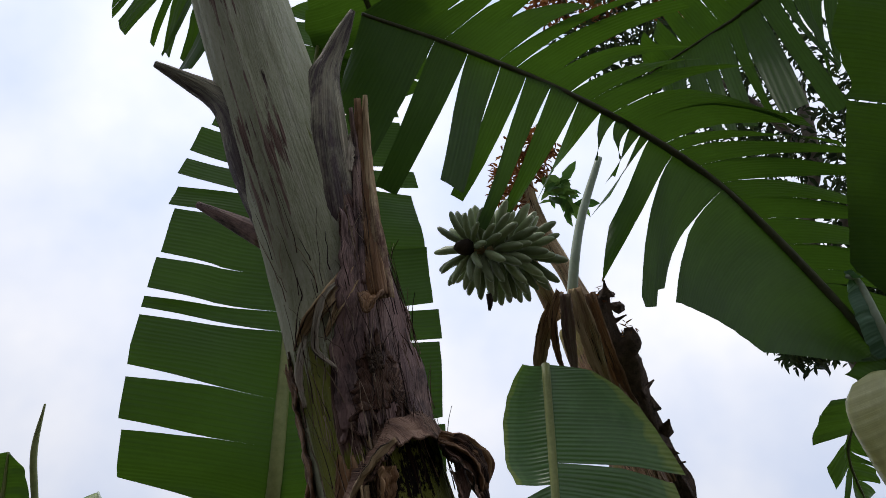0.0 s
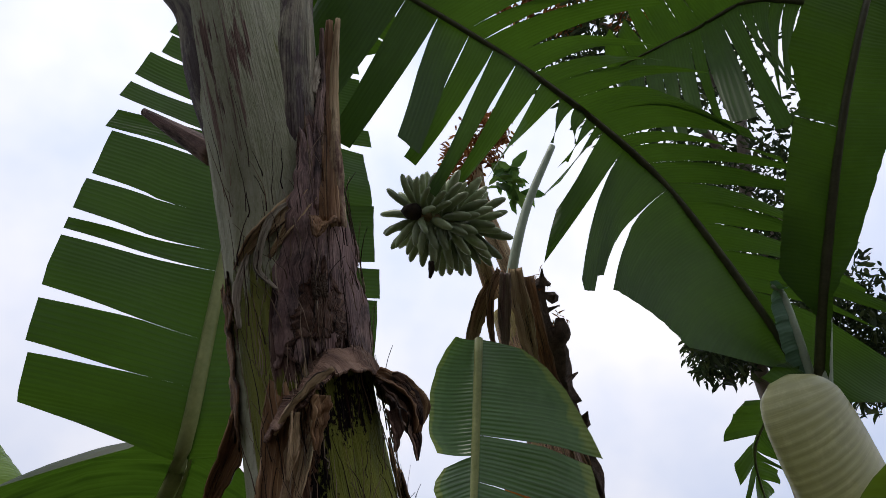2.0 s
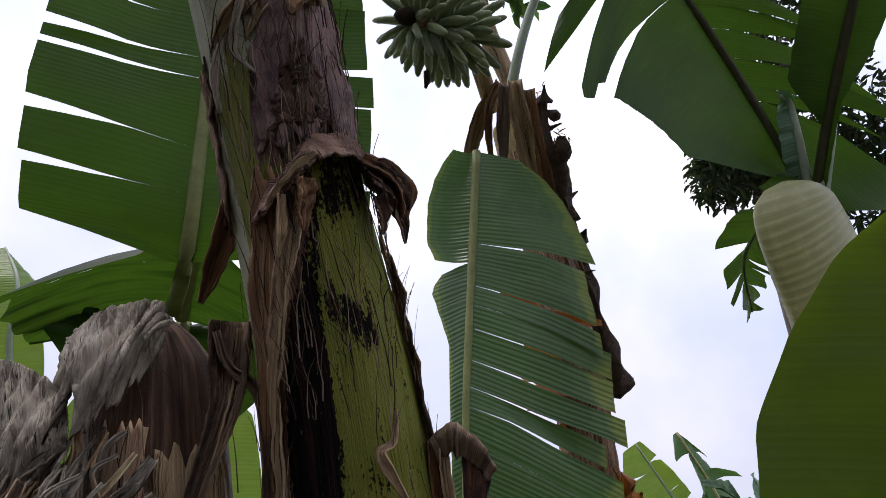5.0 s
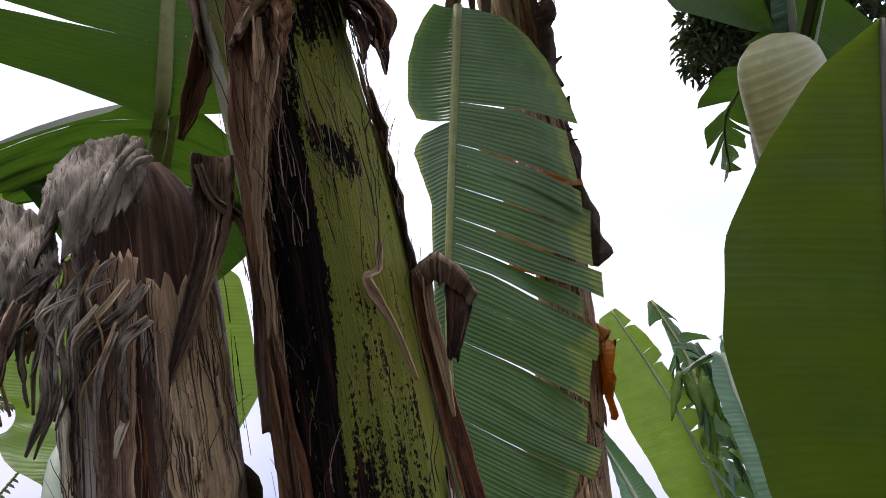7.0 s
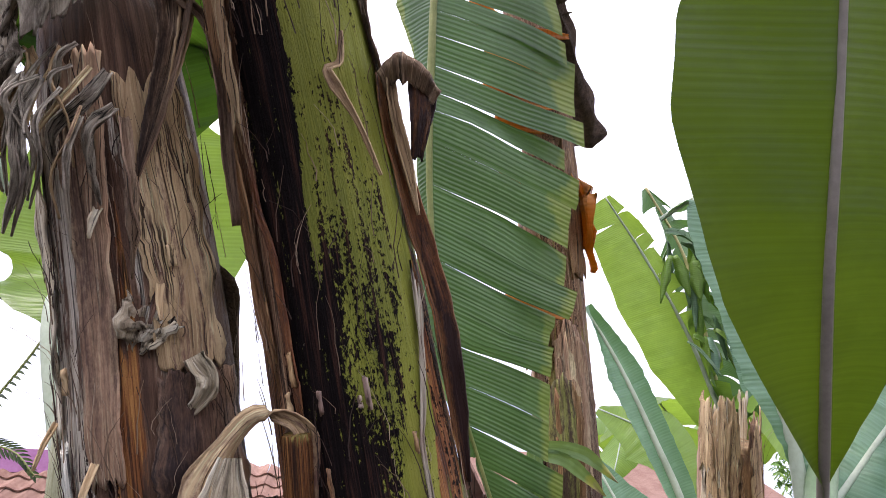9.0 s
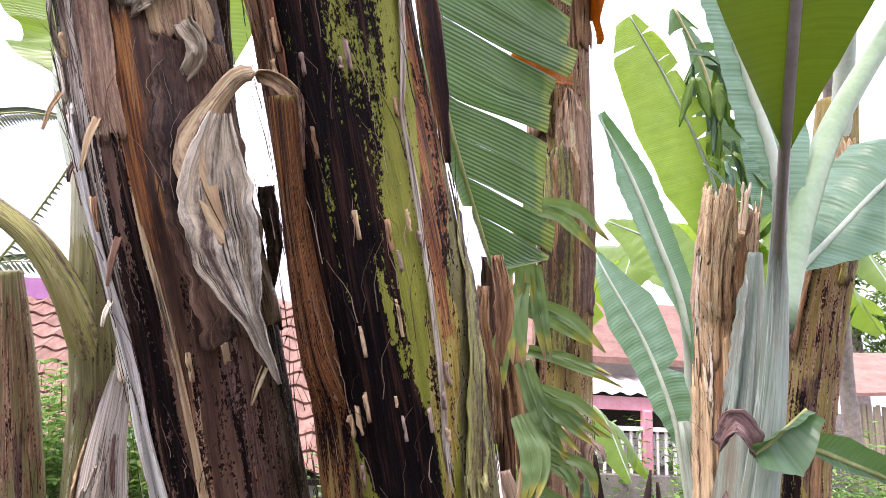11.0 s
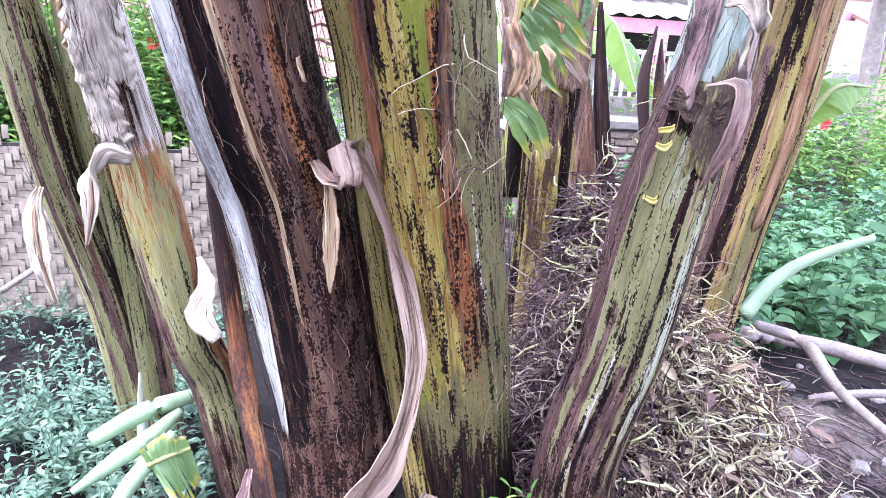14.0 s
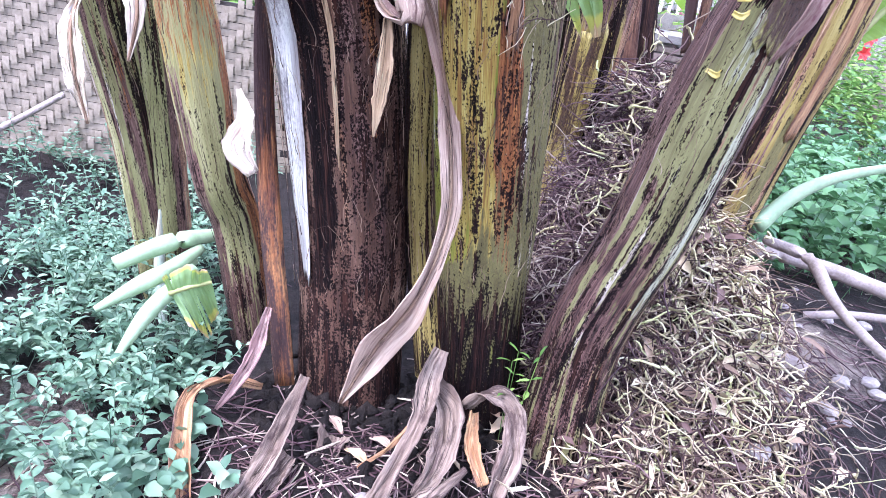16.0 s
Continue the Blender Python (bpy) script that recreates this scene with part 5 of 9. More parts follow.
# loose sheath edges that stand off the skin: pale line, olive flap, tan and brown wraps, rotting sheath above the collar
on_a([(0.416, 15), (0.469, 22), (0.538, 27), (0.582, 50)], [(0.416, 18), (0.469, 25), (0.538, 30), (0.582, 54)], M_PAPER, 135, 0.0065, ragged=0.04, lift=0.003)
on_a([(0.400, 24), (0.440, 38), (0.499, 66)], [(0.396, 40), (0.440, 62), (0.498, 80)], M_OLIVE, 138, 0.009, ragged=0.05, lift=0.006)
on_a([(0.286, 0), (0.345, 4), (0.378, 12)], [(0.284, 9), (0.345, 13), (0.376, 17)], M_BROWN, 139, 0.009, ragged=0.05, lift=0.006)
on_a([(0.573, -64), (0.637, -90), (0.657, -80), (0.721, -60), (0.756, -38)], [(0.573, -56), (0.636, -64), (0.657, -62), (0.717, -32), (0.752, -8)], M_BROWN, 140, 0.007, ragged=0.03, lift=0.006, cols=15, fray=0.2)
on_a([(0.650, -60), (0.690, -56), (0.720, -40), (0.752, -16)], [(0.650, -52), (0.688, -47), (0.718, -28), (0.750, 2)], M_TAN, 141, 0.010, ragged=0.04, lift=0.005, fray=0.3)
on_a([(0.553, -46), (0.605, -48), (0.630, -58)], [(0.552, -40), (0.604, -42), (0.630, -52)], M_RUST, 144, 0.007, ragged=0.05, lift=0.002)
on_a([(0.30, -62), (0.345, -58), (0.40, -54)], [(0.30, -50), (0.345, -44), (0.398, -40)], M_RUST, 151, 0.008, ragged=0.05, lift=0.004)
on_a([(0.762, -30), (0.789, -22), (0.815, -4), (0.838, 14)], [(0.760, 62), (0.787, 70), (0.813, 74), (0.838, 62)], M_PURPLE_BROWN, 118, 0.006, ragged=0.03, lift=0.006, cols=21, wrinkle=0.005)
on_a([(0.766, -16), (0.775, -10), (0.789, 2)], [(0.764, 28), (0.772, 30), (0.788, 24)], M_DARKB, 121, 0.0085, ragged=0.05, lift=0.001, fray=0.4)
# small hole as a flat patch, its inner shade put into the colour
za(4, 16, 2.890, 2.912, M_BARK, 2211, 0.0115, ragged=0.01, lift=0.001, rows=8, cols=6, name="hole_shade_patch")
on_a([(0.746, -93), (0.771, -92), (0.790, -85)], [(0.745, -76), (0.770, -72), (0.788, -70)], M_BROWN, 149, 0.005, ragged=0.03, lift=0.004, fray=0.3)
za(66, 100, 2.35, 2.70, M_BROWN, 126, 0.008, ragged=0.05, lift=0.008)
loose_fibres(ST_A, plant_a, 420, 0.2, 2.7, (-95, 95), M_FIBRE, 11, peel=0.03)
loose_fibres(ST_A, plant_a, 260, 2.6, 3.1, (-60, 80), M_FIBRE, 12, peel=0.03)


def flake(st, z, a, w, h, mat, parent, seed, name="dry_flake"):
    """A small scrap of dried skin on the trunk."""
    s0, s1 = st.sz(z), st.sz(z + h)
    da = math.degrees(w / 0.13) / 2
    sheath(st, a - da, a + da, s0, s1, mat, parent, off=0.012, ragged=0.004, lift=0.004, seed=seed, rows=6, cols=4, name=name)


rnd = random.Random(5)
for i in range(30):
    flake(ST_A, rnd.uniform(1.35, 2.15), rnd.uniform(-55, 25), rnd.uniform(0.0012, 0.004), rnd.uniform(0.012, 0.045), rnd.choice((M_TAN, M_PINK, M_BROWN)), plant_a, 200 + i)

# the hooded collar over its dark hollow, the split dry stalk and the broken stalk stubs near the top
edge_a = [(0.739, -46), (0.745, -36), (0.753, -20), (0.761, -2), (0.764, 20), (0.763, 46), (0.757, 66), (0.748, 80)]
edge_f = [(-0.118, 0.876, 2.716), (-0.100, 0.862, 2.734), (-0.076, 0.840, 2.758), (-0.054, 0.822, 2.784), (-0.030, 0.822, 2.808), (0.006, 0.856, 2.832), (0.038, 0.892, 2.822), (0.084, 0.930, 2.784)]
hood = [[], [], []]
for (x_, a_), f_ in zip(edge_a, edge_f):
    p_, f_ = ST_A.at(x_, a_, 0.003), vec(f_)
    out_ = unit(f_ - ST_A.at(x_, a_, -0.1))
    hood[0].append(p_)
    hood[1].append((p_ + f_) / 2 + out_ * 0.008 + np.array((0, 0, 0.008)))
    hood[2].append(f_)
drape("dry_collar", hood, M_COLLAR, plant_a, "frayed purple-brown hood of an old sheath", 26, 60, 0.0045, 4, 0.004, 0.016)
for k, (pts, w) in enumerate((([(0.020, 0.862, 2.836), (0.052, 0.880, 2.826), (0.072, 0.912, 2.800), (0.086, 0.940, 2.768)], (0.03, 0.045, 0.03, 0.003)), ([(0.010, 0.850, 2.836), (0.046, 0.868, 2.838), (0.074, 0.892, 2.828), (0.078, 0.920, 2.800)], (0.02, 0.03, 0.035, 0.012)),
                              ([(-0.108, 0.872, 2.724), (-0.096, 0.850, 2.750), (-0.072, 0.826, 2.778), (-0.050, 0.812, 2.800)], (0.004, 0.018, 0.022, 0.008)), ([(0.036, 0.892, 2.812), (0.048, 0.900, 2.786), (0.052, 0.918, 2.760)], (0.02, 0.02, 0.004)),
                              ([(-0.060, 0.835, 2.770), (-0.058, 0.858, 2.744), (-0.052, 0.880, 2.716)], (0.03, 0.026, 0.008)), ([(-0.088, 0.850, 2.748), (-0.082, 0.872, 2.712), (-0.080, 0.896, 2.676)], (0.012, 0.016, 0.004)))):
    ribbon("collar_rag", pts, w, (0.6, 0.2, 1), (M_COLLAR, M_BROWN, M_TAN)[k % 3], plant_a, seed=320 + k, crumple=0.3, n=22, cup=0.4)
for k, (pts, w, mt) in enumerate((
        ([(-0.098, 0.710, 2.990), (-0.120, 0.650, 3.066), (-0.144, 0.585, 3.175), (-0.160, 0.500, 3.262)], (0.052, 0.036, 0.022, 0.010), M_BROWN),
        ([(-0.084, 0.716, 2.992), (-0.110, 0.640, 3.080), (-0.136, 0.570, 3.190), (-0.148, 0.497, 3.270)], (0.026, 0.022, 0.016, 0.006), M_TAN),
        ([(-0.124, 0.694, 2.998), (-0.138, 0.632, 3.080), (-0.155, 0.566, 3.190), (-0.168, 0.508, 3.240)], (0.022, 0.016, 0.012, 0.005), M_PURPLE_BROWN),
        ([(-0.100, 0.702, 2.984), (-0.104, 0.690, 2.960), (-0.106, 0.700, 2.938)], (0.030, 0.036, 0.010), M_BROWN),
        ([(-0.165, 0.580, 3.150), (-0.168, 0.560, 3.190), (-0.166, 0.545, 3.225)], (0.018, 0.022, 0.004), M_PAPER))):
    ribbon("split_stalk", pts, w, (1, -0.1, 0.1), mt, plant_a, n=36, cup=0.35, crumple=0.2, seed=10 + k)
tube("leaf_stub", [(-0.165, 0.800, 3.010, 0.040), (-0.225, 0.700, 3.090, 0.060), (-0.300, 0.590, 3.170, 0.056), (-0.352, 0.525, 3.222, 0.040), (-0.400, 0.500, 3.252, 0.024), (-0.453, 0.480, 3.268, 0.015), (-0.508, 0.455, 3.277, 0.006)], M_STUB, plant_a, "broken grey stalk stub", 18, 34, 0.16, 0.08, 3)
tube("leaf_stub", [(-0.165, 0.760, 3.010, 0.040), (-0.200, 0.660, 3.100, 0.060), (-0.222, 0.565, 3.190, 0.054), (-0.228, 0.495, 3.285, 0.034), (-0.217, 0.460, 3.335, 0.020), (-0.204, 0.432, 3.372, 0.015), (-0.186, 0.395, 3.412, 0.005)], M_STUB, plant_a, "broken tan stalk stub", 18, 34, 0.16, 0.08, 4)
tube("leaf_stub", [(-0.317, 0.715, 3.146) + (0.022,), (-0.375, 0.706, 3.173) + (0.016,), (-0.456, 0.690, 3.205) + (0.006,)], M_PURPLE_BROWN, plant_a, "", 10, 14, 0.25, 0.1, 5)
for k, (pts, w) in enumerate((([(-0.129, 0.660, 3.050), (-0.161, 0.690, 2.972), (-0.197, 0.730, 2.938), (-0.219, 0.778, 2.930)], (0.008, 0.020, 0.026, 0.006)), ([(-0.154, 0.678, 2.983), (-0.176, 0.696, 2.955), (-0.182, 0.750, 2.911), (-0.146, 0.764, 2.885)], (0.004, 0.010, 0.010, 0.003)),
                              ([(-0.120, 0.680, 3.020), (-0.150, 0.705, 2.960), (-0.170, 0.745, 2.925)], (0.006, 0.014, 0.004)), ([(-0.200, 0.740, 2.945), (-0.205, 0.780, 2.890), (-0.190, 0.815, 2.850)], (0.004, 0.012, 0.004)))):
    ribbon("hanging_fibre", pts, w, (1, 0, 0.3), (M_TAN, M_PAPER)[k % 2], plant_a, seed=21 + 50 * k, crumple=0.25, n=22)
ribbon("side_stub", [(-0.175, 0.933, 2.835), (-0.180, 0.979, 2.778), (-0.197, 1.034, 2.743), (-0.211, 1.074, 2.711)], (0.03, 0.035, 0.03, 0.008), (1, 0.3, 0), M_BROWN, plant_a, seed=23, crumple=0.3, n=18, cup=0.5)
# dry stalk that hangs on the near side of the trunk and the forked one beside it
ribbon("dry_stalk", [(-0.150, 1.046, 2.668), (-0.147, 1.066, 2.632), (-0.139, 1.094, 2.572), (-0.151, 1.138, 2.472), (-0.163, 1.166, 2.395), (-0.168, 1.176, 2.362)], (0.056, 0.052, 0.036, 0.030, 0.022, 0.004), (1, 0.15, 0), M_STALK_DRY, plant_a, "dry stalk flaring at its broken top", seed=24, crumple=0.14, n=48, cols=19, cup=0.55)
ribbon("dry_stalk", [(-0.134, 1.056, 2.664), (-0.128, 1.078, 2.620), (-0.128, 1.106, 2.565), (-0.142, 1.146, 2.470)], (0.020, 0.022, 0.016, 0.006), (1, 0.5, 0), M_TAN, plant_a, seed=240, crumple=0.2, n=30, cup=0.5)
ribbon("dry_stalk", [(-0.166, 1.040, 2.645), (-0.142, 1.070, 2.607), (-0.099, 1.092, 2.585), (-0.066, 1.122, 2.500), (-0.048, 1.180, 2.400), (-0.030, 1.225, 2.320)], (0.010, 0.014, 0.016, 0.017, 0.016, 0.012), (1, 0.2, 0), M_STALK_DRY, plant_a, seed=25, crumple=0.2, n=34, cup=0.6)
ribbon("dry_stalk", [(0.164, 1.135, 2.560), (0.179, 1.160, 2.504), (0.204, 1.196, 2.443), (0.233, 1.230, 2.366), (0.276, 1.262, 2.261), (0.310, 1.300, 2.140), (0.350, 1.370, 1.980)], (0.020, 0.030, 0.034, 0.036, 0.036, 0.030, 0.012), (1, 0.2, 0), M_RUST, plant_a, seed=26, crumple=0.18, n=44, cup=0.5)
ribbon("dry_stalk", [(0.176, 1.120, 2.552), (0.190, 1.146, 2.496), (0.216, 1.182, 2.430), (0.240, 1.216, 2.360)], (0.012, 0.018, 0.016, 0.004), (1, 0.2, 0), M_TAN, plant_a, seed=27, crumple=0.2, n=26, cup=0.5)
drape("dry_fold", [[(0.158, 1.130, 2.556), (0.184, 1.100, 2.572), (0.217, 1.100, 2.556), (0.256, 1.118, 2.524)], [(0.164, 1.126, 2.544), (0.188, 1.090, 2.556), (0.220, 1.086, 2.540), (0.254, 1.106, 2.512)], [(0.172, 1.138, 2.528), (0.192, 1.112, 2.532), (0.220, 1.110, 2.520), (0.246, 1.120, 2.502)]], M_STALK_DRY, plant_a, "folded rust-brown rim of a dry stalk", 14, 26, 0.003, 371, 0.003, 0.01)
drape("dry_fold", [[(0.206, 1.118, 2.534), (0.228, 1.112, 2.530), (0.252, 1.122, 2.516)], [(0.214, 1.140, 2.486), (0.232, 1.130, 2.488), (0.248, 1.142, 2.482)], [(0.222, 1.176, 2.436), (0.230, 1.170, 2.436), (0.236, 1.176, 2.438)]], M_RUST, plant_a, "", 24, 18, 0.003, 372, 0.003, 0.01)
ribbon("scar_strip", [(0.101, 1.052, 2.561), (0.103, 1.068, 2.519), (0.087, 1.066, 2.503), (0.097, 1.077, 2.488), (0.135, 1.112, 2.451), (0.176, 1.160, 2.393)], (0.004, 0.010, 0.016, 0.008, 0.007, 0.004), (1, 0, 0), M_TAN, plant_a, seed=28, n=34, cup=0.3)
ribbon("folded_strip", [(0.036, 1.311, 1.791), (-0.016, 1.296, 1.886), (-0.033, 1.284, 1.950), (-0.000, 1.266, 2.017), (0.038, 1.254, 2.051), (0.099, 1.272, 2.031), (0.109, 1.314, 1.929)], (0.015, 0.055, 0.07, 0.03, 0.02, 0.035, 0.035), (1, 0.1, 0), M_TAN, plant_a2, seed=29, crumple=0.22, n=40, cup=0.3)
ribbon("folded_strip", [(0.001, 1.271, 1.992), (0.001, 1.277, 1.916), (0.014, 1.291, 1.845), (0.043, 1.319, 1.751), (0.110, 1.384, 1.609)], (0.03, 0.10, 0.10, 0.03, 0.006), (1, 0.1, 0), M_GREY, plant_b, seed=30, crumple=0.25, n=34, cup=0.25)
loose_fibres(ST_A2, plant_a2, 140, 0.2, 1.9, (-90, 90), M_FIBRE, 13)

# dead trunk: glossy strip with its sheen painted white, brown layers, collapsed top
band(ST_B, [(0.17, -52), (0.31, -64), (0.45, -58), (0.57, -54), (0.66, -68), (0.77, -64)], [(0.165, -42), (0.31, -36), (0.45, -29), (0.57, -30), (0.66, -42), (0.77, -50)], M_SHINE, plant_b, 302, 0.007, ragged=0.03, lift=0.003)
band(ST_B, [(0.30, -6), (0.46, -3), (0.58, -7), (0.72, -13)], [(0.30, -4), (0.46, 1), (0.58, -2), (0.72, -9)], M_TAN, plant_b, 307, 0.007, ragged=0.05, lift=0.004)
band(ST_B, [(0.66, 10), (0.74, 6), (0.80, 14)], [(0.66, 84), (0.74, 80), (0.80, 70)], M_MIDB, plant_b, 309, 0.006, ragged=0.014, lift=0.006, cols=17, wrinkle=0.004)
band(ST_B, [(0.76, -30), (0.86, -28), (0.95, -30)], [(0.76, -8), (0.86, -4), (0.95, 6)], M_DEAD, plant_b, 311, 0.007, ragged=0.014, lift=0.006, cols=13)
band(ST_B, [(0.80, 16), (0.88, 12), (0.94, 10)], [(0.80, 60), (0.88, 64), (0.94, 60)], M_TAN, plant_b, 312, 0.007, ragged=0.014, lift=0.008, cols=13)
band(ST_B, [(0.78, -80), (0.86, -84), (0.93, -88)], [(0.78, -56), (0.86, -50), (0.93, -54)], M_GREY, plant_b, 315, 0.008, ragged=0.014, lift=0.006)
loose_fibres(ST_B, plant_b, 90, 1.9, 2.55, (-90, 70), M_FIBRE, 21, r=(0.0004, 0.0012), length=(0.03, 0.10), peel=0.06)
loose_fibres(ST_B, plant_b, 420, 0.1, 2.5, (-95, 95), M_FIBRE, 14)
for i in range(7):
    flake(ST_B, rnd.uniform(0.9, 2.3), rnd.uniform(-70, 70), rnd.uniform(0.005, 0.010), rnd.uniform(0.02, 0.05), M_TAN, plant_b, 330 + i)
for k in range(12):
    z_, a_ = rnd.uniform(1.25, 2.4), rnd.uniform(-75, 65)
    o = ST_B.at(ST_B.sz(z_), a_, 0.012)
    d_ = np.array((rnd.uniform(-0.015, 0.02), -rnd.uniform(0.005, 0.03), -rnd.uniform(0.03, 0.09)))
    w_ = rnd.uniform(0.006, 0.015)
    ribbon("peeling_scrap", [o, o + d_ * 0.5 + np.array((0, -0.006, 0)), o + d_], (w_, w_ * 0.9, 0.003), (1, 0.2, 0), rnd.choice((M_GREY, M_TAN, M_DARKB, M_BROWN)), plant_b, seed=430 + k, n=9, cols=5, crumple=0.35, cup=0.4)
ribbon("torn_patch", [(-0.127, 1.247, 2.186), (-0.138, 1.240, 2.157), (-0.148, 1.265, 2.130)], (0.09, 0.07, 0.02), (1, 0.2, -0.2), M_GREY, plant_b, seed=33, crumple=0.4, n=14)
ribbon("loose_fibre", [(-0.067, 1.264, 2.129), (-0.044, 1.278, 2.091), (-0.076, 1.314, 2.047)], (0.03, 0.03, 0.01), (1, 0, 0), M_GREY, plant_b, seed=34, crumple=0.4, n=14)
tube("black_stub", [(-0.052, 1.535, 2.066) + (0.02,), (-0.060, 1.441, 2.201) + (0.022,), (-0.053, 1.384, 2.274) + (0.012,), (-0.080, 1.356, 2.297) + (0.01,)], M_BARK, plant_b, "", 9, 20, 0.4, 0.2, 7)
ribbon("black_rag", [(0.039, 1.501, 1.955), (0.061, 1.520, 1.856), (0.062, 1.540, 1.767), (0.085, 1.551, 1.704)], (0.03, 0.03, 0.015, 0.004), (1, 0, 0), M_BARK, plant_b, seed=35, crumple=0.4, n=18)
HOOD_ONE = [[(-0.400, 1.130, 2.650), (-0.345, 1.062, 2.662), (-0.304, 1.048, 2.676), (-0.272, 1.075, 2.708), (-0.255, 1.110, 2.700)], [(-0.372, 1.090, 2.585), (-0.312, 1.010, 2.562), (-0.270, 0.995, 2.566), (-0.252, 1.030, 2.622), (-0.246, 1.070, 2.650)], [(-0.376, 1.120, 2.530), (-0.315, 1.035, 2.495), (-0.277, 1.025, 2.482), (-0.258, 1.050, 2.570), (-0.248, 1.080, 2.600)]]
HOOD_TWO = [[(-0.520, 1.180, 2.640), (-0.420, 1.110, 2.590), (-0.340, 1.075, 2.540)], [(-0.480, 1.150, 2.520), (-0.370, 1.065, 2.470), (-0.302, 1.045, 2.462)], [(-0.490, 1.210, 2.400), (-0.380, 1.130, 2.385), (-0.322, 1.095, 2.425)]]
drape("withered_hood", HOOD_ONE, M_HOOD, plant_b, "grey withered sheath folded over the rotten top", 70, 60, 0.008, 41, 0.004, 0.06)
drape("withered_hood", HOOD_TWO, M_HOOD, plant_b, "", 60, 56, 0.010, 42, 0.004, 0.07)
rnd_h = random.Random(44)
for k in range(48):
    x_, z_ = rnd_h.uniform(-0.44, -0.17), rnd_h.uniform(2.40, 2.50)
    o = np.array((x_, 1.06 + 0.25 * abs(x_ + 0.28) + rnd_h.uniform(-0.01, 0.03), z_))
    sw, dn = rnd_h.uniform(-0.07, 0.03), rnd_h.uniform(0.06, 0.20)
    w_ = rnd_h.choice((0.004, 0.006, 0.009, 0.013, 0.020))
    ribbon("shred", [o, o + np.array((sw * 0.3 + rnd_h.uniform(-0.02, 0.02), 0.0, -dn * 0.35)), o + np.array((sw * 0.7 + rnd_h.uniform(-0.02, 0.02), 0.03, -dn * 0.7)), o + np.array((sw, 0.05 + 0.2 * dn, -dn))], (w_ * 0.6, w_, w_ * 0.8, 0.002), (1, 0.3, rnd_h.uniform(-0.5, 0.5)), rnd_h.choice((M_HOOD, M_HOOD, M_TAN, M_STALK_DRY)), plant_b, seed=600 + k, crumple=0.4, n=18, cols=6, cup=0.6, twist=(0, rnd_h.uniform(-160, 160)))

for a0, a1, z0, z1, mt, sd in ((-60, 10, 1.14, 1.19, M_BARK, 411), (20, 60, 1.16, 1.2, M_BARK, 412), (-75, -35, 1.15, 1.45, M_PURPLE_BROWN, 413), (-20, 30, 1.05, 1.24, M_OLIVE, 414), (30, 75, 1.1, 1.5, M_PINK, 415)):
    sheath(ST_C, a0, a1, ST_C.sz(z0), ST_C.sz(z1), mt, plant_c, off=0.008, seed=sd, ragged=0.03, lift=0.006, taper=0.15)
ribbon("dry_rag", [(0.832, 1.422, 1.540), (0.846, 1.390, 1.583), (0.875, 1.393, 1.557), (0.904, 1.419, 1.516)], (0.03, 0.04, 0.035, 0.01), (0.2, 0, 1), M_PURPLE_BROWN, plant_c, seed=416, crumple=0.25, n=20, cup=0.4)
ribbon("dry_rag", [(0.860, 1.422, 1.323), (0.877, 1.390, 1.322), (0.892, 1.386, 1.285), (0.888, 1.404, 1.211)], (0.03, 0.04, 0.03, 0.006), (0.2, 0, 1), M_GREY, plant_c, seed=417, crumple=0.3, n=20, cup=0.4)
ribbon("pink_strip", [(0.850, 1.427, 1.187), (0.907, 1.421, 1.189), (0.908, 1.427, 1.109), (0.895, 1.475, 1.003)], (0.004, 0.03, 0.03, 0.006), (1, 0, 0.2), M_PINK, plant_c, seed=418, crumple=0.15, n=20, cup=0.3)
wrap(ST_C, plant_c, [M_PALE, M_PALE, M_PINK], 4, 1.25, 1.7, 42, span=(20, 60), length=(0.2, 0.45))
loose_fibres(ST_C, plant_c, 160, -0.2, 1.3, (-90, 90), M_FIBRE, 15)
wrap(ST_C2, plant_c2, [M_TAN, M_BROWN, M_YELLOW, M_TAN], 5, 0.2, 2.3, 51, span=(15, 50), length=(0.4, 1.0))
wrap(ST_D, plant_d, [M_TAN, M_BROWN, M_DEAD, M_BROWN], 9, -0.1, 3.9, 61, span=(20, 80), length=(0.4, 1.1))
sheath(ST_D, -55, -5, ST_D.sz(1.75), ST_D.sz(2.35), M_OLIVE, plant_d, off=0.012, seed=620)
sheath(ST_D, -50, 0, 0.02, ST_D.sz(0.95), M_YELLOW, plant_d, off=0.016, seed=621)
rnd_g = random.Random(72)
stripes(ST_G, plant_g, [(-130 + 20 * i, -130 + 20 * i + rnd_g.uniform(14, 30), rnd_g.uniform(1.0, 1.9), rnd_g.uniform(2.22, 2.42), rnd_g.choice((M_TAN, M_GREY, M_BROWN, M_TAN, M_DEAD))) for i in range(14)], 71, 0.5)
loose_fibres(ST_G, plant_g, 160, 1.2, 2.3, (-90, 90), M_FIBRE, 20, length=(0.06, 0.2), peel=0.06)
wrap(ST_G, plant_g, [M_TAN, M_GREY, M_TAN, M_BROWN], 16, 1.0, 2.4, 71, span=(15, 50), length=(0.4, 0.8), ragged=0.08)
tube("forked_stalk", [(-0.390, 2.10, 1.560, 0.040), (-0.415, 2.020, 1.680, 0.046), (-0.450, 1.930, 1.800, 0.036), (-0.520, 1.880, 1.905, 0.028), (-0.640, 1.870, 1.990, 0.024)], M_OLIVE, plant_e1, "green leaf stalk forking away", 14, 24, 0.1, 0.05, 8)
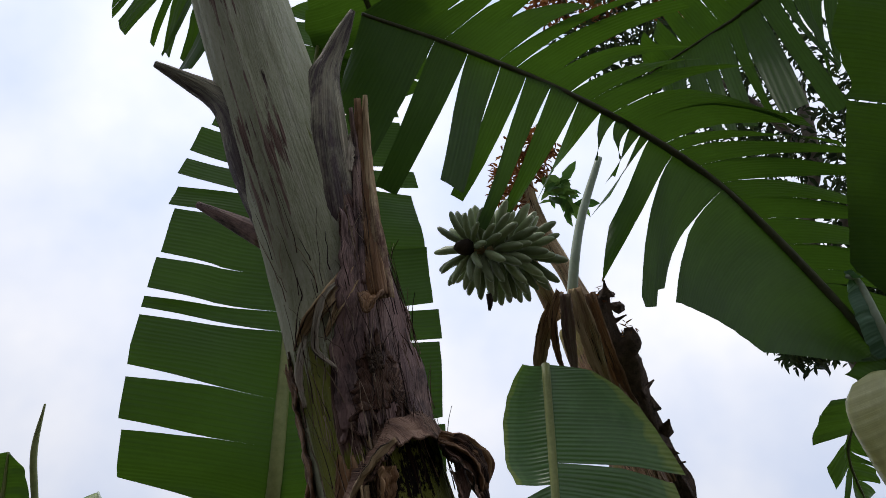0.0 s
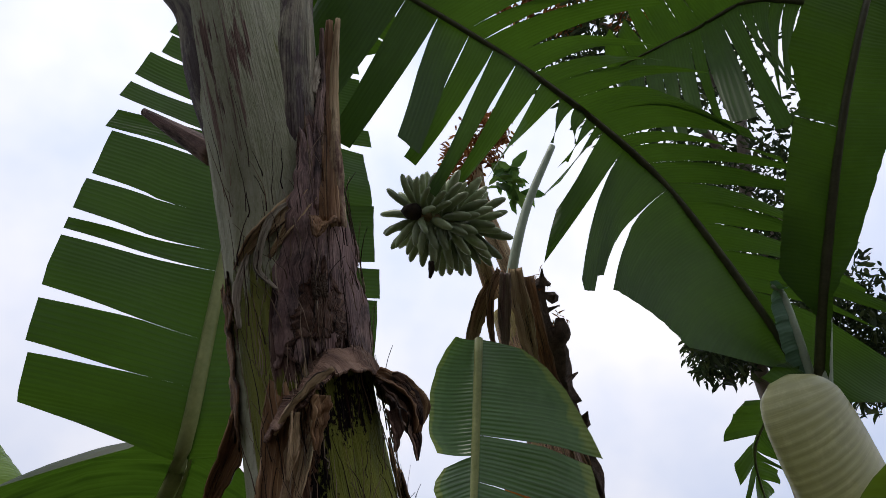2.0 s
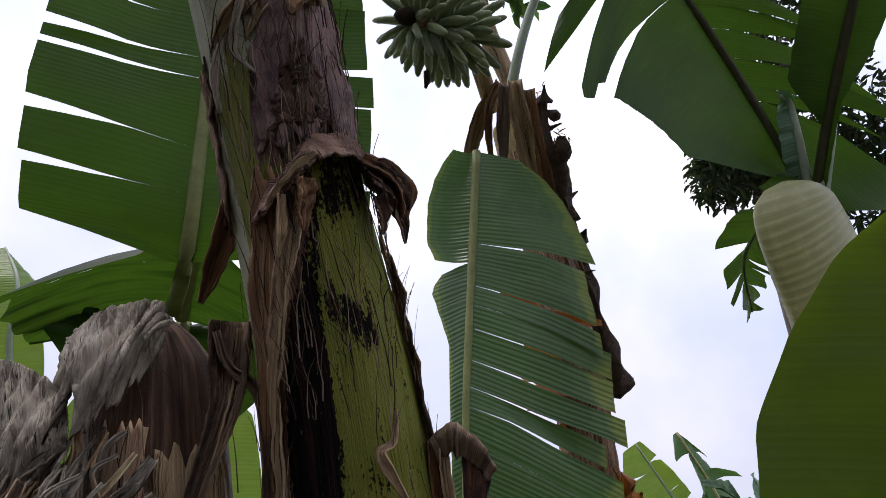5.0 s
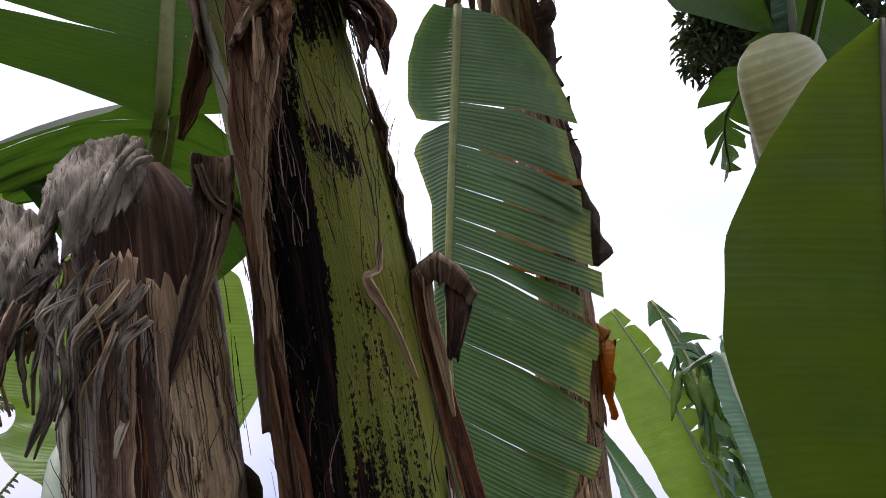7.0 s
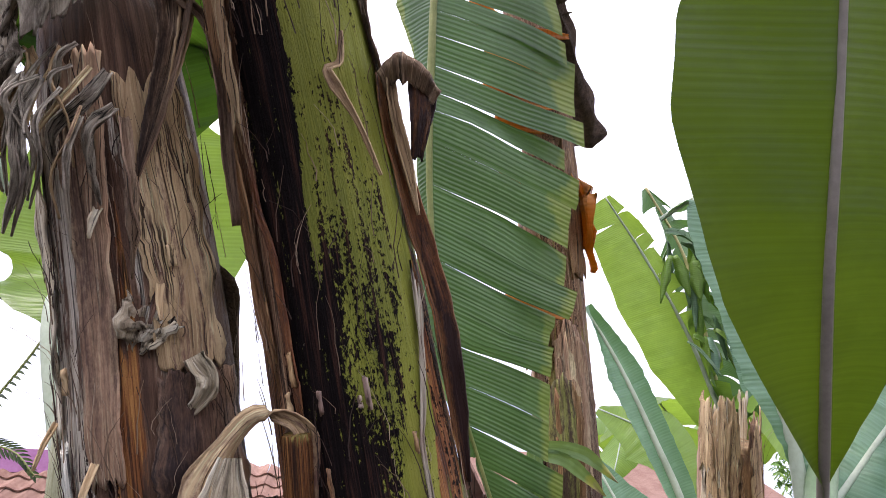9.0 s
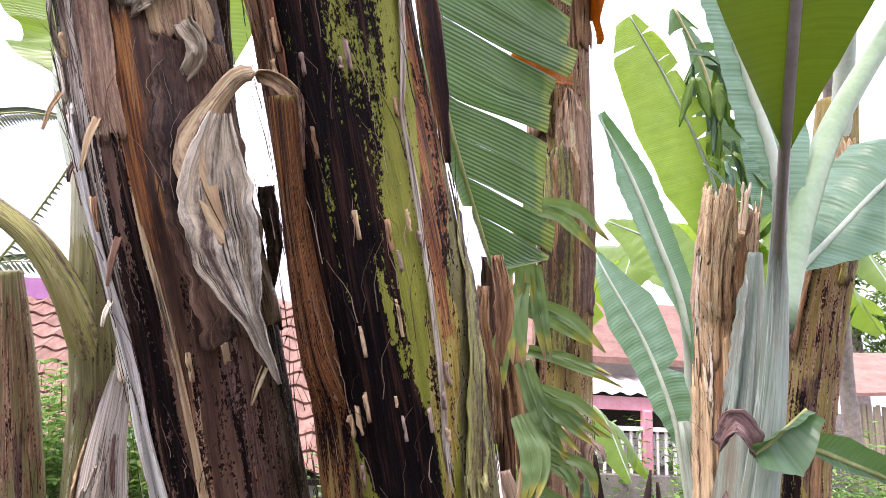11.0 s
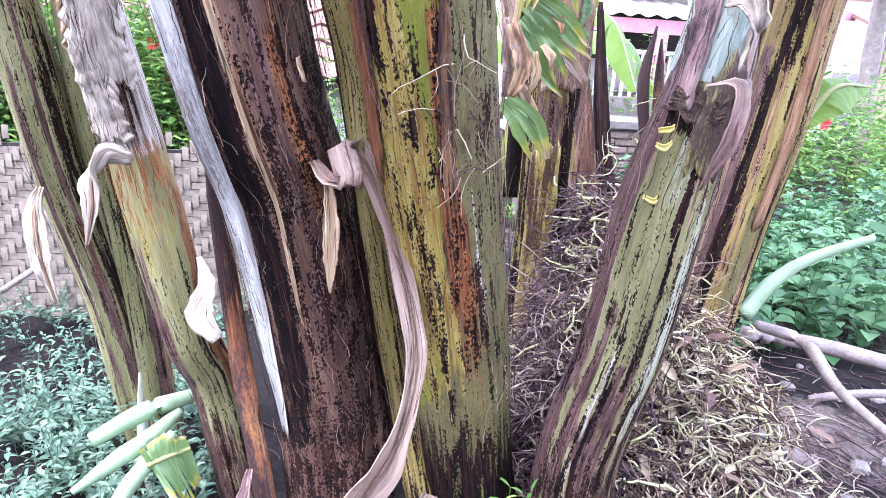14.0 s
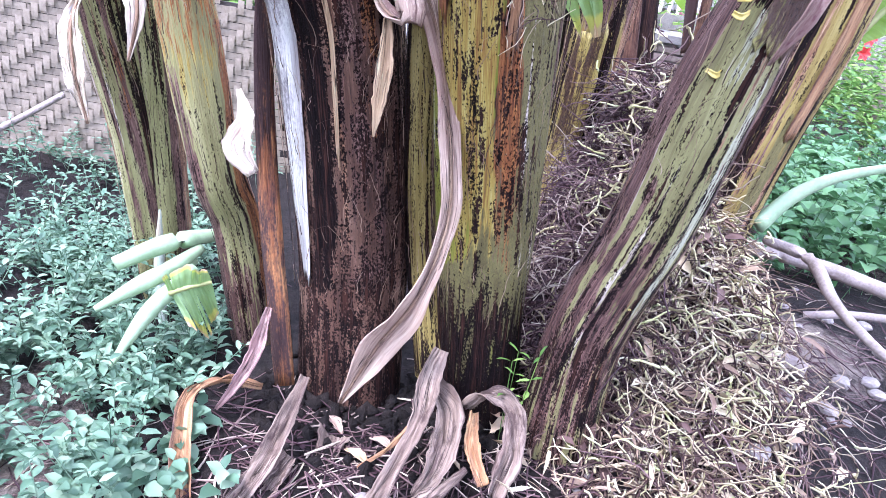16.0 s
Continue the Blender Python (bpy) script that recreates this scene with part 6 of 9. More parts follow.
band(ST_E1, [(0.897, 22), (0.954, 21)], [(0.897, 109), (0.955, 108)], M_PURPLE_BROWN, plant_e1, 812, 0.009, ragged=0.04, lift=0.008, cols=15)
band(ST_E1, [(0.857, 34), (0.888, 23)], [(0.821, 109), (0.887, 72)], M_BROWN, plant_e1, 813, 0.008, ragged=0.03, lift=0.006, cols=12)
for a0, a1, z0, z1, mt, sd, of in ((-95, 20, 0.96, 1.20, M_PAPER, 91, 0.007), (-40, 60, 1.10, 1.42, M_PAPER, 98, 0.009), (-110, -50, 1.15, 1.45, M_TAN, 931, 0.008)):
    sheath(ST_E2, a0, a1, ST_E2.sz(z0), ST_E2.sz(z1), mt, plant_e2, "white papery dried sheath" if sd == 91 else "", off=of, seed=sd, ragged=0.05, lift=0.010, cols=26, wrinkle=0.006, taper=0.4)
ribbon("papery_shred", [(-0.312, 1.985, 1.603), (-0.317, 1.958, 1.703), (-0.297, 1.953, 1.819), (-0.324, 1.974, 1.914)], (0.05, 0.04, 0.02, 0.006), (1, 0, 0), M_GREY, plant_e2, seed=932, crumple=0.3, n=24, cup=0.4)
for st_, pl_, sd_ in ((ST_E1, plant_e1, 16), (ST_E2, plant_e2, 17), (ST_F, plant_f, 18), (ST_D, plant_d, 19)):
    loose_fibres(st_, pl_, 110, -0.2, 1.6, (-90, 90), M_FIBRE, sd_)

# thin rust-red strip and other dry stalks standing between the trunks
rust_stalk = thing("dry_leaf_stalk", "thin rust-red dry leaf stalk standing beside the dead trunk", "dry stalk")
tube("stalk", [(0.069, 1.914, -0.137) + (0.03,), (-0.007, 2.002, 0.253) + (0.03,), (-0.060, 2.034, 0.638) + (0.026,), (-0.057, 1.928, 0.949) + (0.022,), (-0.053, 1.797, 1.031) + (0.02,)], M_RUST, rust_stalk, "", 10, 30, 0.15, 0.1, 2, flat=0.45)
ribbon("dry_curl", [(-0.118, 2.000, 0.680), (-0.086, 1.937, 0.623), (-0.095, 1.898, 0.563), (-0.051, 1.876, 0.511)], (0.012, 0.04, 0.075, 0.03), (1, 0, 0.3), M_PAPER, rust_stalk, seed=71, crumple=0.25, n=18)

# ---- fruit bunch ----
def finger_mesh():
    """One green finger: curved, bluntly angular, narrowing to the stalk and to a dark tip."""
    V, Fc, m = [], [], 6
    rows = ((0.0, 0.007), (0.03, 0.010), (0.06, 0.017), (0.11, 0.0195), (0.155, 0.018), (0.18, 0.012), (0.19, 0.005))
    for l, r in rows:
        for j in range(m):
            b = 2 * math.pi * j / m
            V.append((math.cos(b) * r, math.sin(b) * r - 2.2 * (l - 0.1) ** 2, l))
    for i in range(len(rows) - 1):
        for j in range(m):
            k = (j + 1) % m
            Fc.append((i * m + j, i * m + k, (i + 1) * m + k, (i + 1) * m + j))
    Fc.append(tuple((len(rows) - 1) * m + j for j in range(m)))
    me = bpy.data.meshes.new("finger")
    me.from_pydata(V, [], Fc)
    me.polygons.foreach_set("use_smooth", [True] * len(me.polygons))
    me.materials.append(M_FINGER)
    return me


bunch = thing("banana_bunch", "hanging bunch of unripe green bananas seen from below", "banana bunch")
b0, b1 = vec((0.227, 1.385, 4.075)), vec((0.040, 1.265, 3.929))
tube("fruit_stalk", [tuple(vec((0.365, 1.654, 4.078))) + (0.03,), tuple(b0) + (0.028,), tuple((b0 + b1) / 2) + (0.022,), tuple(b1) + (0.012,)], M_TAN, bunch, "", 8, 14, 0.1)
axis = unit(b1 - b0)
e1 = unit(np.cross(axis, np.array([0.0, 0.0, 1.0])))
e2 = np.cross(axis, e1)
fm = finger_mesh()
rnd = random.Random(11)
for h in range(7):
    c0 = b0 + (b1 - b0) * (0.08 + 0.92 * h / 6)
    n_f = (13, 15, 16, 16, 15, 13, 10)[h]
    size = (0.95, 1.0, 1.0, 0.98, 0.92, 0.84, 0.72)[h]
    for j in range(n_f):
        b = 2 * math.pi * (j + 0.5 * (h % 2)) / n_f + rnd.uniform(-0.1, 0.1)
        rad = e1 * math.cos(b) + e2 * math.sin(b)
        d = unit(rad + axis * (-0.25 + 0.13 * h + rnd.uniform(-0.1, 0.1)))
        side = unit(np.cross(d, axis))
        up = np.cross(side, d)
        f = new("finger", fm)
        f.parent = bunch
        k = 0.84 * size * rnd.uniform(0.9, 1.08)
        f.matrix_local = Matrix(((side[0] * k, up[0] * k, d[0] * k, c0[0] + rad[0] * 0.012), (side[1] * k, up[1] * k, d[1] * k, c0[1] + rad[1] * 0.012), (side[2] * k, up[2] * k, d[2] * k, c0[2] + rad[2] * 0.012), (0, 0, 0, 1)))
tube("flower_rest", [tuple(b1) + (0.02,), tuple(b1 + axis * 0.03) + (0.026,), tuple(b1 + axis * 0.06) + (0.012,)], M_TIP, bunch, "withered dark flower end", 8, 8, 0.4, 0.3)
tube("dangling_rag", [(0.105, 1.369, 3.835) + (0.008,), (0.111, 1.391, 3.820) + (0.010,), (0.109, 1.413, 3.805) + (0.004,)], M_TIP, bunch, "", 6, 8, 0.4)

# neck of the fruiting plant: leaf stalk, dry rags and the hanging leaf
tube("leaf_stalk", [(0.436, 1.719, 4.158) + (0.022,), (0.445, 1.589, 4.310) + (0.02,), (0.484, 1.479, 4.510) + (0.018,), (0.561, 1.337, 4.735) + (0.014,)], M_RIBPALE, plant_d, "pale green leaf stalk", 10, 20)
for k, (pts, w, mt) in enumerate((
        ([(0.356, 1.555, 4.085), (0.318, 1.641, 3.998), (0.300, 1.726, 3.914), (0.317, 1.801, 3.851)], (0.04, 0.06, 0.05, 0.02), M_TAN),
        ([(0.415, 1.538, 4.100), (0.455, 1.627, 3.991), (0.506, 1.727, 3.900), (0.560, 1.807, 3.847)], (0.05, 0.07, 0.06, 0.02), M_TAN),
        ([(0.380, 1.529, 4.055), (0.393, 1.630, 3.961), (0.423, 1.736, 3.877)], (0.04, 0.05, 0.02), M_PINK),
        ([(0.363, 1.534, 4.076), (0.337, 1.582, 3.992), (0.355, 1.672, 3.918), (0.383, 1.737, 3.874)], (0.03, 0.03, 0.025, 0.01), M_BROWN),
        ([(0.484, 1.616, 4.171), (0.546, 1.754, 4.017), (0.625, 1.885, 3.869), (0.716, 1.910, 3.578)], (0.05, 0.07, 0.07, 0.05), M_BROWN))):
    ribbon("dry_rag", pts, w, (1, 0.2, 0), mt, plant_d, seed=80 + k, crumple=0.25, n=20, cup=0.35)
for k, (pts, w) in enumerate((
        ([(0.473, 1.866, 3.344), (0.602, 1.842, 3.324), (0.748, 1.843, 3.334)], (0.05, 0.06, 0.02)),
        ([(0.502, 1.962, 3.218), (0.603, 1.945, 3.161), (0.733, 1.960, 3.155)], (0.06, 0.10, 0.04)),
        ([(0.547, 2.014, 3.113), (0.663, 1.986, 3.083), (0.770, 1.983, 3.088)], (0.04, 0.05, 0.02)),
        ([(0.577, 2.085, 2.970), (0.744, 2.059, 2.931), (0.860, 2.074, 2.895), (0.834, 1.987, 2.870), (0.850, 2.044, 2.734)], (0.05, 0.09, 0.10, 0.09, 0.05)),
        ([(0.845, 2.032, 2.890), (0.865, 2.082, 2.765), (0.887, 2.132, 2.678)], (0.06, 0.08, 0.06)),
        ([(0.594, 2.052, 2.564), (0.689, 2.036, 2.510), (0.777, 2.049, 2.504)], (0.05, 0.07, 0.03)))):
    ribbon("dead_orange_blade", pts, w, (0, 0.1, 1), L_ORANGE, plant_d, "withered orange leaf remnant" if k == 3 else "", seed=90 + k, crumple=0.2, n=18, cup=0.2)

ribbon("dead_orange_blade", [(0.450, 1.898, 3.486), (0.562, 1.938, 3.342), (0.649, 1.993, 3.196), (0.727, 2.053, 3.044), (0.807, 2.090, 2.912)], (0.08, 0.15, 0.15, 0.12, 0.06), (1, 0.2, 0.3), L_ORANGE, plant_d, seed=97, crumple=0.12, n=30, cup=0.15)
ribbon("dead_orange_blade", [(0.760, 2.027, 2.956), (0.813, 2.058, 2.843), (0.849, 2.110, 2.737)], (0.05, 0.09, 0.04), (1, 0.2, 0.2), L_ORANGE, plant_d, seed=98, crumple=0.25, n=20, cup=0.25)

# torn old leaf hanging low between the trunks
old_leaf = thing("torn_hanging_leaf", "torn pale green leaf strips with yellow and brown dry ends", "banana leaf")
rnd = random.Random(17)
for k, (pts, w) in enumerate((
        ([(0.673, 2.063, 2.124), (0.759, 2.056, 2.113), (0.866, 2.106, 2.068)], (0.04, 0.055, 0.02)),
        ([(0.665, 2.063, 2.131), (0.651, 2.062, 2.002), (0.667, 2.086, 1.882)], (0.03, 0.045, 0.03)),
        ([(0.654, 2.048, 2.062), (0.607, 2.073, 1.970), (0.600, 2.104, 1.881)], (0.03, 0.04, 0.015)),
        ([(0.669, 2.122, 1.856), (0.764, 2.118, 1.830), (0.867, 2.137, 1.783)], (0.05, 0.06, 0.03)),
        ([(0.685, 2.147, 1.735), (0.812, 2.117, 1.716), (0.940, 2.095, 1.702)], (0.02, 0.025, 0.012)),
        ([(0.650, 2.081, 1.912), (0.636, 2.083, 1.819), (0.647, 2.101, 1.730)], (0.03, 0.05, 0.03)),
        ([(0.682, 2.087, 1.962), (0.702, 2.098, 1.855), (0.729, 2.117, 1.758)], (0.03, 0.03, 0.02)),
        ([(0.689, 2.191, 1.628), (0.796, 2.166, 1.594), (0.927, 2.172, 1.546)], (0.05, 0.09, 0.04)),
        ([(0.672, 2.156, 1.703), (0.724, 2.166, 1.584), (0.787, 2.188, 1.494)], (0.04, 0.05, 0.02)),
        ([(0.632, 2.134, 1.824), (0.607, 2.157, 1.731), (0.608, 2.187, 1.639)], (0.03, 0.04, 0.02)),
        ([(0.696, 2.192, 1.637), (0.747, 2.166, 1.558), (0.848, 2.174, 1.498)], (0.05, 0.09, 0.04)),
        ([(0.674, 2.195, 1.558), (0.718, 2.171, 1.448), (0.697, 2.175, 1.353)], (0.05, 0.08, 0.03)),
        ([(0.698, 2.215, 1.367), (0.789, 2.184, 1.306), (0.891, 2.193, 1.242)], (0.06, 0.10, 0.05)),
        ([(0.691, 2.217, 1.302), (0.767, 2.188, 1.210), (0.821, 2.203, 1.160)], (0.05, 0.08, 0.03)),
        ([(0.676, 2.242, 1.089), (0.745, 2.214, 1.031), (0.807, 2.227, 0.946)], (0.05, 0.09, 0.04)),
        ([(0.760, 2.206, 1.448), (0.826, 2.178, 1.418), (0.857, 2.195, 1.354)], (0.05, 0.08, 0.04)))):
    c = spline([(*p, 0) for p in pts], 18)[:, :3]
    t, ww = tangents(c), np.interp(np.linspace(0, 1, 18), np.linspace(0, 1, len(w)), w)
    hint = np.array([0.25, -0.35, 1.0]) if abs(t[9][2]) < 0.75 else np.array([1.0, -0.35, 0.1])
    fingers = 3 if w[1] > 0.07 else 2
    for f in range(fingers):
        V, U, Fc, E = [], [], [], []
        at, reach, droop = (f + 0.5) / fingers * 2 - 1, rnd.uniform(0.85, 1.2), rnd.uniform(0.0, 0.05)
        for i in range(18):
            q = i / 17
            a = unit(hint - t[i] * (t[i] @ hint))
            nm = np.cross(t[i], a)
            mid = c[0] + (c[i] - c[0]) * reach + a * at * (ww[i] * 0.5 + 0.010) * (0.6 + 0.5 * q) - np.array((0, 0, droop * q * q))
            half = (ww[i] * 0.5 + 0.010) / fingers * (1 - 0.85 * q ** 5)
            for j in range(5):
                p = j / 2 - 1
                V.append(mid + a * p * half * 1.05 + nm * (0.010 * wob(i * 0.4 + k, p + at, k) + 0.3 * half * p * p) + t[i] * 0.012 * wob(p * 3, k + f) * q ** 3)
                U.append((i * 0.02 + k, at * 0.1 + p * half))
                E.append(q)
        for i in range(17):
            for j in range(4):
                Fc.append((i * 5 + j, i * 5 + j + 1, (i + 1) * 5 + j + 1, (i + 1) * 5 + j))
        link("leaf_strip", V, Fc, L_TORN, old_leaf, "", U, True, E)
rnd = random.Random(171)
for k in range(14):
    o = vec((0.739, 2.214, 1.357)) + np.array((rnd.uniform(-0.10, 0.16), rnd.uniform(-0.06, 0.06), rnd.uniform(-0.22, 0.25)))
    e = np.array((rnd.uniform(-0.03, 0.08), rnd.uniform(-0.03, 0.02), -rnd.uniform(0.05, 0.13)))
    ribbon("withered_tip", [o, o + e * 0.5 + np.array((0.01, -0.01, 0)), o + e], (0.012, 0.03, 0.004), (1, 0.2, 0.2), rnd.choice((M_PINKDRY, M_TAN, M_BROWN, L_TORN)), old_leaf, seed=470 + k, n=10, cols=5, crumple=0.35, cup=0.4)
tube("midrib", [(0.572, 2.076, 1.956) + (0.008,), (0.656, 2.087, 2.072) + (0.008,), (0.672, 2.159, 1.735) + (0.010,), (0.695, 2.214, 1.479) + (0.010,), (0.676, 2.251, 1.169) + (0.008,), (0.675, 2.273, 1.034) + (0.006,)], M_TAN, old_leaf, "", 7, 26)
for k, pts in enumerate(([(0.643, 2.183, 1.305), (0.665, 2.161, 1.214), (0.661, 2.173, 1.103)], [(0.498, 1.830, 1.854), (0.494, 1.832, 1.752), (0.525, 1.850, 1.628), (0.552, 1.879, 1.501)], [(0.663, 2.160, 1.292), (0.696, 2.157, 1.183), (0.674, 2.161, 1.105)], [(0.545, 1.924, 1.948), (0.568, 1.923, 1.813), (0.561, 1.946, 1.680)])):
    ribbon("dry_rag", pts, (0.03, 0.05, 0.02), (1, 0, 0), (M_PINK, M_BROWN, M_TAN, M_BROWN)[k], old_leaf, seed=120 + k, crumple=0.35, n=16)

for k, (pts, w, mt) in enumerate((
        ([(0.592, 2.310, 2.025), (0.612, 2.317, 1.766), (0.658, 2.331, 1.519), (0.685, 2.338, 1.282)], (0.05, 0.07, 0.06, 0.03), M_DARKB),
        ([(0.661, 2.350, 1.975), (0.677, 2.337, 1.706), (0.719, 2.320, 1.437), (0.719, 2.307, 1.133)], (0.04, 0.06, 0.06, 0.02), M_BROWN),
        ([(0.714, 2.316, 1.319), (0.779, 2.255, 1.241), (0.840, 2.226, 1.213), (0.890, 2.217, 1.149)], (0.05, 0.07, 0.06, 0.02), M_PINKDRY),
        ([(0.652, 2.276, 1.401), (0.685, 2.245, 1.240), (0.681, 2.241, 1.118)], (0.03, 0.06, 0.02), M_PINKDRY),
        ([(0.715, 2.288, 1.136), (0.780, 2.255, 1.009), (0.816, 2.247, 0.927)], (0.04, 0.05, 0.01), M_TAN))):
    ribbon("dry_rag", pts, w, (1, 0.2, 0), mt, plant_d, seed=840 + k, crumple=0.35, n=24, cup=0.4)
for k, (pts, mt) in enumerate((
        ([(0.806, 2.633, 0.728) + (0.03,), (0.805, 2.648, 1.085) + (0.03,), (0.815, 2.662, 1.442) + (0.02,)], M_BLACK),
        ([(1.133, 2.743, 0.684) + (0.035,), (1.082, 2.762, 0.988) + (0.035,), (1.031, 2.782, 1.303) + (0.02,)], M_DARKB),
        ([(1.243, 2.830, 0.658) + (0.035,), (1.162, 2.803, 0.982) + (0.03,), (1.107, 2.828, 1.410) + (0.012,)], M_BLACK),
        ([(1.414, 2.970, 0.862) + (0.02,), (1.375, 2.986, 1.139) + (0.025,), (1.399, 2.992, 1.349) + (0.005,)], M_RUST),
        ([(1.453, 2.965, 0.863) + (0.02,), (1.433, 2.979, 1.141) + (0.02,), (1.424, 2.987, 1.303) + (0.005,)], M_DARKB))):
    tube("dry_stalk", pts, mt, plant_d, "", 10, 24, 0.2, 0.15, 850 + k, flat=0.6)

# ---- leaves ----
leaf("leaf", [(-0.493, 1.774, 3.151), (-0.402, 1.464, 3.107), (-0.420, 1.291, 3.398), (-0.476, 1.145, 3.838), (-0.535, 0.989, 4.310), (-0.563, 0.750, 4.841)], plant_e1, "big torn banana leaf behind the trunk, coloured dark as backlit", L_DARK, (1, 0.25, 0), (0.46, 0.405),
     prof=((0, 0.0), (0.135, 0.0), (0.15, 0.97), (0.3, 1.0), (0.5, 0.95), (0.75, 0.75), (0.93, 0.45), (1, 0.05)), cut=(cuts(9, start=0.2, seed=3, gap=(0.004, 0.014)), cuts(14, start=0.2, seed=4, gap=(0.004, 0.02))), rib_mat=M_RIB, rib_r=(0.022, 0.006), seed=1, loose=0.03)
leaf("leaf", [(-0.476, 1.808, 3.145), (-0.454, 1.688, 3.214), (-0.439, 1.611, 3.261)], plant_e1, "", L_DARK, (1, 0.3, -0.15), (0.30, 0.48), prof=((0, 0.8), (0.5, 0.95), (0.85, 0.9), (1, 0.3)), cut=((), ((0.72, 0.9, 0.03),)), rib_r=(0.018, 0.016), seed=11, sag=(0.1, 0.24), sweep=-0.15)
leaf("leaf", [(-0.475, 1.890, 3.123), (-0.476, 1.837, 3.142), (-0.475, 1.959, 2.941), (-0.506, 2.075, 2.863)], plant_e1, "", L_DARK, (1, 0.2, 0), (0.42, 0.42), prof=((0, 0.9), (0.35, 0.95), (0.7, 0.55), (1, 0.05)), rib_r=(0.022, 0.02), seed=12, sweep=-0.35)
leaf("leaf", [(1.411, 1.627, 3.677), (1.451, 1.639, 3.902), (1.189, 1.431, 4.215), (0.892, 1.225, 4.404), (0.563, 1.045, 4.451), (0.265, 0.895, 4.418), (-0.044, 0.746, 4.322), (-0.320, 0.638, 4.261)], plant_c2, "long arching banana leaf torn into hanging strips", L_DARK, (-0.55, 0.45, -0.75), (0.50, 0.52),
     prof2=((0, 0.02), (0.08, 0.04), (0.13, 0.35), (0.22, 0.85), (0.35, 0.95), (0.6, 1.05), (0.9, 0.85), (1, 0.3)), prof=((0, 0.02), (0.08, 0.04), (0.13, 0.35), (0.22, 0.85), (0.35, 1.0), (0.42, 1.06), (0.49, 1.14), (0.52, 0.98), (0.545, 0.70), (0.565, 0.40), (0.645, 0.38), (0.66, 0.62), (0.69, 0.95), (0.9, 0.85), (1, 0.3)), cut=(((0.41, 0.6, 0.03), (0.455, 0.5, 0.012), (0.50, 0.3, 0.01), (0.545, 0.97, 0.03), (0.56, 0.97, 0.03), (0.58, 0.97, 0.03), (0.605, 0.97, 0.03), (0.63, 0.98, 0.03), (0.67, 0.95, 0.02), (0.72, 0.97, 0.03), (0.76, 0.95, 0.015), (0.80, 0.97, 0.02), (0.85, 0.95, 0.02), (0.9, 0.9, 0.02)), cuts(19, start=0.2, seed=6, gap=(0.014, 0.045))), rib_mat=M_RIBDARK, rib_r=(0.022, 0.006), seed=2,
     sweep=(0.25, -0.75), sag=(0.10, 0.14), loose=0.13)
leaf("leaf", [(0.300, 1.60, 3.77), (0.309, 1.70, 3.345), (0.318, 1.79, 2.93), (0.345, 1.87, 2.63), (0.40, 1.93, 2.34), (0.56, 2.04, 1.93)], plant_d, "hanging banana leaf with its blade split into broad strips", L_MIDEDGE, (1, 0.2, 0.12), (0.46, 0.15),
     prof=((0, 0.22), (0.04, 0.48), (0.08, 0.64), (0.17, 0.88), (0.27, 0.98), (0.45, 0.98), (0.6, 0.84), (0.72, 0.62), (0.86, 0.42), (0.95, 0.3), (1, 0.05)), cut=(((0.11, 0.6, 0.0022), (0.17, 0.95, 0.0033), (0.245, 0.98, 0.0083), (0.275, 0.95, 0.0044), (0.31, 0.97, 0.0066), (0.355, 0.98, 0.0077), (0.395, 0.98, 0.0055), (0.425, 0.95, 0.0055), (0.47, 0.9, 0.0017), (0.53, 0.96, 0.0022), (0.585, 0.9, 0.0017), (0.64, 0.95, 0.0033), (0.70, 0.9, 0.0022), (0.75, 0.95, 0.0055), (0.81, 0.9, 0.0033), (0.87, 0.97, 0.0110), (0.92, 0.9, 0.0033)), cuts(3, seed=8)), rib_mat=M_RIB, rib_r=(0.014, 0.004), seed=3, across2=(-1, 0.6, 0),
     sweep=(0.30, 0.2), loose=0.045, grow=4.2, prof2=((0, 0.45), (0.05, 0.85), (0.1, 1.0), (0.17, 0.95), (0.205, 0.7), (0.225, 0.95), (0.32, 0.45), (0.5, 0.3), (1, 0.1)))
leaf("leaf", [(0.95, 1.415, 1.79), (0.936, 1.39, 1.83), (0.836, 1.198, 1.99), (0.745, 1.0, 2.20), (0.72, 0.90, 2.36), (0.705, 0.815, 2.527), (0.675, 0.70, 2.73)], plant_c, "broad whole banana leaf glowing green against the sky", L_GLOW, (1, -0.1, 0), (0.215, 0.209),
     prof=((0, 0.0), (0.25, 0.02), (0.33, 0.22), (0.42, 0.46), (0.54, 0.74), (0.68, 1.0), (0.78, 0.98), (0.88, 0.72), (0.95, 0.42), (1, 0.03)), rib_mat=M_RIBLILAC, rib_r=(0.011, 0.004), seed=4, sweep=0.05, pleat=0.0012)
tube("leaf_stalk", [(0.925, 1.60, 1.02, 0.03), (0.935, 1.53, 1.30, 0.036), (0.95, 1.455, 1.60, 0.026), (0.944, 1.405, 1.80, 0.019), (0.915, 1.35, 1.87, 0.014), (0.86, 1.245, 1.955, 0.010)], M_PALE, plant_c, "", 14, 24)
tube("rolled_leaf", [(1.175, 1.391, 3.587) + (0.015,), (1.184, 1.401, 3.565) + (0.105,), (1.223, 1.448, 3.499) + (0.17,), (1.338, 1.573, 3.366) + (0.195,), (1.477, 1.709, 3.223) + (0.20,), (1.658, 1.890, 3.092) + (0.13,), (1.797, 2.017, 3.007) + (0.04,)], L_UNDER, plant_c2, "rolled banana leaf showing its pale grey-green underside", 28, 60, 0.08, 0.05, 5, flat=0.4)
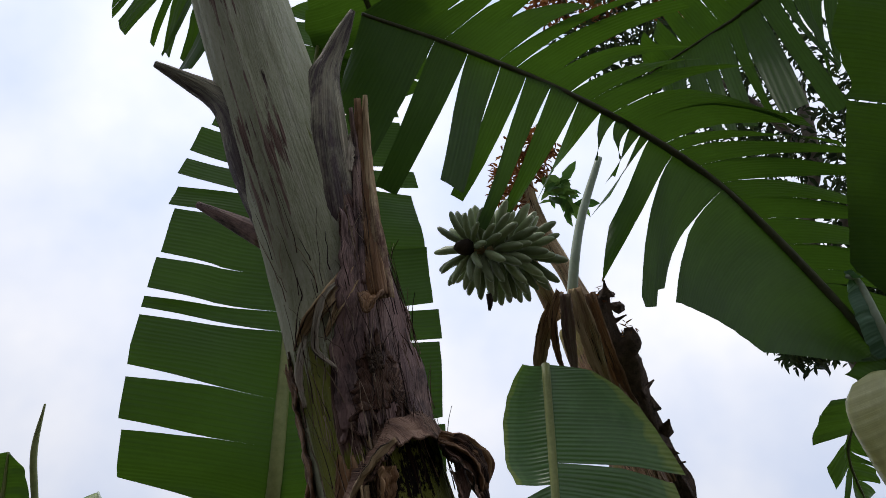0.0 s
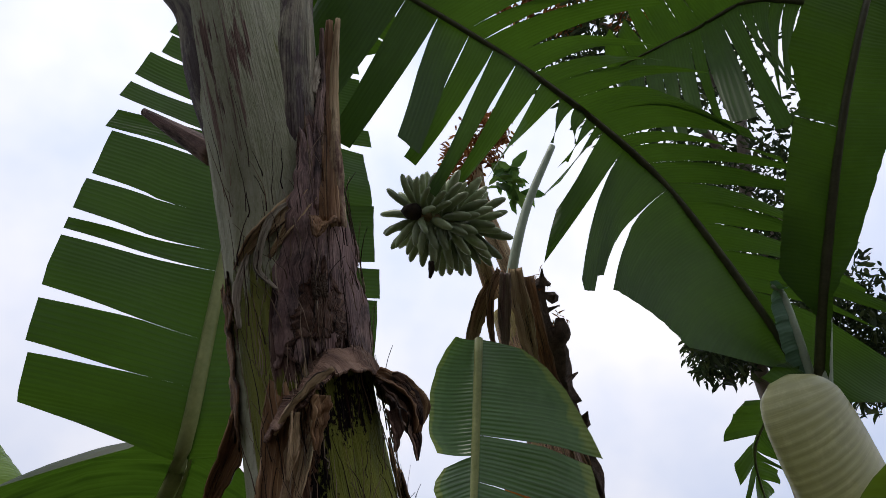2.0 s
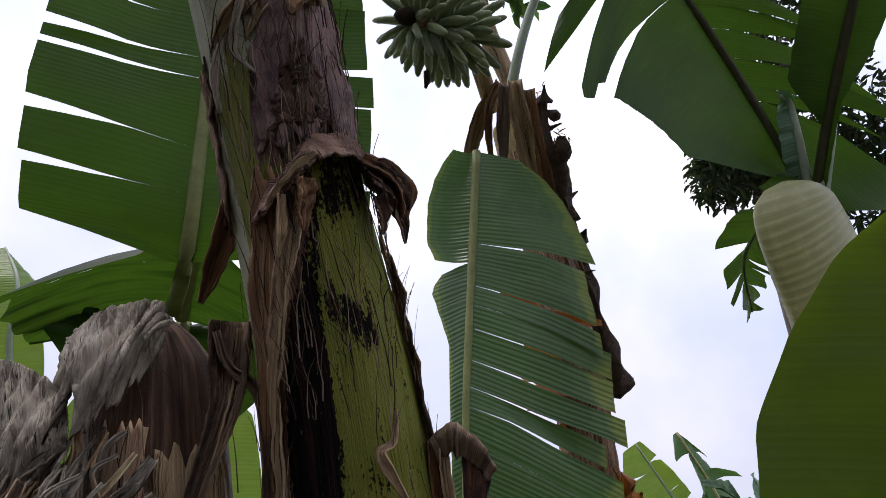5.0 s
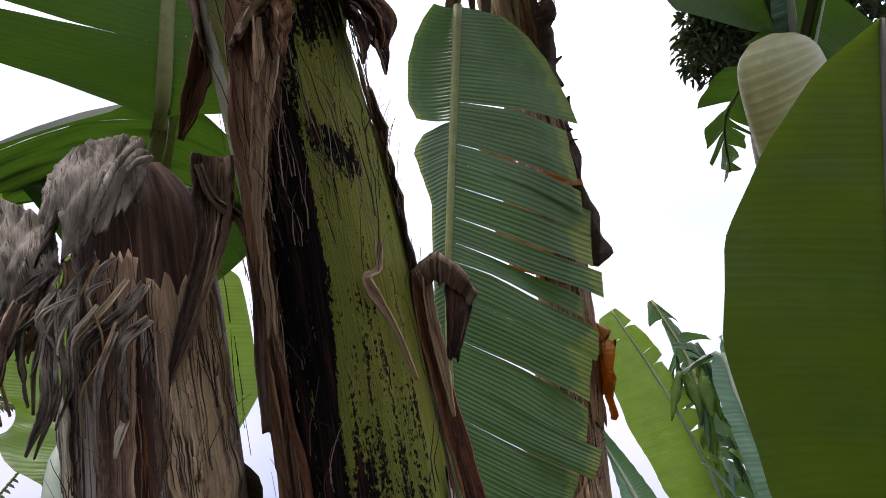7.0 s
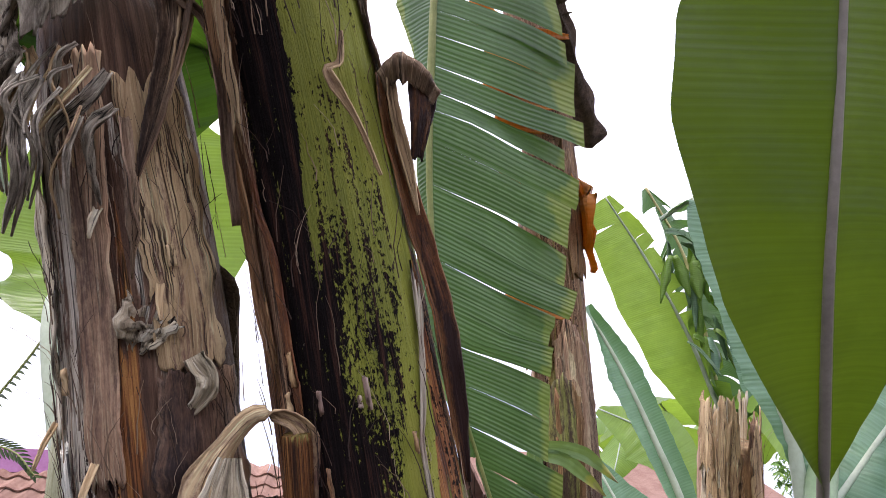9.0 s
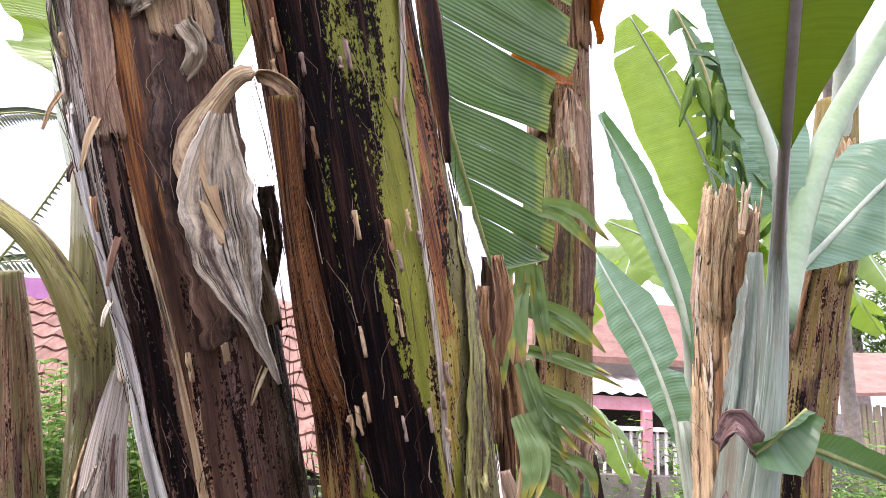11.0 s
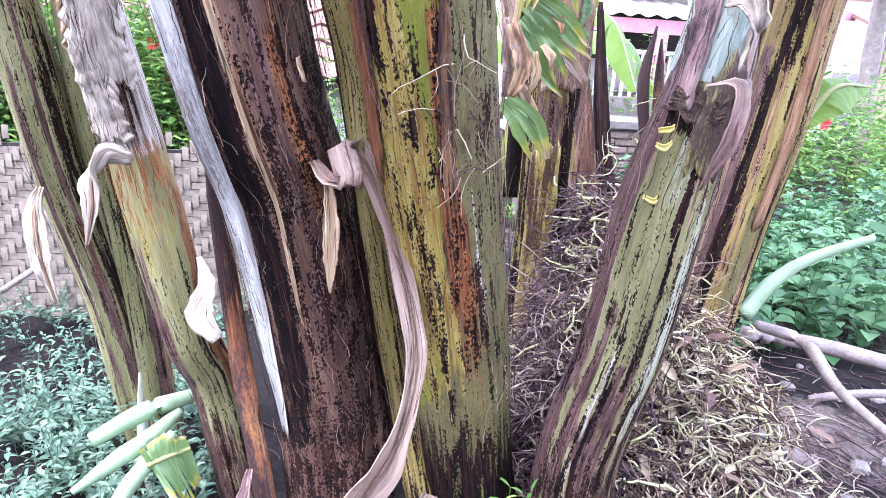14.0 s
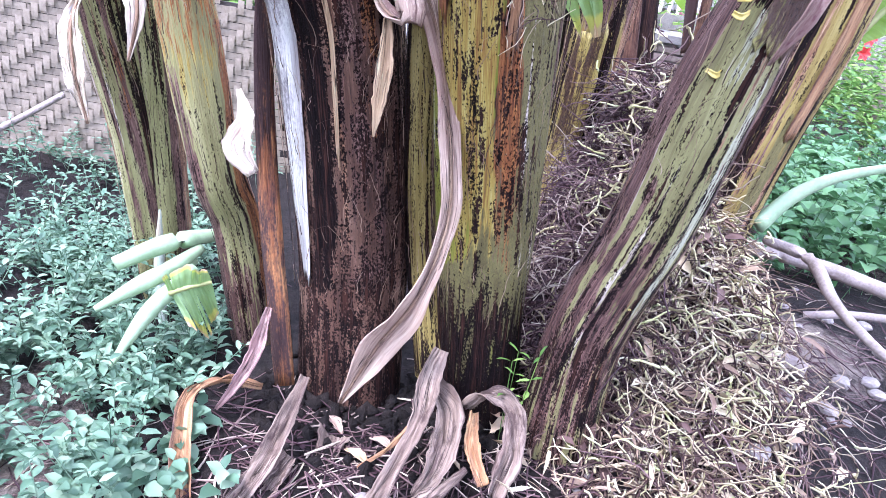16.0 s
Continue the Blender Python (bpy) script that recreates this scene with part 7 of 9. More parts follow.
leaf("leaf", [(1.417, 1.575, 3.806), (1.303, 1.646, 3.720), (1.243, 1.759, 3.610), (1.310, 1.896, 3.497)], plant_c2, "dark shredded leaf end hanging beside the rolled one", L_DARK, (1, 0.2, 0.6), (0.12, 0.12), prof=((0, 0.3), (0.3, 1), (0.8, 0.8), (1, 0.2)), cut=(cuts(8, seed=61, gap=(0.02, 0.06)), cuts(8, seed=62, gap=(0.02, 0.06))), rib_mat=M_RIBDARK, rib_r=(0.01, 0.004), seed=28, loose=0.08, sweep=0.5)
leaf("leaf", [(-0.445, 1.973, 1.982), (-0.611, 2.067, 2.441), (-0.561, 2.294, 2.647), (-0.585, 2.279, 3.174), (-0.606, 2.360, 3.284)], plant_e1, "lime-green young banana leaf lit through from behind", L_LIME, (1, 0.2, 0), (0.38, 0.38),
     prof=((0, 0.02), (0.28, 0.04), (0.38, 0.6), (0.6, 1.0), (0.85, 0.7), (1, 0.05)), rib_mat=M_RIBPALE, rib_r=(0.03, 0.006), seed=6)
leaf("leaf", [(-1.602, 2.354, 3.302), (-1.571, 2.159, 3.501), (-1.583, 2.037, 3.646)], plant_f, "dark rounded leaf tip", L_DARK, (1, 0.2, 0), (0.13, 0.2), prof=((0, 0.8), (0.6, 1), (0.9, 0.6), (1, 0.1)), seed=26)
tube("furled_leaf", [(-1.416, 2.113, 3.480) + (0.012,), (-1.460, 1.995, 3.621) + (0.012,), (-1.459, 1.894, 3.752) + (0.003,)], M_RIB, plant_f, "", 8, 14)
leaf("leaf", [(-0.979, 2.506, 2.845), (-1.144, 2.307, 3.256), (-1.207, 2.253, 3.495), (-1.361, 2.321, 3.695)], plant_f, "", L_LIME, (1, 0.2, 0), (0.1, 0.25), seed=27, rib_mat=M_RIBPALE)
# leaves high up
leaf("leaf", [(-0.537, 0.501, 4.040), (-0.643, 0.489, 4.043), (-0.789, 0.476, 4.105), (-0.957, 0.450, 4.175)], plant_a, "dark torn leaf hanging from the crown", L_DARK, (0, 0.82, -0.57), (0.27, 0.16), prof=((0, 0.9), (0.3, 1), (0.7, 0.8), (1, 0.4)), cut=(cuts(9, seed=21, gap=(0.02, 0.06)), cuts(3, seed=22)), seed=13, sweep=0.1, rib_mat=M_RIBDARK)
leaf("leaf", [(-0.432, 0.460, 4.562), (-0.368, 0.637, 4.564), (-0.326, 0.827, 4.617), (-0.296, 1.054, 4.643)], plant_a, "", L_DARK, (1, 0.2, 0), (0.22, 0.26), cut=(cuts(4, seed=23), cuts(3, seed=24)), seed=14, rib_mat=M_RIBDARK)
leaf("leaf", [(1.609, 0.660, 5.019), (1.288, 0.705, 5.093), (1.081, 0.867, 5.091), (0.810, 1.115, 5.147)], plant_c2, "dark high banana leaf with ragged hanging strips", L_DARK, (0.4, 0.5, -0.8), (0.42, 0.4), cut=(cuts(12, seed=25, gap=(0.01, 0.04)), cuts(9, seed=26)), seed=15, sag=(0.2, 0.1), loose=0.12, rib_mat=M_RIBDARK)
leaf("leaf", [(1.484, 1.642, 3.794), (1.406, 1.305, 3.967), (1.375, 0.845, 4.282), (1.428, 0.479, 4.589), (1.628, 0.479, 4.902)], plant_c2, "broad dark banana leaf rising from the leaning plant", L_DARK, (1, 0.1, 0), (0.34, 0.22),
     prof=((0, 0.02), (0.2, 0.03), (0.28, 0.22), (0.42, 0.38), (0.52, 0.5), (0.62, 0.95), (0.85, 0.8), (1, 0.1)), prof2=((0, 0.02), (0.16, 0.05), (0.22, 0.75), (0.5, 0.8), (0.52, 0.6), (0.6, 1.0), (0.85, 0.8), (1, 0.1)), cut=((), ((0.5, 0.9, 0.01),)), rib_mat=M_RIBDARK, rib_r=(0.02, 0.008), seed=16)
leaf("leaf", [(1.487, 1.665, 3.780), (1.420, 1.530, 3.961), (1.398, 1.473, 4.117), (1.352, 1.452, 4.122)], plant_c2, "", L_BLUE, (1, 0.3, 0), (0.05, 0.06), rib_mat=M_RIBPALE, rib_r=(0.018, 0.008), seed=17)
tube("leaf_stalk", [(1.70, 2.25, 2.2, 0.04), (1.68, 2.1, 2.7, 0.03), (1.480, 1.654, 3.714) + (0.022,)], M_RIBPALE, plant_c2, "pale waxy leaf stalk", 12, 30)
tube("leaf_stalk", [(1.480, 1.654, 3.714) + (0.022,), (1.487, 1.404, 4.030) + (0.018,), (1.484, 1.642, 3.794) + (0.018,)], M_RIBPALE, plant_c2, "", 12, 20)
tube("leaf_stalk", [(1.040, 1.555, 1.765) + (0.03,), (1.186, 1.673, 2.022) + (0.032,), (1.366, 1.780, 2.303) + (0.03,), (1.578, 1.826, 2.600) + (0.026,), (1.826, 1.861, 2.921) + (0.022,)], M_STALKGREEN, plant_c, "", 12, 24)
leaf("leaf", [(1.164, 1.725, 1.851), (1.155, 1.700, 2.120), (1.118, 1.714, 2.335), (1.057, 1.728, 2.600), (1.032, 1.742, 2.739), (0.960, 1.811, 2.709)], plant_c, "bluish banana leaf behind the broad one", L_BLUE, (1, 0.3, 0), (0.14, 0.07), prof=((0, 0.03), (0.2, 0.1), (0.4, 1.0), (0.8, 0.8), (1, 0.1)), rib_mat=M_RIBPALE, rib_r=(0.018, 0.006), seed=18)
leaf("leaf", [(1.315, 1.891, 1.943), (1.444, 1.893, 2.067), (1.589, 1.886, 2.212), (1.834, 1.904, 2.414)], plant_c, "pale bluish leaf reaching outward", L_BLUE, (0.3, 0.4, 1), (0.18, 0.15), prof=((0, 0.1), (0.3, 0.9), (0.7, 1.0), (1, 0.2)), rib_mat=M_RIBPALE, rib_r=(0.01, 0.006), seed=19)
plant_j = thing("young_banana_plant", "bluish young banana plant standing behind the cut trunk", "banana plant", "further banana plants")
leaf("leaf", [(1.825, 3.415, 1.245), (1.764, 3.355, 1.550), (1.693, 3.263, 2.008), (1.574, 3.253, 2.347), (1.424, 3.245, 2.695), (1.284, 3.254, 2.960)], plant_j, "narrow bluish sucker leaf", L_BLUE, (1, 0.3, 0.3), (0.09, 0.12), prof=((0, 0.03), (0.35, 0.1), (0.5, 0.8), (0.8, 1.0), (1, 0.1)), rib_mat=M_RIBPALE, rib_r=(0.03, 0.006), seed=20)
leaf("leaf", [(1.538, 2.920, 1.065), (1.497, 2.921, 1.383), (1.459, 2.923, 1.588), (1.383, 2.979, 1.843), (1.258, 3.042, 2.107), (1.213, 3.096, 2.238)], plant_j, "sucker leaf with a folded edge", L_BLUE, (1, 0.2, 0.4), (0.16, 0.09), prof=((0, 0.03), (0.3, 0.1), (0.45, 0.7), (0.75, 1.0), (1, 0.1)), rib_mat=M_RIBPALE, rib_r=(0.014, 0.004), seed=21, cut=(((0.55, 0.5, 0.04),), ()))
leaf("leaf", [(1.850, 3.376, 1.722), (1.821, 3.474, 2.202), (1.721, 3.584, 2.423), (1.497, 3.711, 2.564)], plant_j, "", L_LIME, (0.3, 0.3, 1), (0.2, 0.2), prof=((0, 0.03), (0.35, 0.4), (0.7, 1.0), (1, 0.2)), rib_mat=M_RIBPALE, rib_r=(0.012, 0.004), seed=22)
leaf("leaf", [(0.883, 1.404, 1.527), (0.909, 1.390, 1.553), (0.975, 1.391, 1.606)], plant_c, "small green leaf remnant on the trunk", L_MID, (0.3, -0.2, 1), (0.03, 0.03), prof=((0, 0.3), (0.4, 1), (1, 0.1)), seed=23, rib_r=(0.004, 0.002), res=5)
leaf("leaf", [(1.204, 1.847, 1.539), (1.298, 1.835, 1.516), (1.406, 1.822, 1.478), (1.535, 1.807, 1.433)], plant_c2, "thin leaf with a rolled edge sticking out", L_MID, (0, 0.3, 1), (0.05, 0.02), prof=((0, 0.2), (0.4, 0.9), (0.75, 0.6), (1, 0.1)), seed=24, rib_r=(0.010, 0.005), rib_mat=M_RIB)
leaf("leaf", [(1.755, 2.495, 1.050), (1.849, 2.509, 1.168), (2.001, 2.544, 1.180)], plant_c2, "low young green leaf", L_LIME, (0, 0.6, 0.8), (0.10, 0.10), prof=((0, 0.3), (0.4, 1), (1, 0.1)), seed=25)
tube("leaf_stalk", [(1.627, 2.416, 0.379) + (0.035,), (1.734, 2.452, 0.491) + (0.03,), (1.884, 2.472, 0.583) + (0.022,), (2.137, 2.519, 0.649) + (0.016,)], M_STALKGREEN, plant_c2, "bent pale leaf stalk near the ground", 12, 24, flat=0.6)
tube("sucker_stalk", [(1.55, 3.05, -0.1, 0.06), (1.563, 2.919, 0.928) + (0.05,), (1.545, 2.917, 1.247) + (0.036,), (1.505, 2.918, 1.543) + (0.024,)], M_PALE, plant_j, "", 10, 20)
ribbon("yellow_leaf", [(1.041, 1.851, 0.527), (1.075, 1.876, 0.618), (1.100, 1.903, 0.682)], (0.02, 0.06, 0.02), (1, 0, -0.5), M_LEMON, plant_c, "hanging lemon-yellow leaf scrap", seed=61, n=14)
ribbon("yellow_leaf", [(0.889, 1.661, 0.378), (0.887, 1.681, 0.422), (0.925, 1.716, 0.487)], (0.008, 0.03, 0.035), (1, 0, -0.3), M_LEMON, plant_c, "", seed=62, n=12)
for k, pts in enumerate(([(0.822, 1.522, 1.100), (0.837, 1.511, 1.104), (0.851, 1.522, 1.109)], [(0.818, 1.514, 1.076), (0.829, 1.500, 1.072), (0.846, 1.512, 1.082)], [(0.835, 1.577, 0.966), (0.853, 1.562, 0.961), (0.865, 1.578, 0.979)])):
    ribbon("yellow_scrap", pts, (0.008, 0.012, 0.008), (0, 0, 1), M_LEMON, plant_c, seed=63 + k, n=8)

# ---- dry leaves, strips and sticks round the trunks ----
def dry(name, label, pts, w, across, mat, seed, crumple=0.25, cup=0.3, n=30, category="dry leaf", twist=(0, 0)):
    top = thing(name, label, category)
    ribbon("blade", pts, w, across, mat, top, n=n, crumple=crumple, cup=cup, seed=seed, twist=twist)
    if name == "curled_dry_leaf":
        tube("midrib", [(*p, max(0.0012, 0.05 * q)) for p, q in zip(pts, w)], M_STALK_DRY, top, "", 6, n)
    return top


dry("curled_dry_leaf", "long curled pinkish-brown dry leaf hanging over the trunk base", [(0.188, 1.726, 0.982), (0.221, 1.678, 0.953), (0.266, 1.662, 0.953), (0.248, 1.702, 1.023), (0.291, 1.707, 0.993), (0.345, 1.727, 0.865), (0.401, 1.729, 0.663), (0.419, 1.727, 0.496), (0.377, 1.722, 0.299), (0.302, 1.735, 0.140), (0.231, 1.738, -0.044)],
    (0.02, 0.06, 0.06, 0.035, 0.05, 0.05, 0.045, 0.05, 0.10, 0.08, 0.012), (1, 0.1, 0.1), M_PINKDRY, 31, 0.12, 0.25, 60)
dry("dry_strip", "tan dry fibre strip hanging on the trunk", [(0.219, 1.707, 0.942), (0.225, 1.717, 0.859), (0.224, 1.736, 0.767), (0.222, 1.758, 0.682)], (0.015, 0.035, 0.03, 0.004), (1, 0, 0), M_TAN, 32, 0.2)
dry("dry_strip", "pale dry strip across the trunk", [(0.406, 1.723, 0.790), (0.464, 1.717, 0.821), (0.523, 1.721, 0.849), (0.563, 1.730, 0.858)], (0.012, 0.022, 0.02, 0.006), (0, 0, 1), M_TAN, 33, 0.15, n=16)
dry("curled_dry_leaf", "white papery curl of dry leaf on an outer trunk", [(-0.264, 2.003, 0.920), (-0.318, 1.993, 0.928), (-0.343, 1.960, 0.885), (-0.341, 1.944, 0.816), (-0.359, 1.938, 0.720)], (0.03, 0.06, 0.06, 0.03, 0.006), (0.5, 0, 1), M_PAPER, 34, 0.2)
dry("curled_dry_leaf", "grey papery dry leaf hanging beside an outer trunk", [(-0.581, 2.221, 0.795), (-0.587, 2.184, 0.726), (-0.571, 2.154, 0.625), (-0.541, 2.150, 0.484)], (0.02, 0.06, 0.05, 0.01), (1, 0, 0), M_GREY, 35, 0.3)
for k, (pts, w, mt) in enumerate((
        ([(0.131, 1.777, 0.001), (0.098, 1.678, -0.073), (0.060, 1.582, -0.139), (-0.002, 1.491, -0.205)], (0.03, 0.06, 0.07, 0.05), M_OLD),
        ([(0.009, 1.868, -0.120), (-0.095, 1.841, -0.091), (-0.159, 1.767, -0.098), (-0.149, 1.651, -0.149), (-0.109, 1.499, -0.219)], (0.03, 0.05, 0.05, 0.06, 0.06), M_BROWN),
        ([(0.229, 1.759, -0.167), (0.210, 1.665, -0.204), (0.203, 1.552, -0.253)], (0.10, 0.06, 0.07), M_OLD),
        ([(0.481, 1.806, 0.112), (0.457, 1.758, 0.052), (0.434, 1.658, -0.020), (0.365, 1.537, -0.102), (0.319, 1.467, -0.165)], (0.05, 0.08, 0.05, 0.05, 0.07), M_OLD),
        ([(0.458, 1.815, 0.009), (0.519, 1.714, -0.020), (0.493, 1.594, -0.089), (0.441, 1.529, -0.144)], (0.05, 0.09, 0.09, 0.04), M_OLD),
        ([(0.575, 1.773, -0.043), (0.622, 1.744, 0.024), (0.681, 1.711, 0.018), (0.679, 1.611, -0.048), (0.639, 1.532, -0.128)], (0.04, 0.06, 0.07, 0.08, 0.06), M_OLD),
        ([(0.594, 1.741, -0.035), (0.585, 1.654, -0.077), (0.612, 1.561, -0.122)], (0.03, 0.05, 0.04), M_BROWN),
        ([(0.005, 1.934, 0.103), (-0.017, 1.863, -0.003), (-0.060, 1.824, -0.093), (-0.100, 1.798, -0.155)], (0.02, 0.05, 0.04, 0.01), M_PURPLE_BROWN),
        ([(0.123, 1.622, -0.133), (0.078, 1.563, -0.174), (0.020, 1.512, -0.203)], (0.05, 0.08, 0.05), M_OLD),
        ([(0.298, 1.645, -0.176), (0.379, 1.666, -0.109), (0.445, 1.718, -0.032)], (0.012, 0.015, 0.01), M_BROWN),
        ([(0.414, 1.503, -0.157), (0.494, 1.532, -0.123), (0.565, 1.583, -0.090)], (0.03, 0.045, 0.02), M_OLD))):
    dry("dry_leaf", "shrivelled grey-brown dry leaf slumped at the trunk base", pts, tuple(0.8 * q for q in w), (1, 0.2, 0.2), mt, 500 + k, 0.42, 0.5, 34)


def leaf_tri(V, Fc, p, d, nrm, l, w, fold=0.25):
    """One small leaf with a folded middle."""
    d = unit(d)
    s = unit(np.cross(d, nrm))
    u = np.cross(s, d)
    b = len(V)
    V.extend([p, p + d * l * 0.35 + s * w * 0.5 + u * fold * w, p + d * l * 0.75 + s * w * 0.36 + u * fold * w * 0.7, p + d * l - u * l * 0.12,
              p + d * l * 0.75 - s * w * 0.36 + u * fold * w * 0.7, p + d * l * 0.35 - s * w * 0.5 + u * fold * w, p + d * l * 0.5])
    Fc.extend([(b, b + 1, b + 6), (b + 1, b + 2, b + 6), (b + 2, b + 3, b + 6), (b + 3, b + 4, b + 6), (b + 4, b + 5, b + 6), (b + 5, b, b + 6)])


# ---- masses of fibres, straws, roots and leaves ----
def strands(name, label, category, mat, starts, steps=7, step=0.03, r=0.003, bend=0.7, drop=-0.1, seed=0, parent=None, keep=None):
    """Many thin bent stalks joined in one mesh; starts yields point and direction."""
    rnd = random.Random(seed)
    V, Fc = [], []
    for p, d in starts:
        p, d = np.array(p, float), unit(np.array(d, float))
        rad, st_len, n = r * rnd.uniform(0.6, 1.5), step * rnd.uniform(0.6, 1.4), max(3, int(steps * rnd.uniform(0.6, 1.3)))
        base = len(V)
        turn = np.array([rnd.gauss(0, 1), rnd.gauss(0, 1), rnd.gauss(0, 0.8)]) * bend * 0.35
        for i in range(n):
            a = unit(np.cross(d, np.array([0.31, 0.57, 0.76])))
            b = np.cross(d, a)
            k = rad * (1 - 0.6 * i / n)
            for j in range(3):
                ang = 2.094 * j
                V.append(p + (a * math.cos(ang) + b * math.sin(ang)) * k)
            d = unit(d + turn * 0.6 + np.array([rnd.gauss(0, 1), rnd.gauss(0, 1), rnd.gauss(0, 1)]) * bend * 0.18 + np.array([0, 0, drop]))
            p = p + d * st_len
            if keep:
                g = ground_height(p[0], p[1]) + 0.004
                if p[2] < g:
                    p[2] = g
                    d[2] = abs(d[2]) * 0.3
            if i:
                q = base + i * 3
                for j in range(3):
                    m = (j + 1) % 3
                    Fc.append((q - 3 + j, q - 3 + m, q + m, q + j))
    ob = link(name, V, Fc, mat, parent)
    if parent is None:
        tagged(ob, label, category, kind="stuff")
    return ob


rnd = random.Random(77)


def heap(n, cx, cy, sx, sy, h=0.06, up=0.35):
    for _ in range(n):
        x, y = rnd.gauss(cx, sx), rnd.gauss(cy, sy)
        yield (x, y, ground_height(x, y) + abs(rnd.gauss(0, h))), (rnd.gauss(0, 1), rnd.gauss(0, 1), rnd.uniform(-0.2, up))


strands("fibre_tangle", "tuft of tan fibres and bits caught on the trunk", "fibre tuft", M_STRAW, [(ST_A.at(ST_A.sz(rnd.uniform(1.0, 1.3)), rnd.uniform(-5, 35), 0.012), (rnd.gauss(0, 1), -0.5, rnd.gauss(-0.3, 1))) for _ in range(40)], 6, 0.016, 0.0012, 0.9, -0.15, 1)
strands("root_heap", "heap of pulled pale roots and withered stalks beside the trunks", "root heap", M_STRAW, list(heap(1700, 1.26, 1.95, 0.22, 0.24)) + list(heap(600, 1.12, 1.66, 0.15, 0.13)), 8, 0.020, 0.0025, 1.5, -0.12, 2, keep=True)
strands("root_heap", "mound of dark purple and brown dug-up roots", "root heap", M_ROOTS, list(heap(2000, 1.0, 2.28, 0.13, 0.16)) + list(heap(1000, 0.9, 2.05, 0.09, 0.12, 0.12)) + list(heap(500, 1.22, 1.9, 0.2, 0.22, 0.03)), 8, 0.026, 0.0024, 1.3, -0.15, 3, keep=True)
strands("root_heap", "curly yellow-green withered shoots on the root heap", "root heap", M_SHOOT, list(heap(800, 1.2, 1.88, 0.2, 0.24, 0.07)) + list(heap(170, 0.97, 2.18, 0.1, 0.12, 0.14)), 8, 0.016, 0.0040, 2.6, -0.05, 8, keep=True)
V, Fc = [], []
for _ in range(420):
    x, y = rnd.gauss(1.18, 0.22), rnd.gauss(1.86, 0.22)
    leaf_tri(V, Fc, np.array((x, y, ground_height(x, y) + abs(rnd.gauss(0.03, 0.04)))), np.array((rnd.gauss(0, 1), rnd.gauss(0, 1), rnd.gauss(0, 0.4))), np.array((rnd.gauss(0, 0.5), rnd.gauss(0, 0.5), 1.0)), rnd.uniform(0.03, 0.11), rnd.uniform(0.012, 0.036))
tagged(link("leaf_scraps", V, Fc, M_STRAW), "withered pale leaf scraps among the pulled roots", "leaf litter", kind="stuff")
strands("ground_litter", "loose dry stalks and roots strewn over the soil", "litter", M_ROOTS, list(heap(900, 1.7, 2.3, 0.6, 0.6, 0.01, 0.1)) + list(heap(700, 0.4, 1.6, 0.5, 0.2, 0.01, 0.1)), 7, 0.035, 0.0028, 0.6, -0.2, 4, keep=True)


def weeds(name, label, category, mat, spots, height=(0.1, 0.3), pairs=(4, 8), l=(0.02, 0.045), ratio=0.45, seed=0, lean=0.5):
    rnd = random.Random(seed)
    V, Fc = [], []
    for x, y in spots:
        z = ground_height(x, y)
        h, n = rnd.uniform(*height), rnd.randint(*pairs)
        d = unit(np.array([rnd.gauss(0, lean), rnd.gauss(0, lean), 1.0]))
        p = np.array([x, y, z])
        b = len(V)
        side = unit(np.cross(d, np.array([1.0, 0.2, 0])))
        for q in (p, p + d * h):
            V.extend([q - side * 0.0016, q + side * 0.0016, q + np.cross(side, d) * 0.002])
        Fc.extend([(b, b + 1, b + 4, b + 3), (b + 1, b + 2, b + 5, b + 4), (b + 2, b, b + 3, b + 5)])
        for i in range(n):
            q = p + d * h * (0.25 + 0.75 * (i + 1) / n)
            a = rnd.uniform(0, 6.28)
            for s in (0, math.pi):
                o = np.array([math.cos(a + s), math.sin(a + s), rnd.uniform(-0.1, 0.6)])
                ll = rnd.uniform(*l) * (1.15 - 0.4 * i / n)
                leaf_tri(V, Fc, q, o, np.array([rnd.gauss(0, 0.25), rnd.gauss(0, 0.25), 1.0]), ll, ll * ratio)
    return tagged(link(name, V, Fc, mat), label, category, kind="stuff")


rnd = random.Random(78)
spots = []
while len(spots) < 620:
    x, y = rnd.uniform(-1.6, -0.16), rnd.uniform(1.35, 3.4)
    if (x + 0.62) ** 2 / 0.36 + (y - 2.2) ** 2 / 0.9 < 1 + 0.4 * wob(x * 3, y * 3) and not (x > -0.25 and y < 1.9) and wob(x * 5, y * 5, 2.0) > -0.12:
        spots.append((x, y))
weeds("weeds", "dense patch of bluish-green small-leaved weeds beside the clump", "weeds", M_WEED, spots, (0.06, 0.36), (4, 10), (0.014, 0.055), 0.42, 5)
weeds("weeds", "sparse bluish-green weeds before the woven screen", "weeds", M_WEED, [(rnd.uniform(-2.6, -0.3), rnd.uniform(2.7, 3.9)) for _ in range(240)], (0.08, 0.3), (4, 8), (0.025, 0.05), 0.42, 15)
weeds("broad_weeds", "low broad-leaved seedlings at the edge of the soil", "weeds", M_WEED, [(rnd.gauss(-0.28, 0.14), rnd.gauss(1.62, 0.12)) for _ in range(40)], (0.03, 0.10), (2, 3), (0.035, 0.06), 0.7, 6)
weeds("heart_leaf_weeds", "thick stand of heart-leaved green weeds behind the sticks", "weeds", M_HEARTLEAF, [(rnd.uniform(1.9, 4.6), rnd.uniform(3.0, 5.6)) for _ in range(520)], (0.12, 0.75), (4, 8), (0.05, 0.11), 0.8, 7, 0.3)
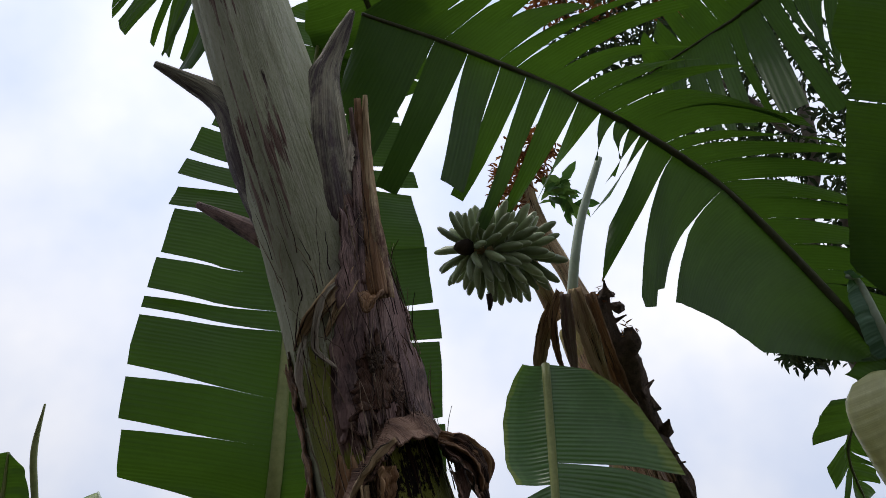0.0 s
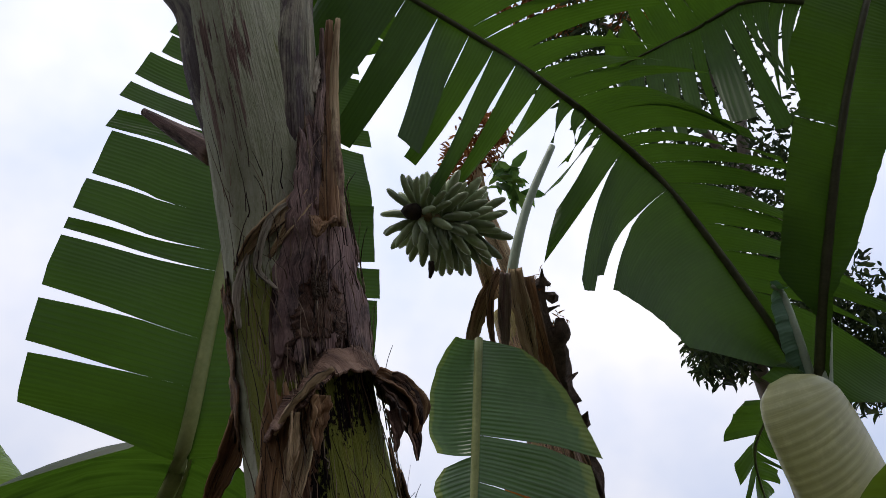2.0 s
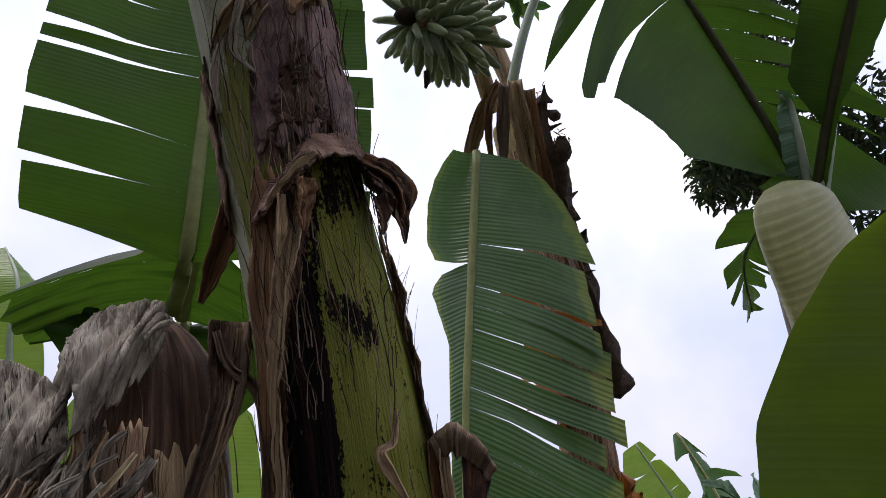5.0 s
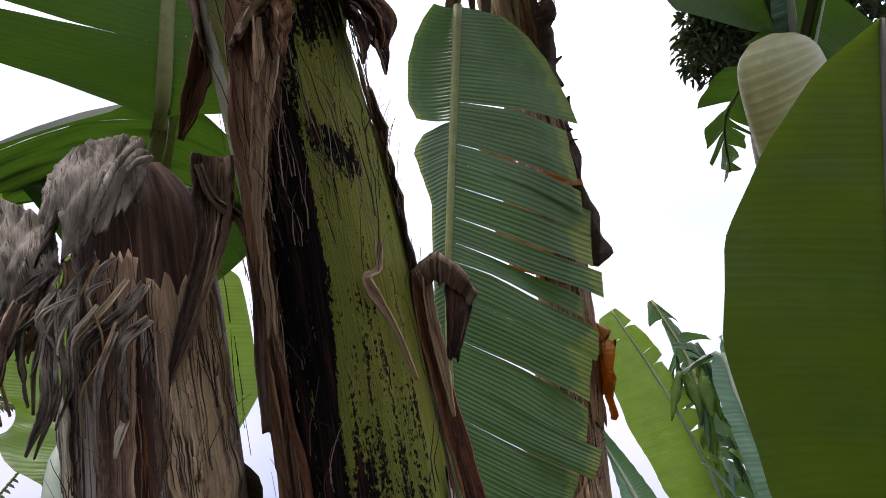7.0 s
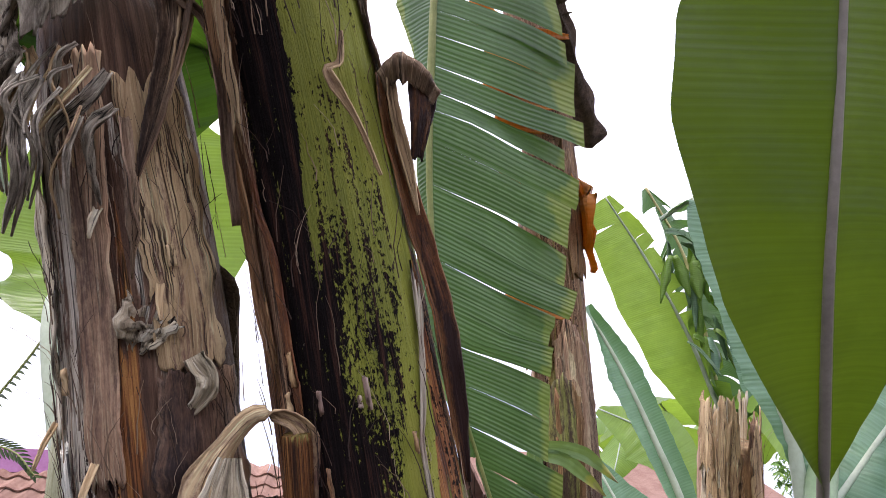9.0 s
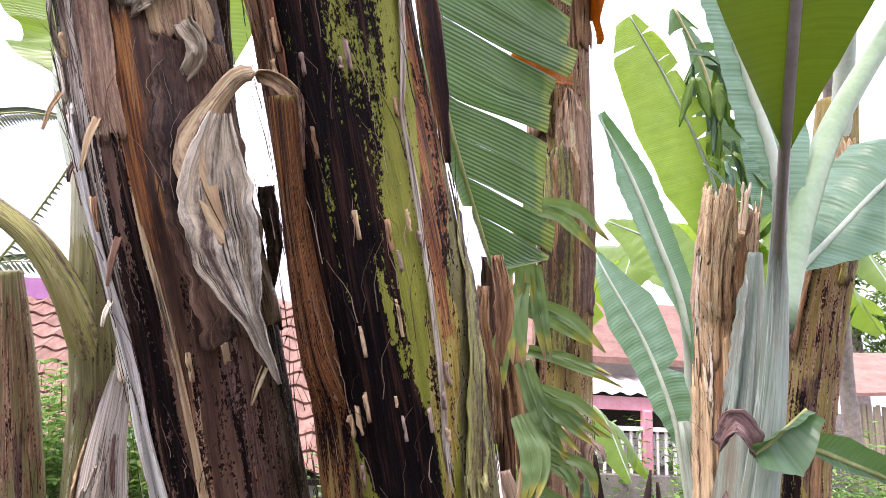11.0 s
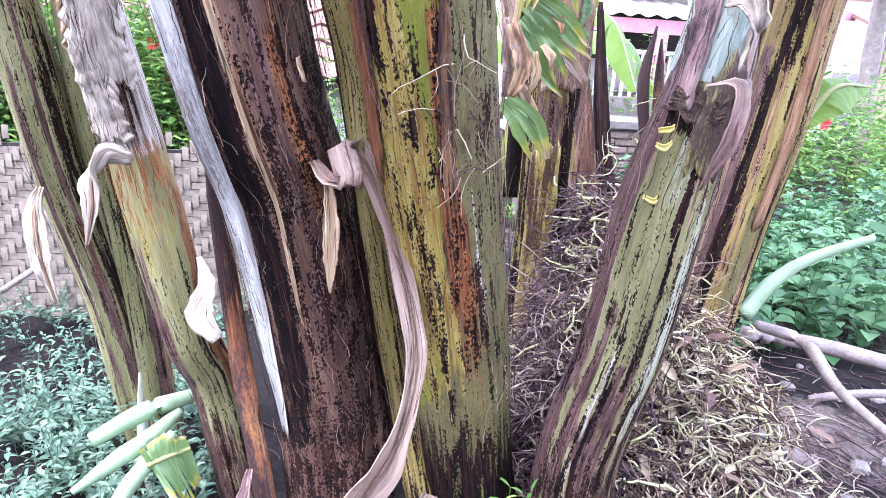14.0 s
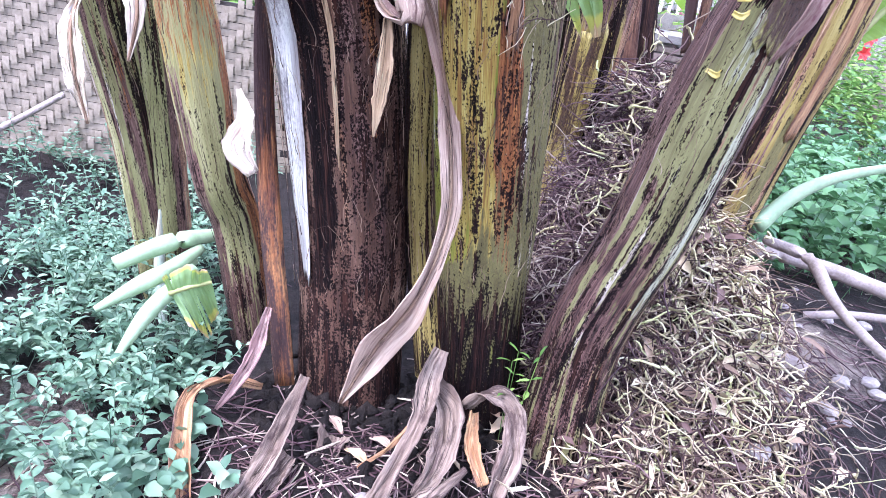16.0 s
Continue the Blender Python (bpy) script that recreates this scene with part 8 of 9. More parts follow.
weeds("flower_bush", "bright green garden bush with red flowers behind the trunks", "bush", M_BUSH, [(rnd.uniform(-3.2, -0.6), rnd.uniform(4.6, 5.4)) for _ in range(520)], (1.3, 2.05), (14, 20), (0.055, 0.10), 0.5, 8, 0.12)
weeds("flower_bush", "lower edge of the green garden bush", "bush", M_BUSH, [(rnd.uniform(-0.6, 0.3), rnd.uniform(4.6, 5.4)) for _ in range(110)], (0.5, 1.5), (8, 14), (0.05, 0.09), 0.45, 18, 0.25)
weeds("hedge_bush", "tall leafy green bushes before the bamboo fence", "bush", M_BUSH, [(rnd.uniform(3.0, 9.0), rnd.uniform(6.0, 9.0)) for _ in range(420)], (0.6, 1.7), (8, 14), (0.07, 0.14), 0.4, 9, 0.3)
weeds("climbing_seedling", "tiny pale seedling growing at the trunk base", "seedling", M_BUSH, [(0.70, 1.80), (0.72, 1.78), (0.69, 1.77)], (0.24, 0.34), (2, 3), (0.03, 0.06), 0.25, 10, 0.2)
weeds("yard_grass", "patchy green undergrowth across the yard", "grass", M_BUSH, [(rnd.uniform(1.5, 9.0), rnd.uniform(4.5, 10.0)) for _ in range(700)], (0.1, 0.4), (3, 6), (0.06, 0.14), 0.22, 11, 0.5)
for k, (x, y, z) in enumerate(((-1.032, 4.754, 1.134), (-0.835, 4.816, 1.130), (-0.775, 4.793, 0.915), (-1.083, 4.995, 1.144), (2.717, 3.758, 1.024), (2.800, 3.872, 0.942), (-1.031, 5.039, 0.915))):
    fl = thing("red_flower", "small red blossom on the garden bush", "flower", "red blossoms")
    V, Fc = [], []
    for i in range(6):
        a = i * 1.047
        leaf_tri(V, Fc, np.array([x, y, z]), np.array([math.cos(a), -0.5, math.sin(a)]), np.array([0, -1.0, 0.2]), 0.045, 0.03)
    link("petals", V, Fc, M_FLOWER, fl)

# stripped stalks of a cut sucker among the weeds
sucker = thing("cut_sucker", "pale fallen sucker stalks with a crumpled green blade", "banana sucker")
for k, (pts, r) in enumerate((([(-0.210, 2.256, 0.150), (-0.323, 2.143, 0.157), (-0.448, 2.053, 0.114)], (0.020, 0.028, 0.022)), ([(-0.251, 2.153, 0.106), (-0.349, 2.045, 0.082), (-0.471, 1.965, 0.013)], (0.016, 0.026, 0.010)), ([(-0.239, 2.105, 0.103), (-0.326, 1.971, 0.025), (-0.389, 1.843, -0.080)], (0.018, 0.024, 0.007)), ([(-0.243, 2.185, 0.130), (-0.293, 2.094, 0.111), (-0.355, 2.049, 0.088)], (0.016, 0.022, 0.012)))):
    tube("stalk", [(*p, q) for p, q in zip(pts, r)], M_STALKGREEN, sucker, "", 9, 14, 0.08)
leaf("blade", [(-0.283, 2.006, 0.067), (-0.238, 2.010, 0.089), (-0.173, 2.030, 0.106)], sucker, "", L_TORN, (0.2, 0, 1), (0.10, 0.16), prof=((0, 0.6), (0.5, 1), (1, 0.6)), cut=(cuts(3, seed=31), cuts(4, seed=32)), seed=31, rib_r=(0.008, 0.006), loose=0.04, pleat=0.008)
tube("spear", [(-0.400, 2.348, -0.285) + (0.014,), (-0.429, 2.402, -0.070) + (0.02,), (-0.440, 2.442, 0.123) + (0.004,)], M_PALE, sucker, "", 8, 14, 0.1)

V, Fc = [], []
for _ in range(420):
    x, y, r = rnd.uniform(0.0, 1.0), rnd.gauss(1.86, 0.14), rnd.uniform(0.008, 0.03)
    c, b = np.array((x, y, ground_height(x, y) + r * 0.3)), len(V)
    for d in ((1, 0, 0), (-1, 0, 0), (0, 1, 0), (0, -1, 0), (0, 0, 1), (0, 0, -1)):
        V.append(c + np.array(d) * r * rnd.uniform(0.6, 1.2) + np.array((rnd.gauss(0, 0.2), rnd.gauss(0, 0.2), 0)) * r)
    for t3 in ((0, 2, 4), (2, 1, 4), (1, 3, 4), (3, 0, 4), (2, 0, 5), (1, 2, 5), (3, 1, 5), (0, 3, 5)):
        Fc.append(tuple(b + q for q in t3))
tagged(link("soil_clods", V, Fc, M_SOIL), "crumbs and clods of dark soil round the trunk feet", "soil", kind="stuff")

# sticks, stones, litter
def stick(label, pts, name="stick"):
    top = thing(name, label, "stick")
    tube("branch", pts, M_WOOD, top, "", 9, 22, 0.2, 0.1, len(label))


stick("grey weathered branch lying on the soil", [(1.832, 2.723, 0.177) + (0.03,), (2.081, 2.632, 0.175) + (0.03,), (2.328, 2.478, 0.159) + (0.032,)])
stick("crooked pale root lying across the soil", [(1.807, 2.602, 0.266) + (0.02,), (1.887, 2.427, 0.276) + (0.024,), (1.878, 2.231, 0.218) + (0.02,), (1.893, 2.042, 0.180) + (0.016,), (1.905, 1.868, 0.172) + (0.014,)])
stick("grey stick half buried in roots", [(1.530, 2.098, 0.079) + (0.03,), (1.614, 2.026, 0.071) + (0.032,), (1.673, 1.965, 0.077) + (0.028,)])
stick("dark branch on the ground by the weeds", [(1.957, 2.418, 0.048) + (0.014,), (2.111, 2.365, 0.098) + (0.016,), (2.300, 2.301, 0.134) + (0.016,)])
stick("bamboo pole leaning on the woven panel", [(-1.743, 3.621, -0.235) + (0.016,), (-1.433, 3.683, -0.024) + (0.016,), (-1.279, 3.718, 0.088) + (0.015,)], "pole")


def stone(p, r, seed, label):
    me = bpy.data.meshes.new("stone")
    bm = bmesh.new()
    bmesh.ops.create_icosphere(bm, subdivisions=2, radius=r)
    for v in bm.verts:
        v.co *= 1 + 0.35 * wob(v.co.x / r + seed, v.co.y / r, v.co.z / r)
        v.co.z *= 0.6
    bm.to_mesh(me)
    bm.free()
    me.materials.append(M_STONE)
    ob = new("stone", me)
    ob.location = (p[0], p[1], ground_height(p[0], p[1]) + r * 0.25)
    tagged(ob, label, "stone")


for i in range(34):
    x, y = rnd.uniform(1.3, 2.6), rnd.uniform(1.7, 3.0)
    stone((x, y), rnd.uniform(0.012, 0.04), i, "small grey-brown stone lying on the soil")
for i in range(16):
    x, y = rnd.uniform(-0.9, 1.4), rnd.uniform(1.35, 1.7)
    stone((x, y), rnd.uniform(0.008, 0.022), i + 50, "small pale stone on dark soil")
for i in range(14):
    x, y = rnd.uniform(-1.2, 1.6), rnd.uniform(1.35, 1.8)
    z = ground_height(x, y) + 0.012
    a = rnd.uniform(0, 3.1)
    dry("fallen_leaf", "small curled fallen dry leaf on soil", [(x, y, z), (x + 0.04 * math.cos(a), y + 0.04 * math.sin(a), z + 0.012), (x + 0.08 * math.cos(a), y + 0.08 * math.sin(a), z)], (0.01, 0.035, 0.008), (-math.sin(a), math.cos(a), 0.1), rnd.choice([M_TAN, M_GREY, M_PAPER, M_PINKDRY]), 700 + i, 0.2, 0.3, 10)

# ---- dead pollard tree with rusty leaves behind the fruit ----
snag = thing("pollard_tree", "rotting dark tree stump with a tuft of rusty leaves", "tree stump")
tube("trunk", [(1.420, 3.420, 4.062) + (0.10,), (0.931, 2.605, 4.360) + (0.075,), (0.774, 2.348, 4.470) + (0.09,), (0.681, 2.162, 4.533) + (0.075,), (0.653, 2.001, 4.644) + (0.035,)], M_BARK, snag, "", 16, 40, 0.6, 0.5, 9)
for k in range(16):
    q_ = random.Random(300 + k)
    o = vec((0.653, 2.001, 4.644)) + (vec((1.150, 2.970, 4.220)) - vec((0.653, 2.001, 4.644))) * (k / 16.0) ** 1.3 + np.array((q_.uniform(-0.05, 0.05), q_.uniform(-0.07, 0.02), q_.uniform(-0.05, 0.05)))
    d_ = np.array((q_.uniform(-0.06, 0.08), -q_.uniform(0.01, 0.06), q_.uniform(-0.01, 0.08)))
    tube("bark_knot", [(*o, q_.uniform(0.03, 0.05)), (*(o + d_ * 0.6), q_.uniform(0.012, 0.024)), (*(o + d_ * 1.3), 0.003)], M_BARK, snag, "", 9, 10, 0.7, 0.6, 310 + k)
tube("knob", [(0.733, 2.247, 4.476) + (0.06,), (0.783, 2.144, 4.490) + (0.05,), (0.772, 2.085, 4.531) + (0.018,)], M_BARK, snag, "", 12, 16, 0.6, 0.4, 10)
tube("bough", [(0.777, 2.389, 4.624) + (0.05,), (0.537, 2.144, 5.026) + (0.045,), (0.372, 1.968, 5.262) + (0.05,), (0.326, 1.855, 5.460) + (0.04,)], M_TAN, snag, "", 12, 24, 0.3, 0.2, 11)


def crown(name, label, mat, parent, centres, n, l=(0.05, 0.09), ratio=0.4, seed=0, droop=0.3):
    """Many small leaves spread unevenly in several overlapping clouds."""
    rnd = random.Random(seed)
    V, Fc = [], []
    for _ in range(n):
        c, r = rnd.choice(centres)
        d = unit(np.array([rnd.gauss(0, 1), rnd.gauss(0, 1), rnd.gauss(0, 1)]))
        p = vec(c) + d * r * rnd.random() ** 0.45
        if wob(p[0] * 1.6 / r, p[1] * 1.6 / r, p[2] * 1.6 / r + seed) < -0.12:
            continue
        ll = rnd.uniform(*l)
        leaf_tri(V, Fc, p, np.array([rnd.gauss(0, 1), rnd.gauss(0, 1), rnd.gauss(-droop, 0.6)]), np.array([rnd.gauss(0, 0.5), rnd.gauss(0, 0.5), 1.0]), ll, ll * ratio)
    return link(name, V, Fc, mat, parent, label)


crown("leaf_tuft", "tuft of rusty orange leaves", M_RED, snag, [((0.307, 1.778, 5.513), 0.17), ((0.365, 1.706, 5.566), 0.13), ((0.247, 1.857, 5.394), 0.14)], 1500, (0.03, 0.06), 0.3, 3)
for spot, sd in (((0.655, 1.990, 4.652), 4), ((0.767, 2.085, 4.531), 5)):
    crown("sprig", "", M_RED, snag, [(spot, 0.05)], 30, (0.02, 0.05), 0.15, sd)
crown("green_leaves", "", M_BUSH, snag, [((0.504, 1.880, 5.330), 0.1), ((0.532, 1.830, 5.367), 0.08)], 60, (0.08, 0.14), 0.4, 5)

# ---- shade tree behind, upper right ----
tree = thing("shade_tree", "tall fine-leaved tree with dark crown behind the bananas", "tree")
tube("trunk", [(6.3, 8.0, -0.1, 0.11), (5.8, 7.6, 2.5, 0.09), (3.603, 4.272, 7.366) + (0.08,), (3.473, 3.149, 8.507) + (0.07,), (3.366, 2.611, 9.121) + (0.06,)], M_WOOD, tree, "", 14, 40, 0.15)
for k, pts in enumerate(([(3.473, 3.149, 8.507), (2.860, 2.722, 8.894), (1.994, 2.332, 9.243)], [(3.429, 2.708, 9.057), (2.771, 2.241, 9.591), (1.445, 2.080, 9.755)], [(3.577, 3.834, 7.792), (3.828, 3.283, 8.189), (4.142, 2.766, 8.810)], [(3.603, 4.272, 7.366), (3.393, 4.454, 7.228), (3.172, 4.411, 7.246)])):
    tube("limb", [(*p, 0.06 - 0.02 * i) for i, p in enumerate(pts)], M_WOOD, tree, "", 8, 18, 0.15)
crown("crown", "", M_TREE, tree, [((1.436, 2.252, 9.512), 0.7), ((2.120, 2.476, 9.148), 0.8), ((2.865, 2.818, 8.828), 0.9), ((3.535, 3.243, 8.445), 0.9), ((3.889, 2.461, 9.253), 1.0), ((3.960, 3.694, 7.910), 0.7), ((2.831, 1.994, 10.010), 1.0), ((3.656, 4.206, 7.293), 0.45), ((3.235, 4.276, 7.100), 0.35), ((2.938, 3.857, 6.794), 0.3), ((3.482, 3.782, 6.975), 0.4), ((4.115, 3.560, 7.005), 0.55), ((4.277, 3.853, 6.611), 0.4)], 15000, (0.07, 0.15), 0.32, 21)
crown("young_leaves", "orange young leaves", M_RED, tree, [((1.210, 1.974, 9.450), 0.35), ((0.736, 1.954, 9.439), 0.22), ((2.032, 1.895, 9.549), 0.25)], 900, (0.06, 0.12), 0.35, 22)
far_tree = thing("far_tree", "hazy round-crowned tree beyond the fence", "tree")
tube("trunk", [(13.5, 17.0, 0.0, 0.2), (13.4, 17.0, 3.0, 0.15), (13.3, 17, 5.0, 0.08)], M_WOOD, far_tree, "", 10, 14)
crown("crown", "", M_BUSH, far_tree, [((13.4, 17, 4.6), 1.4), ((12.6, 17, 3.8), 1.0), ((14.4, 17, 3.8), 1.2), ((13.4, 17.3, 5.8), 1.0)], 5000, (0.15, 0.3), 0.35, 23)

# ---- palm frond beyond the left trunks ----
palm = thing("palm_frond", "feathery palm frond hanging beyond the trunks", "palm")
for pts in ([(-2.741, 5.733, 2.195), (-2.349, 5.544, 2.690), (-2.116, 5.421, 3.020), (-2.020, 5.362, 3.184)], [(-2.956, 5.912, 2.382), (-2.525, 5.836, 2.476), (-2.217, 5.812, 2.440), (-2.034, 5.839, 2.276)], [(-2.812, 5.373, 3.451), (-2.437, 5.314, 3.508), (-2.164, 5.286, 3.497)]):
    c = spline([(*p, 0) for p in pts], 26)[:, :3]
    V, Fc = [], []
    for i in range(2, 26):
        for sgn in (-1, 1):
            leaf_tri(V, Fc, c[i], tangents(c)[i] * 0.7 + np.array([0.1, 0.2 * sgn, -0.75 if sgn < 0 else 0.35]), np.array([0, -1.0, 0.3]), 0.22 * (1.1 - i / 30), 0.022)
    tagged(link("leaflet_mass", V, Fc, M_TREE, palm), kind="stuff")
    tube("rachis", [(*p, 0.008) for p in pts], M_RIB, palm, "", 6, 16)

tube("trunk", [(-3.6, 4.9, -0.4, 0.10)] + [(-2.800, 5.841, 2.205) + (0.07,)], M_WOOD, palm, "", 10, 16, 0.1)

# ---- banana plants further off ----
def far_plant(x, y, h, seed, label, mat, n=7, size=1.0):
    rnd = random.Random(seed)
    top = thing("banana_plant", label, "banana plant", "further banana plants")
    g = ground_height(x, y)
    tube("pseudostem", [(x, y, g - 0.05, 0.11), (x + 0.05, y, g + h * 0.5, 0.09), (x + 0.08, y, g + h, 0.06)], M_OLIVE, top, "", 12, 24, 0.1, 0.05, seed)
    for i in range(n):
        a = 6.283 * i / n + rnd.uniform(-0.3, 0.3)
        o, l = np.array([math.cos(a), math.sin(a), 0.0]), rnd.uniform(1.3, 1.8) * size
        s = np.array([x + 0.08, y, g + h - 0.05])
        rise = rnd.uniform(0.35, 0.85)
        pts = [s, s + o * 0.18 * l + np.array([0, 0, 0.35 * l]), s + o * 0.45 * l + np.array([0, 0, 0.35 * l + rise * 0.35 * l]), s + o * 0.75 * l + np.array([0, 0, 0.3 * l + rise * 0.35 * l]), s + o * 0.98 * l + np.array([0, 0, rise * 0.25 * l])]
        leaf("leaf", [tuple(p) for p in pts], top, "", mat, np.cross(o, (0, 0, 1.0)), (0.24 * size, 0.24 * size), prof=((0, 0.02), (0.2, 0.05), (0.32, 0.8), (0.6, 1), (0.85, 0.7), (1, 0.05)),
             cut=(cuts(rnd.randint(2, 9), start=0.3, seed=seed * 9 + i), cuts(rnd.randint(2, 9), start=0.3, seed=seed * 9 + i + 50)), seed=seed + i, sag=(0.1, 0.1), loose=0.07, rib_mat=M_RIBPALE, rib_r=(0.014, 0.004), res=6)
    return top


far_h = far_plant(2.75, 5.1, 2.35, 41, "bright lime-green banana plant with wind-torn leaves further back", L_LIME, 7, 0.95)
leaf("leaf", [(2.616, 4.4, 2.661), (2.396, 4.3, 3.177), (2.103, 4.2, 3.672), (1.805, 4.1, 4.069)], far_h, "broad yellow-green leaf with one whole half blade", L_LIME, (-1, 0.1, -0.5), (0.36, 0.16), seed=43, rib_mat=M_RIBPALE, prof=((0, 0.5), (0.25, 0.95), (0.55, 1.0), (0.85, 0.75), (1, 0.25)), cut=(((0.88, 0.7, 0.02),), cuts(9, seed=44, gap=(0.01, 0.05))), rib_r=(0.018, 0.006), loose=0.06)
leaf("leaf", [(2.647, 4.45, 2.669), (2.548, 4.35, 3.201), (2.433, 4.3, 3.784), (2.160, 4.2, 4.235)], far_h, "", L_MID, (1, 0.2, -0.5), (0.34, 0.14), seed=45, rib_mat=M_RIBYEL, cut=(cuts(11, seed=46, gap=(0.01, 0.05)), cuts(9, seed=47, gap=(0.01, 0.06))), loose=0.16, rib_r=(0.02, 0.008), sag=(0.15, 0.1))
leaf("leaf", [(2.70, 4.05, 2.60), (2.66, 4.0, 3.15), (2.60, 4.0, 3.62), (2.50, 4.0, 3.90)], far_h, "", L_BLUE, (1, 0.2, 0.2), (0.20, 0.20), seed=48, rib_mat=M_RIBPALE, cut=(((0.7, 0.6, 0.03),), ((0.5, 0.7, 0.03),)), rib_r=(0.014, 0.005))
rnd = random.Random(91)
for k in range(30):
    o = vec((2.383, 4.131, 3.530)) + np.array((rnd.uniform(-0.22, 0.30), rnd.uniform(-0.1, 0.1), rnd.uniform(-0.5, 0.42)))
    e = np.array((rnd.uniform(-0.12, 0.25), rnd.uniform(-0.1, 0.1), -rnd.uniform(0.08, 0.35)))
    w = rnd.uniform(0.04, 0.11)
    ribbon("leaf_shred", [o, o + e * 0.4 + np.array((0, 0, 0.03)), o + e], (w * 0.4, w, 0.01), (rnd.uniform(-1, 1), 0.3, rnd.uniform(0.2, 1)), rnd.choice((L_LIME, L_LIME, L_BLUE, L_TORN, L_MID)), far_h, seed=900 + k, n=10, cols=5, crumple=0.12, thick=0.002)
far_plant(1.7, 7.2, 1.0, 51, "green banana plant in the yard beyond", L_LIME, 6, 0.9)
far_plant(-1.6, 6.2, 0.9, 53, "low green banana plant behind the bush", L_LIME, 5, 0.7)

# ---- yard: fences, houses ----
def slab(name, lo, hi, mat, parent, label=""):
    (x0, y0, z0), (x1, y1, z1) = lo, hi
    V = [(x0, y0, z0), (x1, y0, z0), (x1, y1, z0), (x0, y1, z0), (x0, y0, z1), (x1, y0, z1), (x1, y1, z1), (x0, y1, z1)]
    return link(name, V, [(3, 2, 1, 0), (4, 5, 6, 7), (0, 1, 5, 4), (1, 2, 6, 5), (2, 3, 7, 6), (3, 0, 4, 7)], mat, parent, label, smooth=False)


def shared(name, me, parent, m):
    ob = new(name, me)
    ob.parent = parent
    ob.matrix_local = m
    return ob


def block_mesh(name, sx, sy, sz, mat, bow=0.0):
    """A block with chamfered edges, centred on its base."""
    me = bpy.data.meshes.new(name)
    bm = bmesh.new()
    bmesh.ops.create_cube(bm, size=1.0)
    for v in bm.verts:
        v.co = Vector((v.co.x * sx, v.co.y * sy, (v.co.z + 0.5) * sz))
    bmesh.ops.bevel(bm, geom=bm.edges[:], offset=min(sx, sy, sz) * 0.15, segments=1, affect="EDGES")
    if bow:
        for v in bm.verts:
            v.co.y += bow * (1 - (2 * v.co.z / sz - 1) ** 2)
    bm.to_mesh(me)
    bm.free()
    me.materials.append(mat)
    return me


# woven bamboo panel: strips that pass over and under
panel = thing("woven_bamboo_panel", "grey-brown woven bamboo screen standing behind the weeds", "bamboo screen")
strip_h, strip_v = block_mesh("strip", 0.30, 0.004, 0.035, M_MAT, 0.0), block_mesh("strip", 0.035, 0.004, 0.15, M_MAT, 0.0)
# dark sheet added behind the weave so its gaps read as shade
slab("weave_gap_shade", (-3.6, 3.98, -0.5), (-0.35, 4.0, 0.62), M_BOARDS_SHADE, panel)
cnt = 0
for r in range(28):
    for c in range(11):
        cnt += 1
        shared("strip", strip_h, panel, pose(-3.4 + 0.3 * c + 0.07 * (r % 4), 3.972 + 0.003 * ((r + c) % 2), -0.46 + 0.038 * r, 0, 0, 0))
V, Fc = [], []
for c in range(80):
    for r in range(8):
        x, z, b = -3.58 + 0.04 * c, -0.48 + 0.145 * r + 0.036 * (c % 4), len(V)
        V.extend([(x - 0.016, 3.966, z), (x + 0.016, 3.966, z), (x + 0.016, 3.962, z + 0.035), (x - 0.016, 3.962, z + 0.035), (x + 0.016, 3.966, z + 0.07), (x - 0.016, 3.966, z + 0.07)])
        Fc.extend([(b, b + 1, b + 2, b + 3), (b + 3, b + 2, b + 4, b + 5)])
tagged(link("upright_weave", V, Fc, M_MAT, panel), kind="stuff")

# tiled roof of the low house behind the left trunks
roof_house = thing("low_house", "low house with an old clay-tiled roof", "house")
slab("wall", (-5.2, 6.6, -0.4), (1.0, 9.6, 1.0), M_WHITE, roof_house)
ang = math.atan2(1.75, 2.9)
deck = slab("roof_deck", (-5.4, 0, -0.06), (1.15, 3.45, 0.0), M_BOARDS_SHADE, roof_house)
deck.matrix_local = pose(0, 6.3, 0.86, math.degrees(ang), 0, 0)
V, Fc = [], []
for i in range(2):
    for j in range(7):
        x = -0.12 + 0.24 * j / 6
        V.append((x, 0.30 * i, 0.03 + 0.022 * math.cos(j / 6 * 6.28) + (0.03 if i == 0 else 0)))
for i in range(2):
    for j in range(7):
        V.append((V[i * 7 + j][0], V[i * 7 + j][1], V[i * 7 + j][2] - 0.018))
for j in range(6):
    Fc.extend([(j, j + 1, 8 + j, 7 + j), (14 + j + 1, 14 + j, 21 + j, 22 + j), (j + 1, j, 14 + j, 15 + j)])
tile = bpy.data.meshes.new("roof_tile")
tile.from_pydata(V, [], Fc)
tile.materials.append(M_CLAY)
rnd = random.Random(99)
for r in range(13):
    for c in range(26):
        shared("roof_tile", tile, roof_house, pose(0, 6.3, 0.88, math.degrees(ang)) @ pose(-5.2 + 0.245 * c, 0.27 * r, 0.002 * rnd.random(), rnd.uniform(-1, 1), 0, rnd.uniform(-1.5, 1.5)))
slab("fascia", (-6.5, 8.95, 2.52), (-2.2, 9.05, 2.78), M_PURPLE, roof_house, "purple painted gutter board")

# house with terrace, seen past the cut trunk
house = thing("village_house", "white village house with tiled roof, awning and pink railing", "house")
slab("wall", (2.6, 9.6, -0.2), (6.4, 13.0, 2.25), M_WHITE, house)
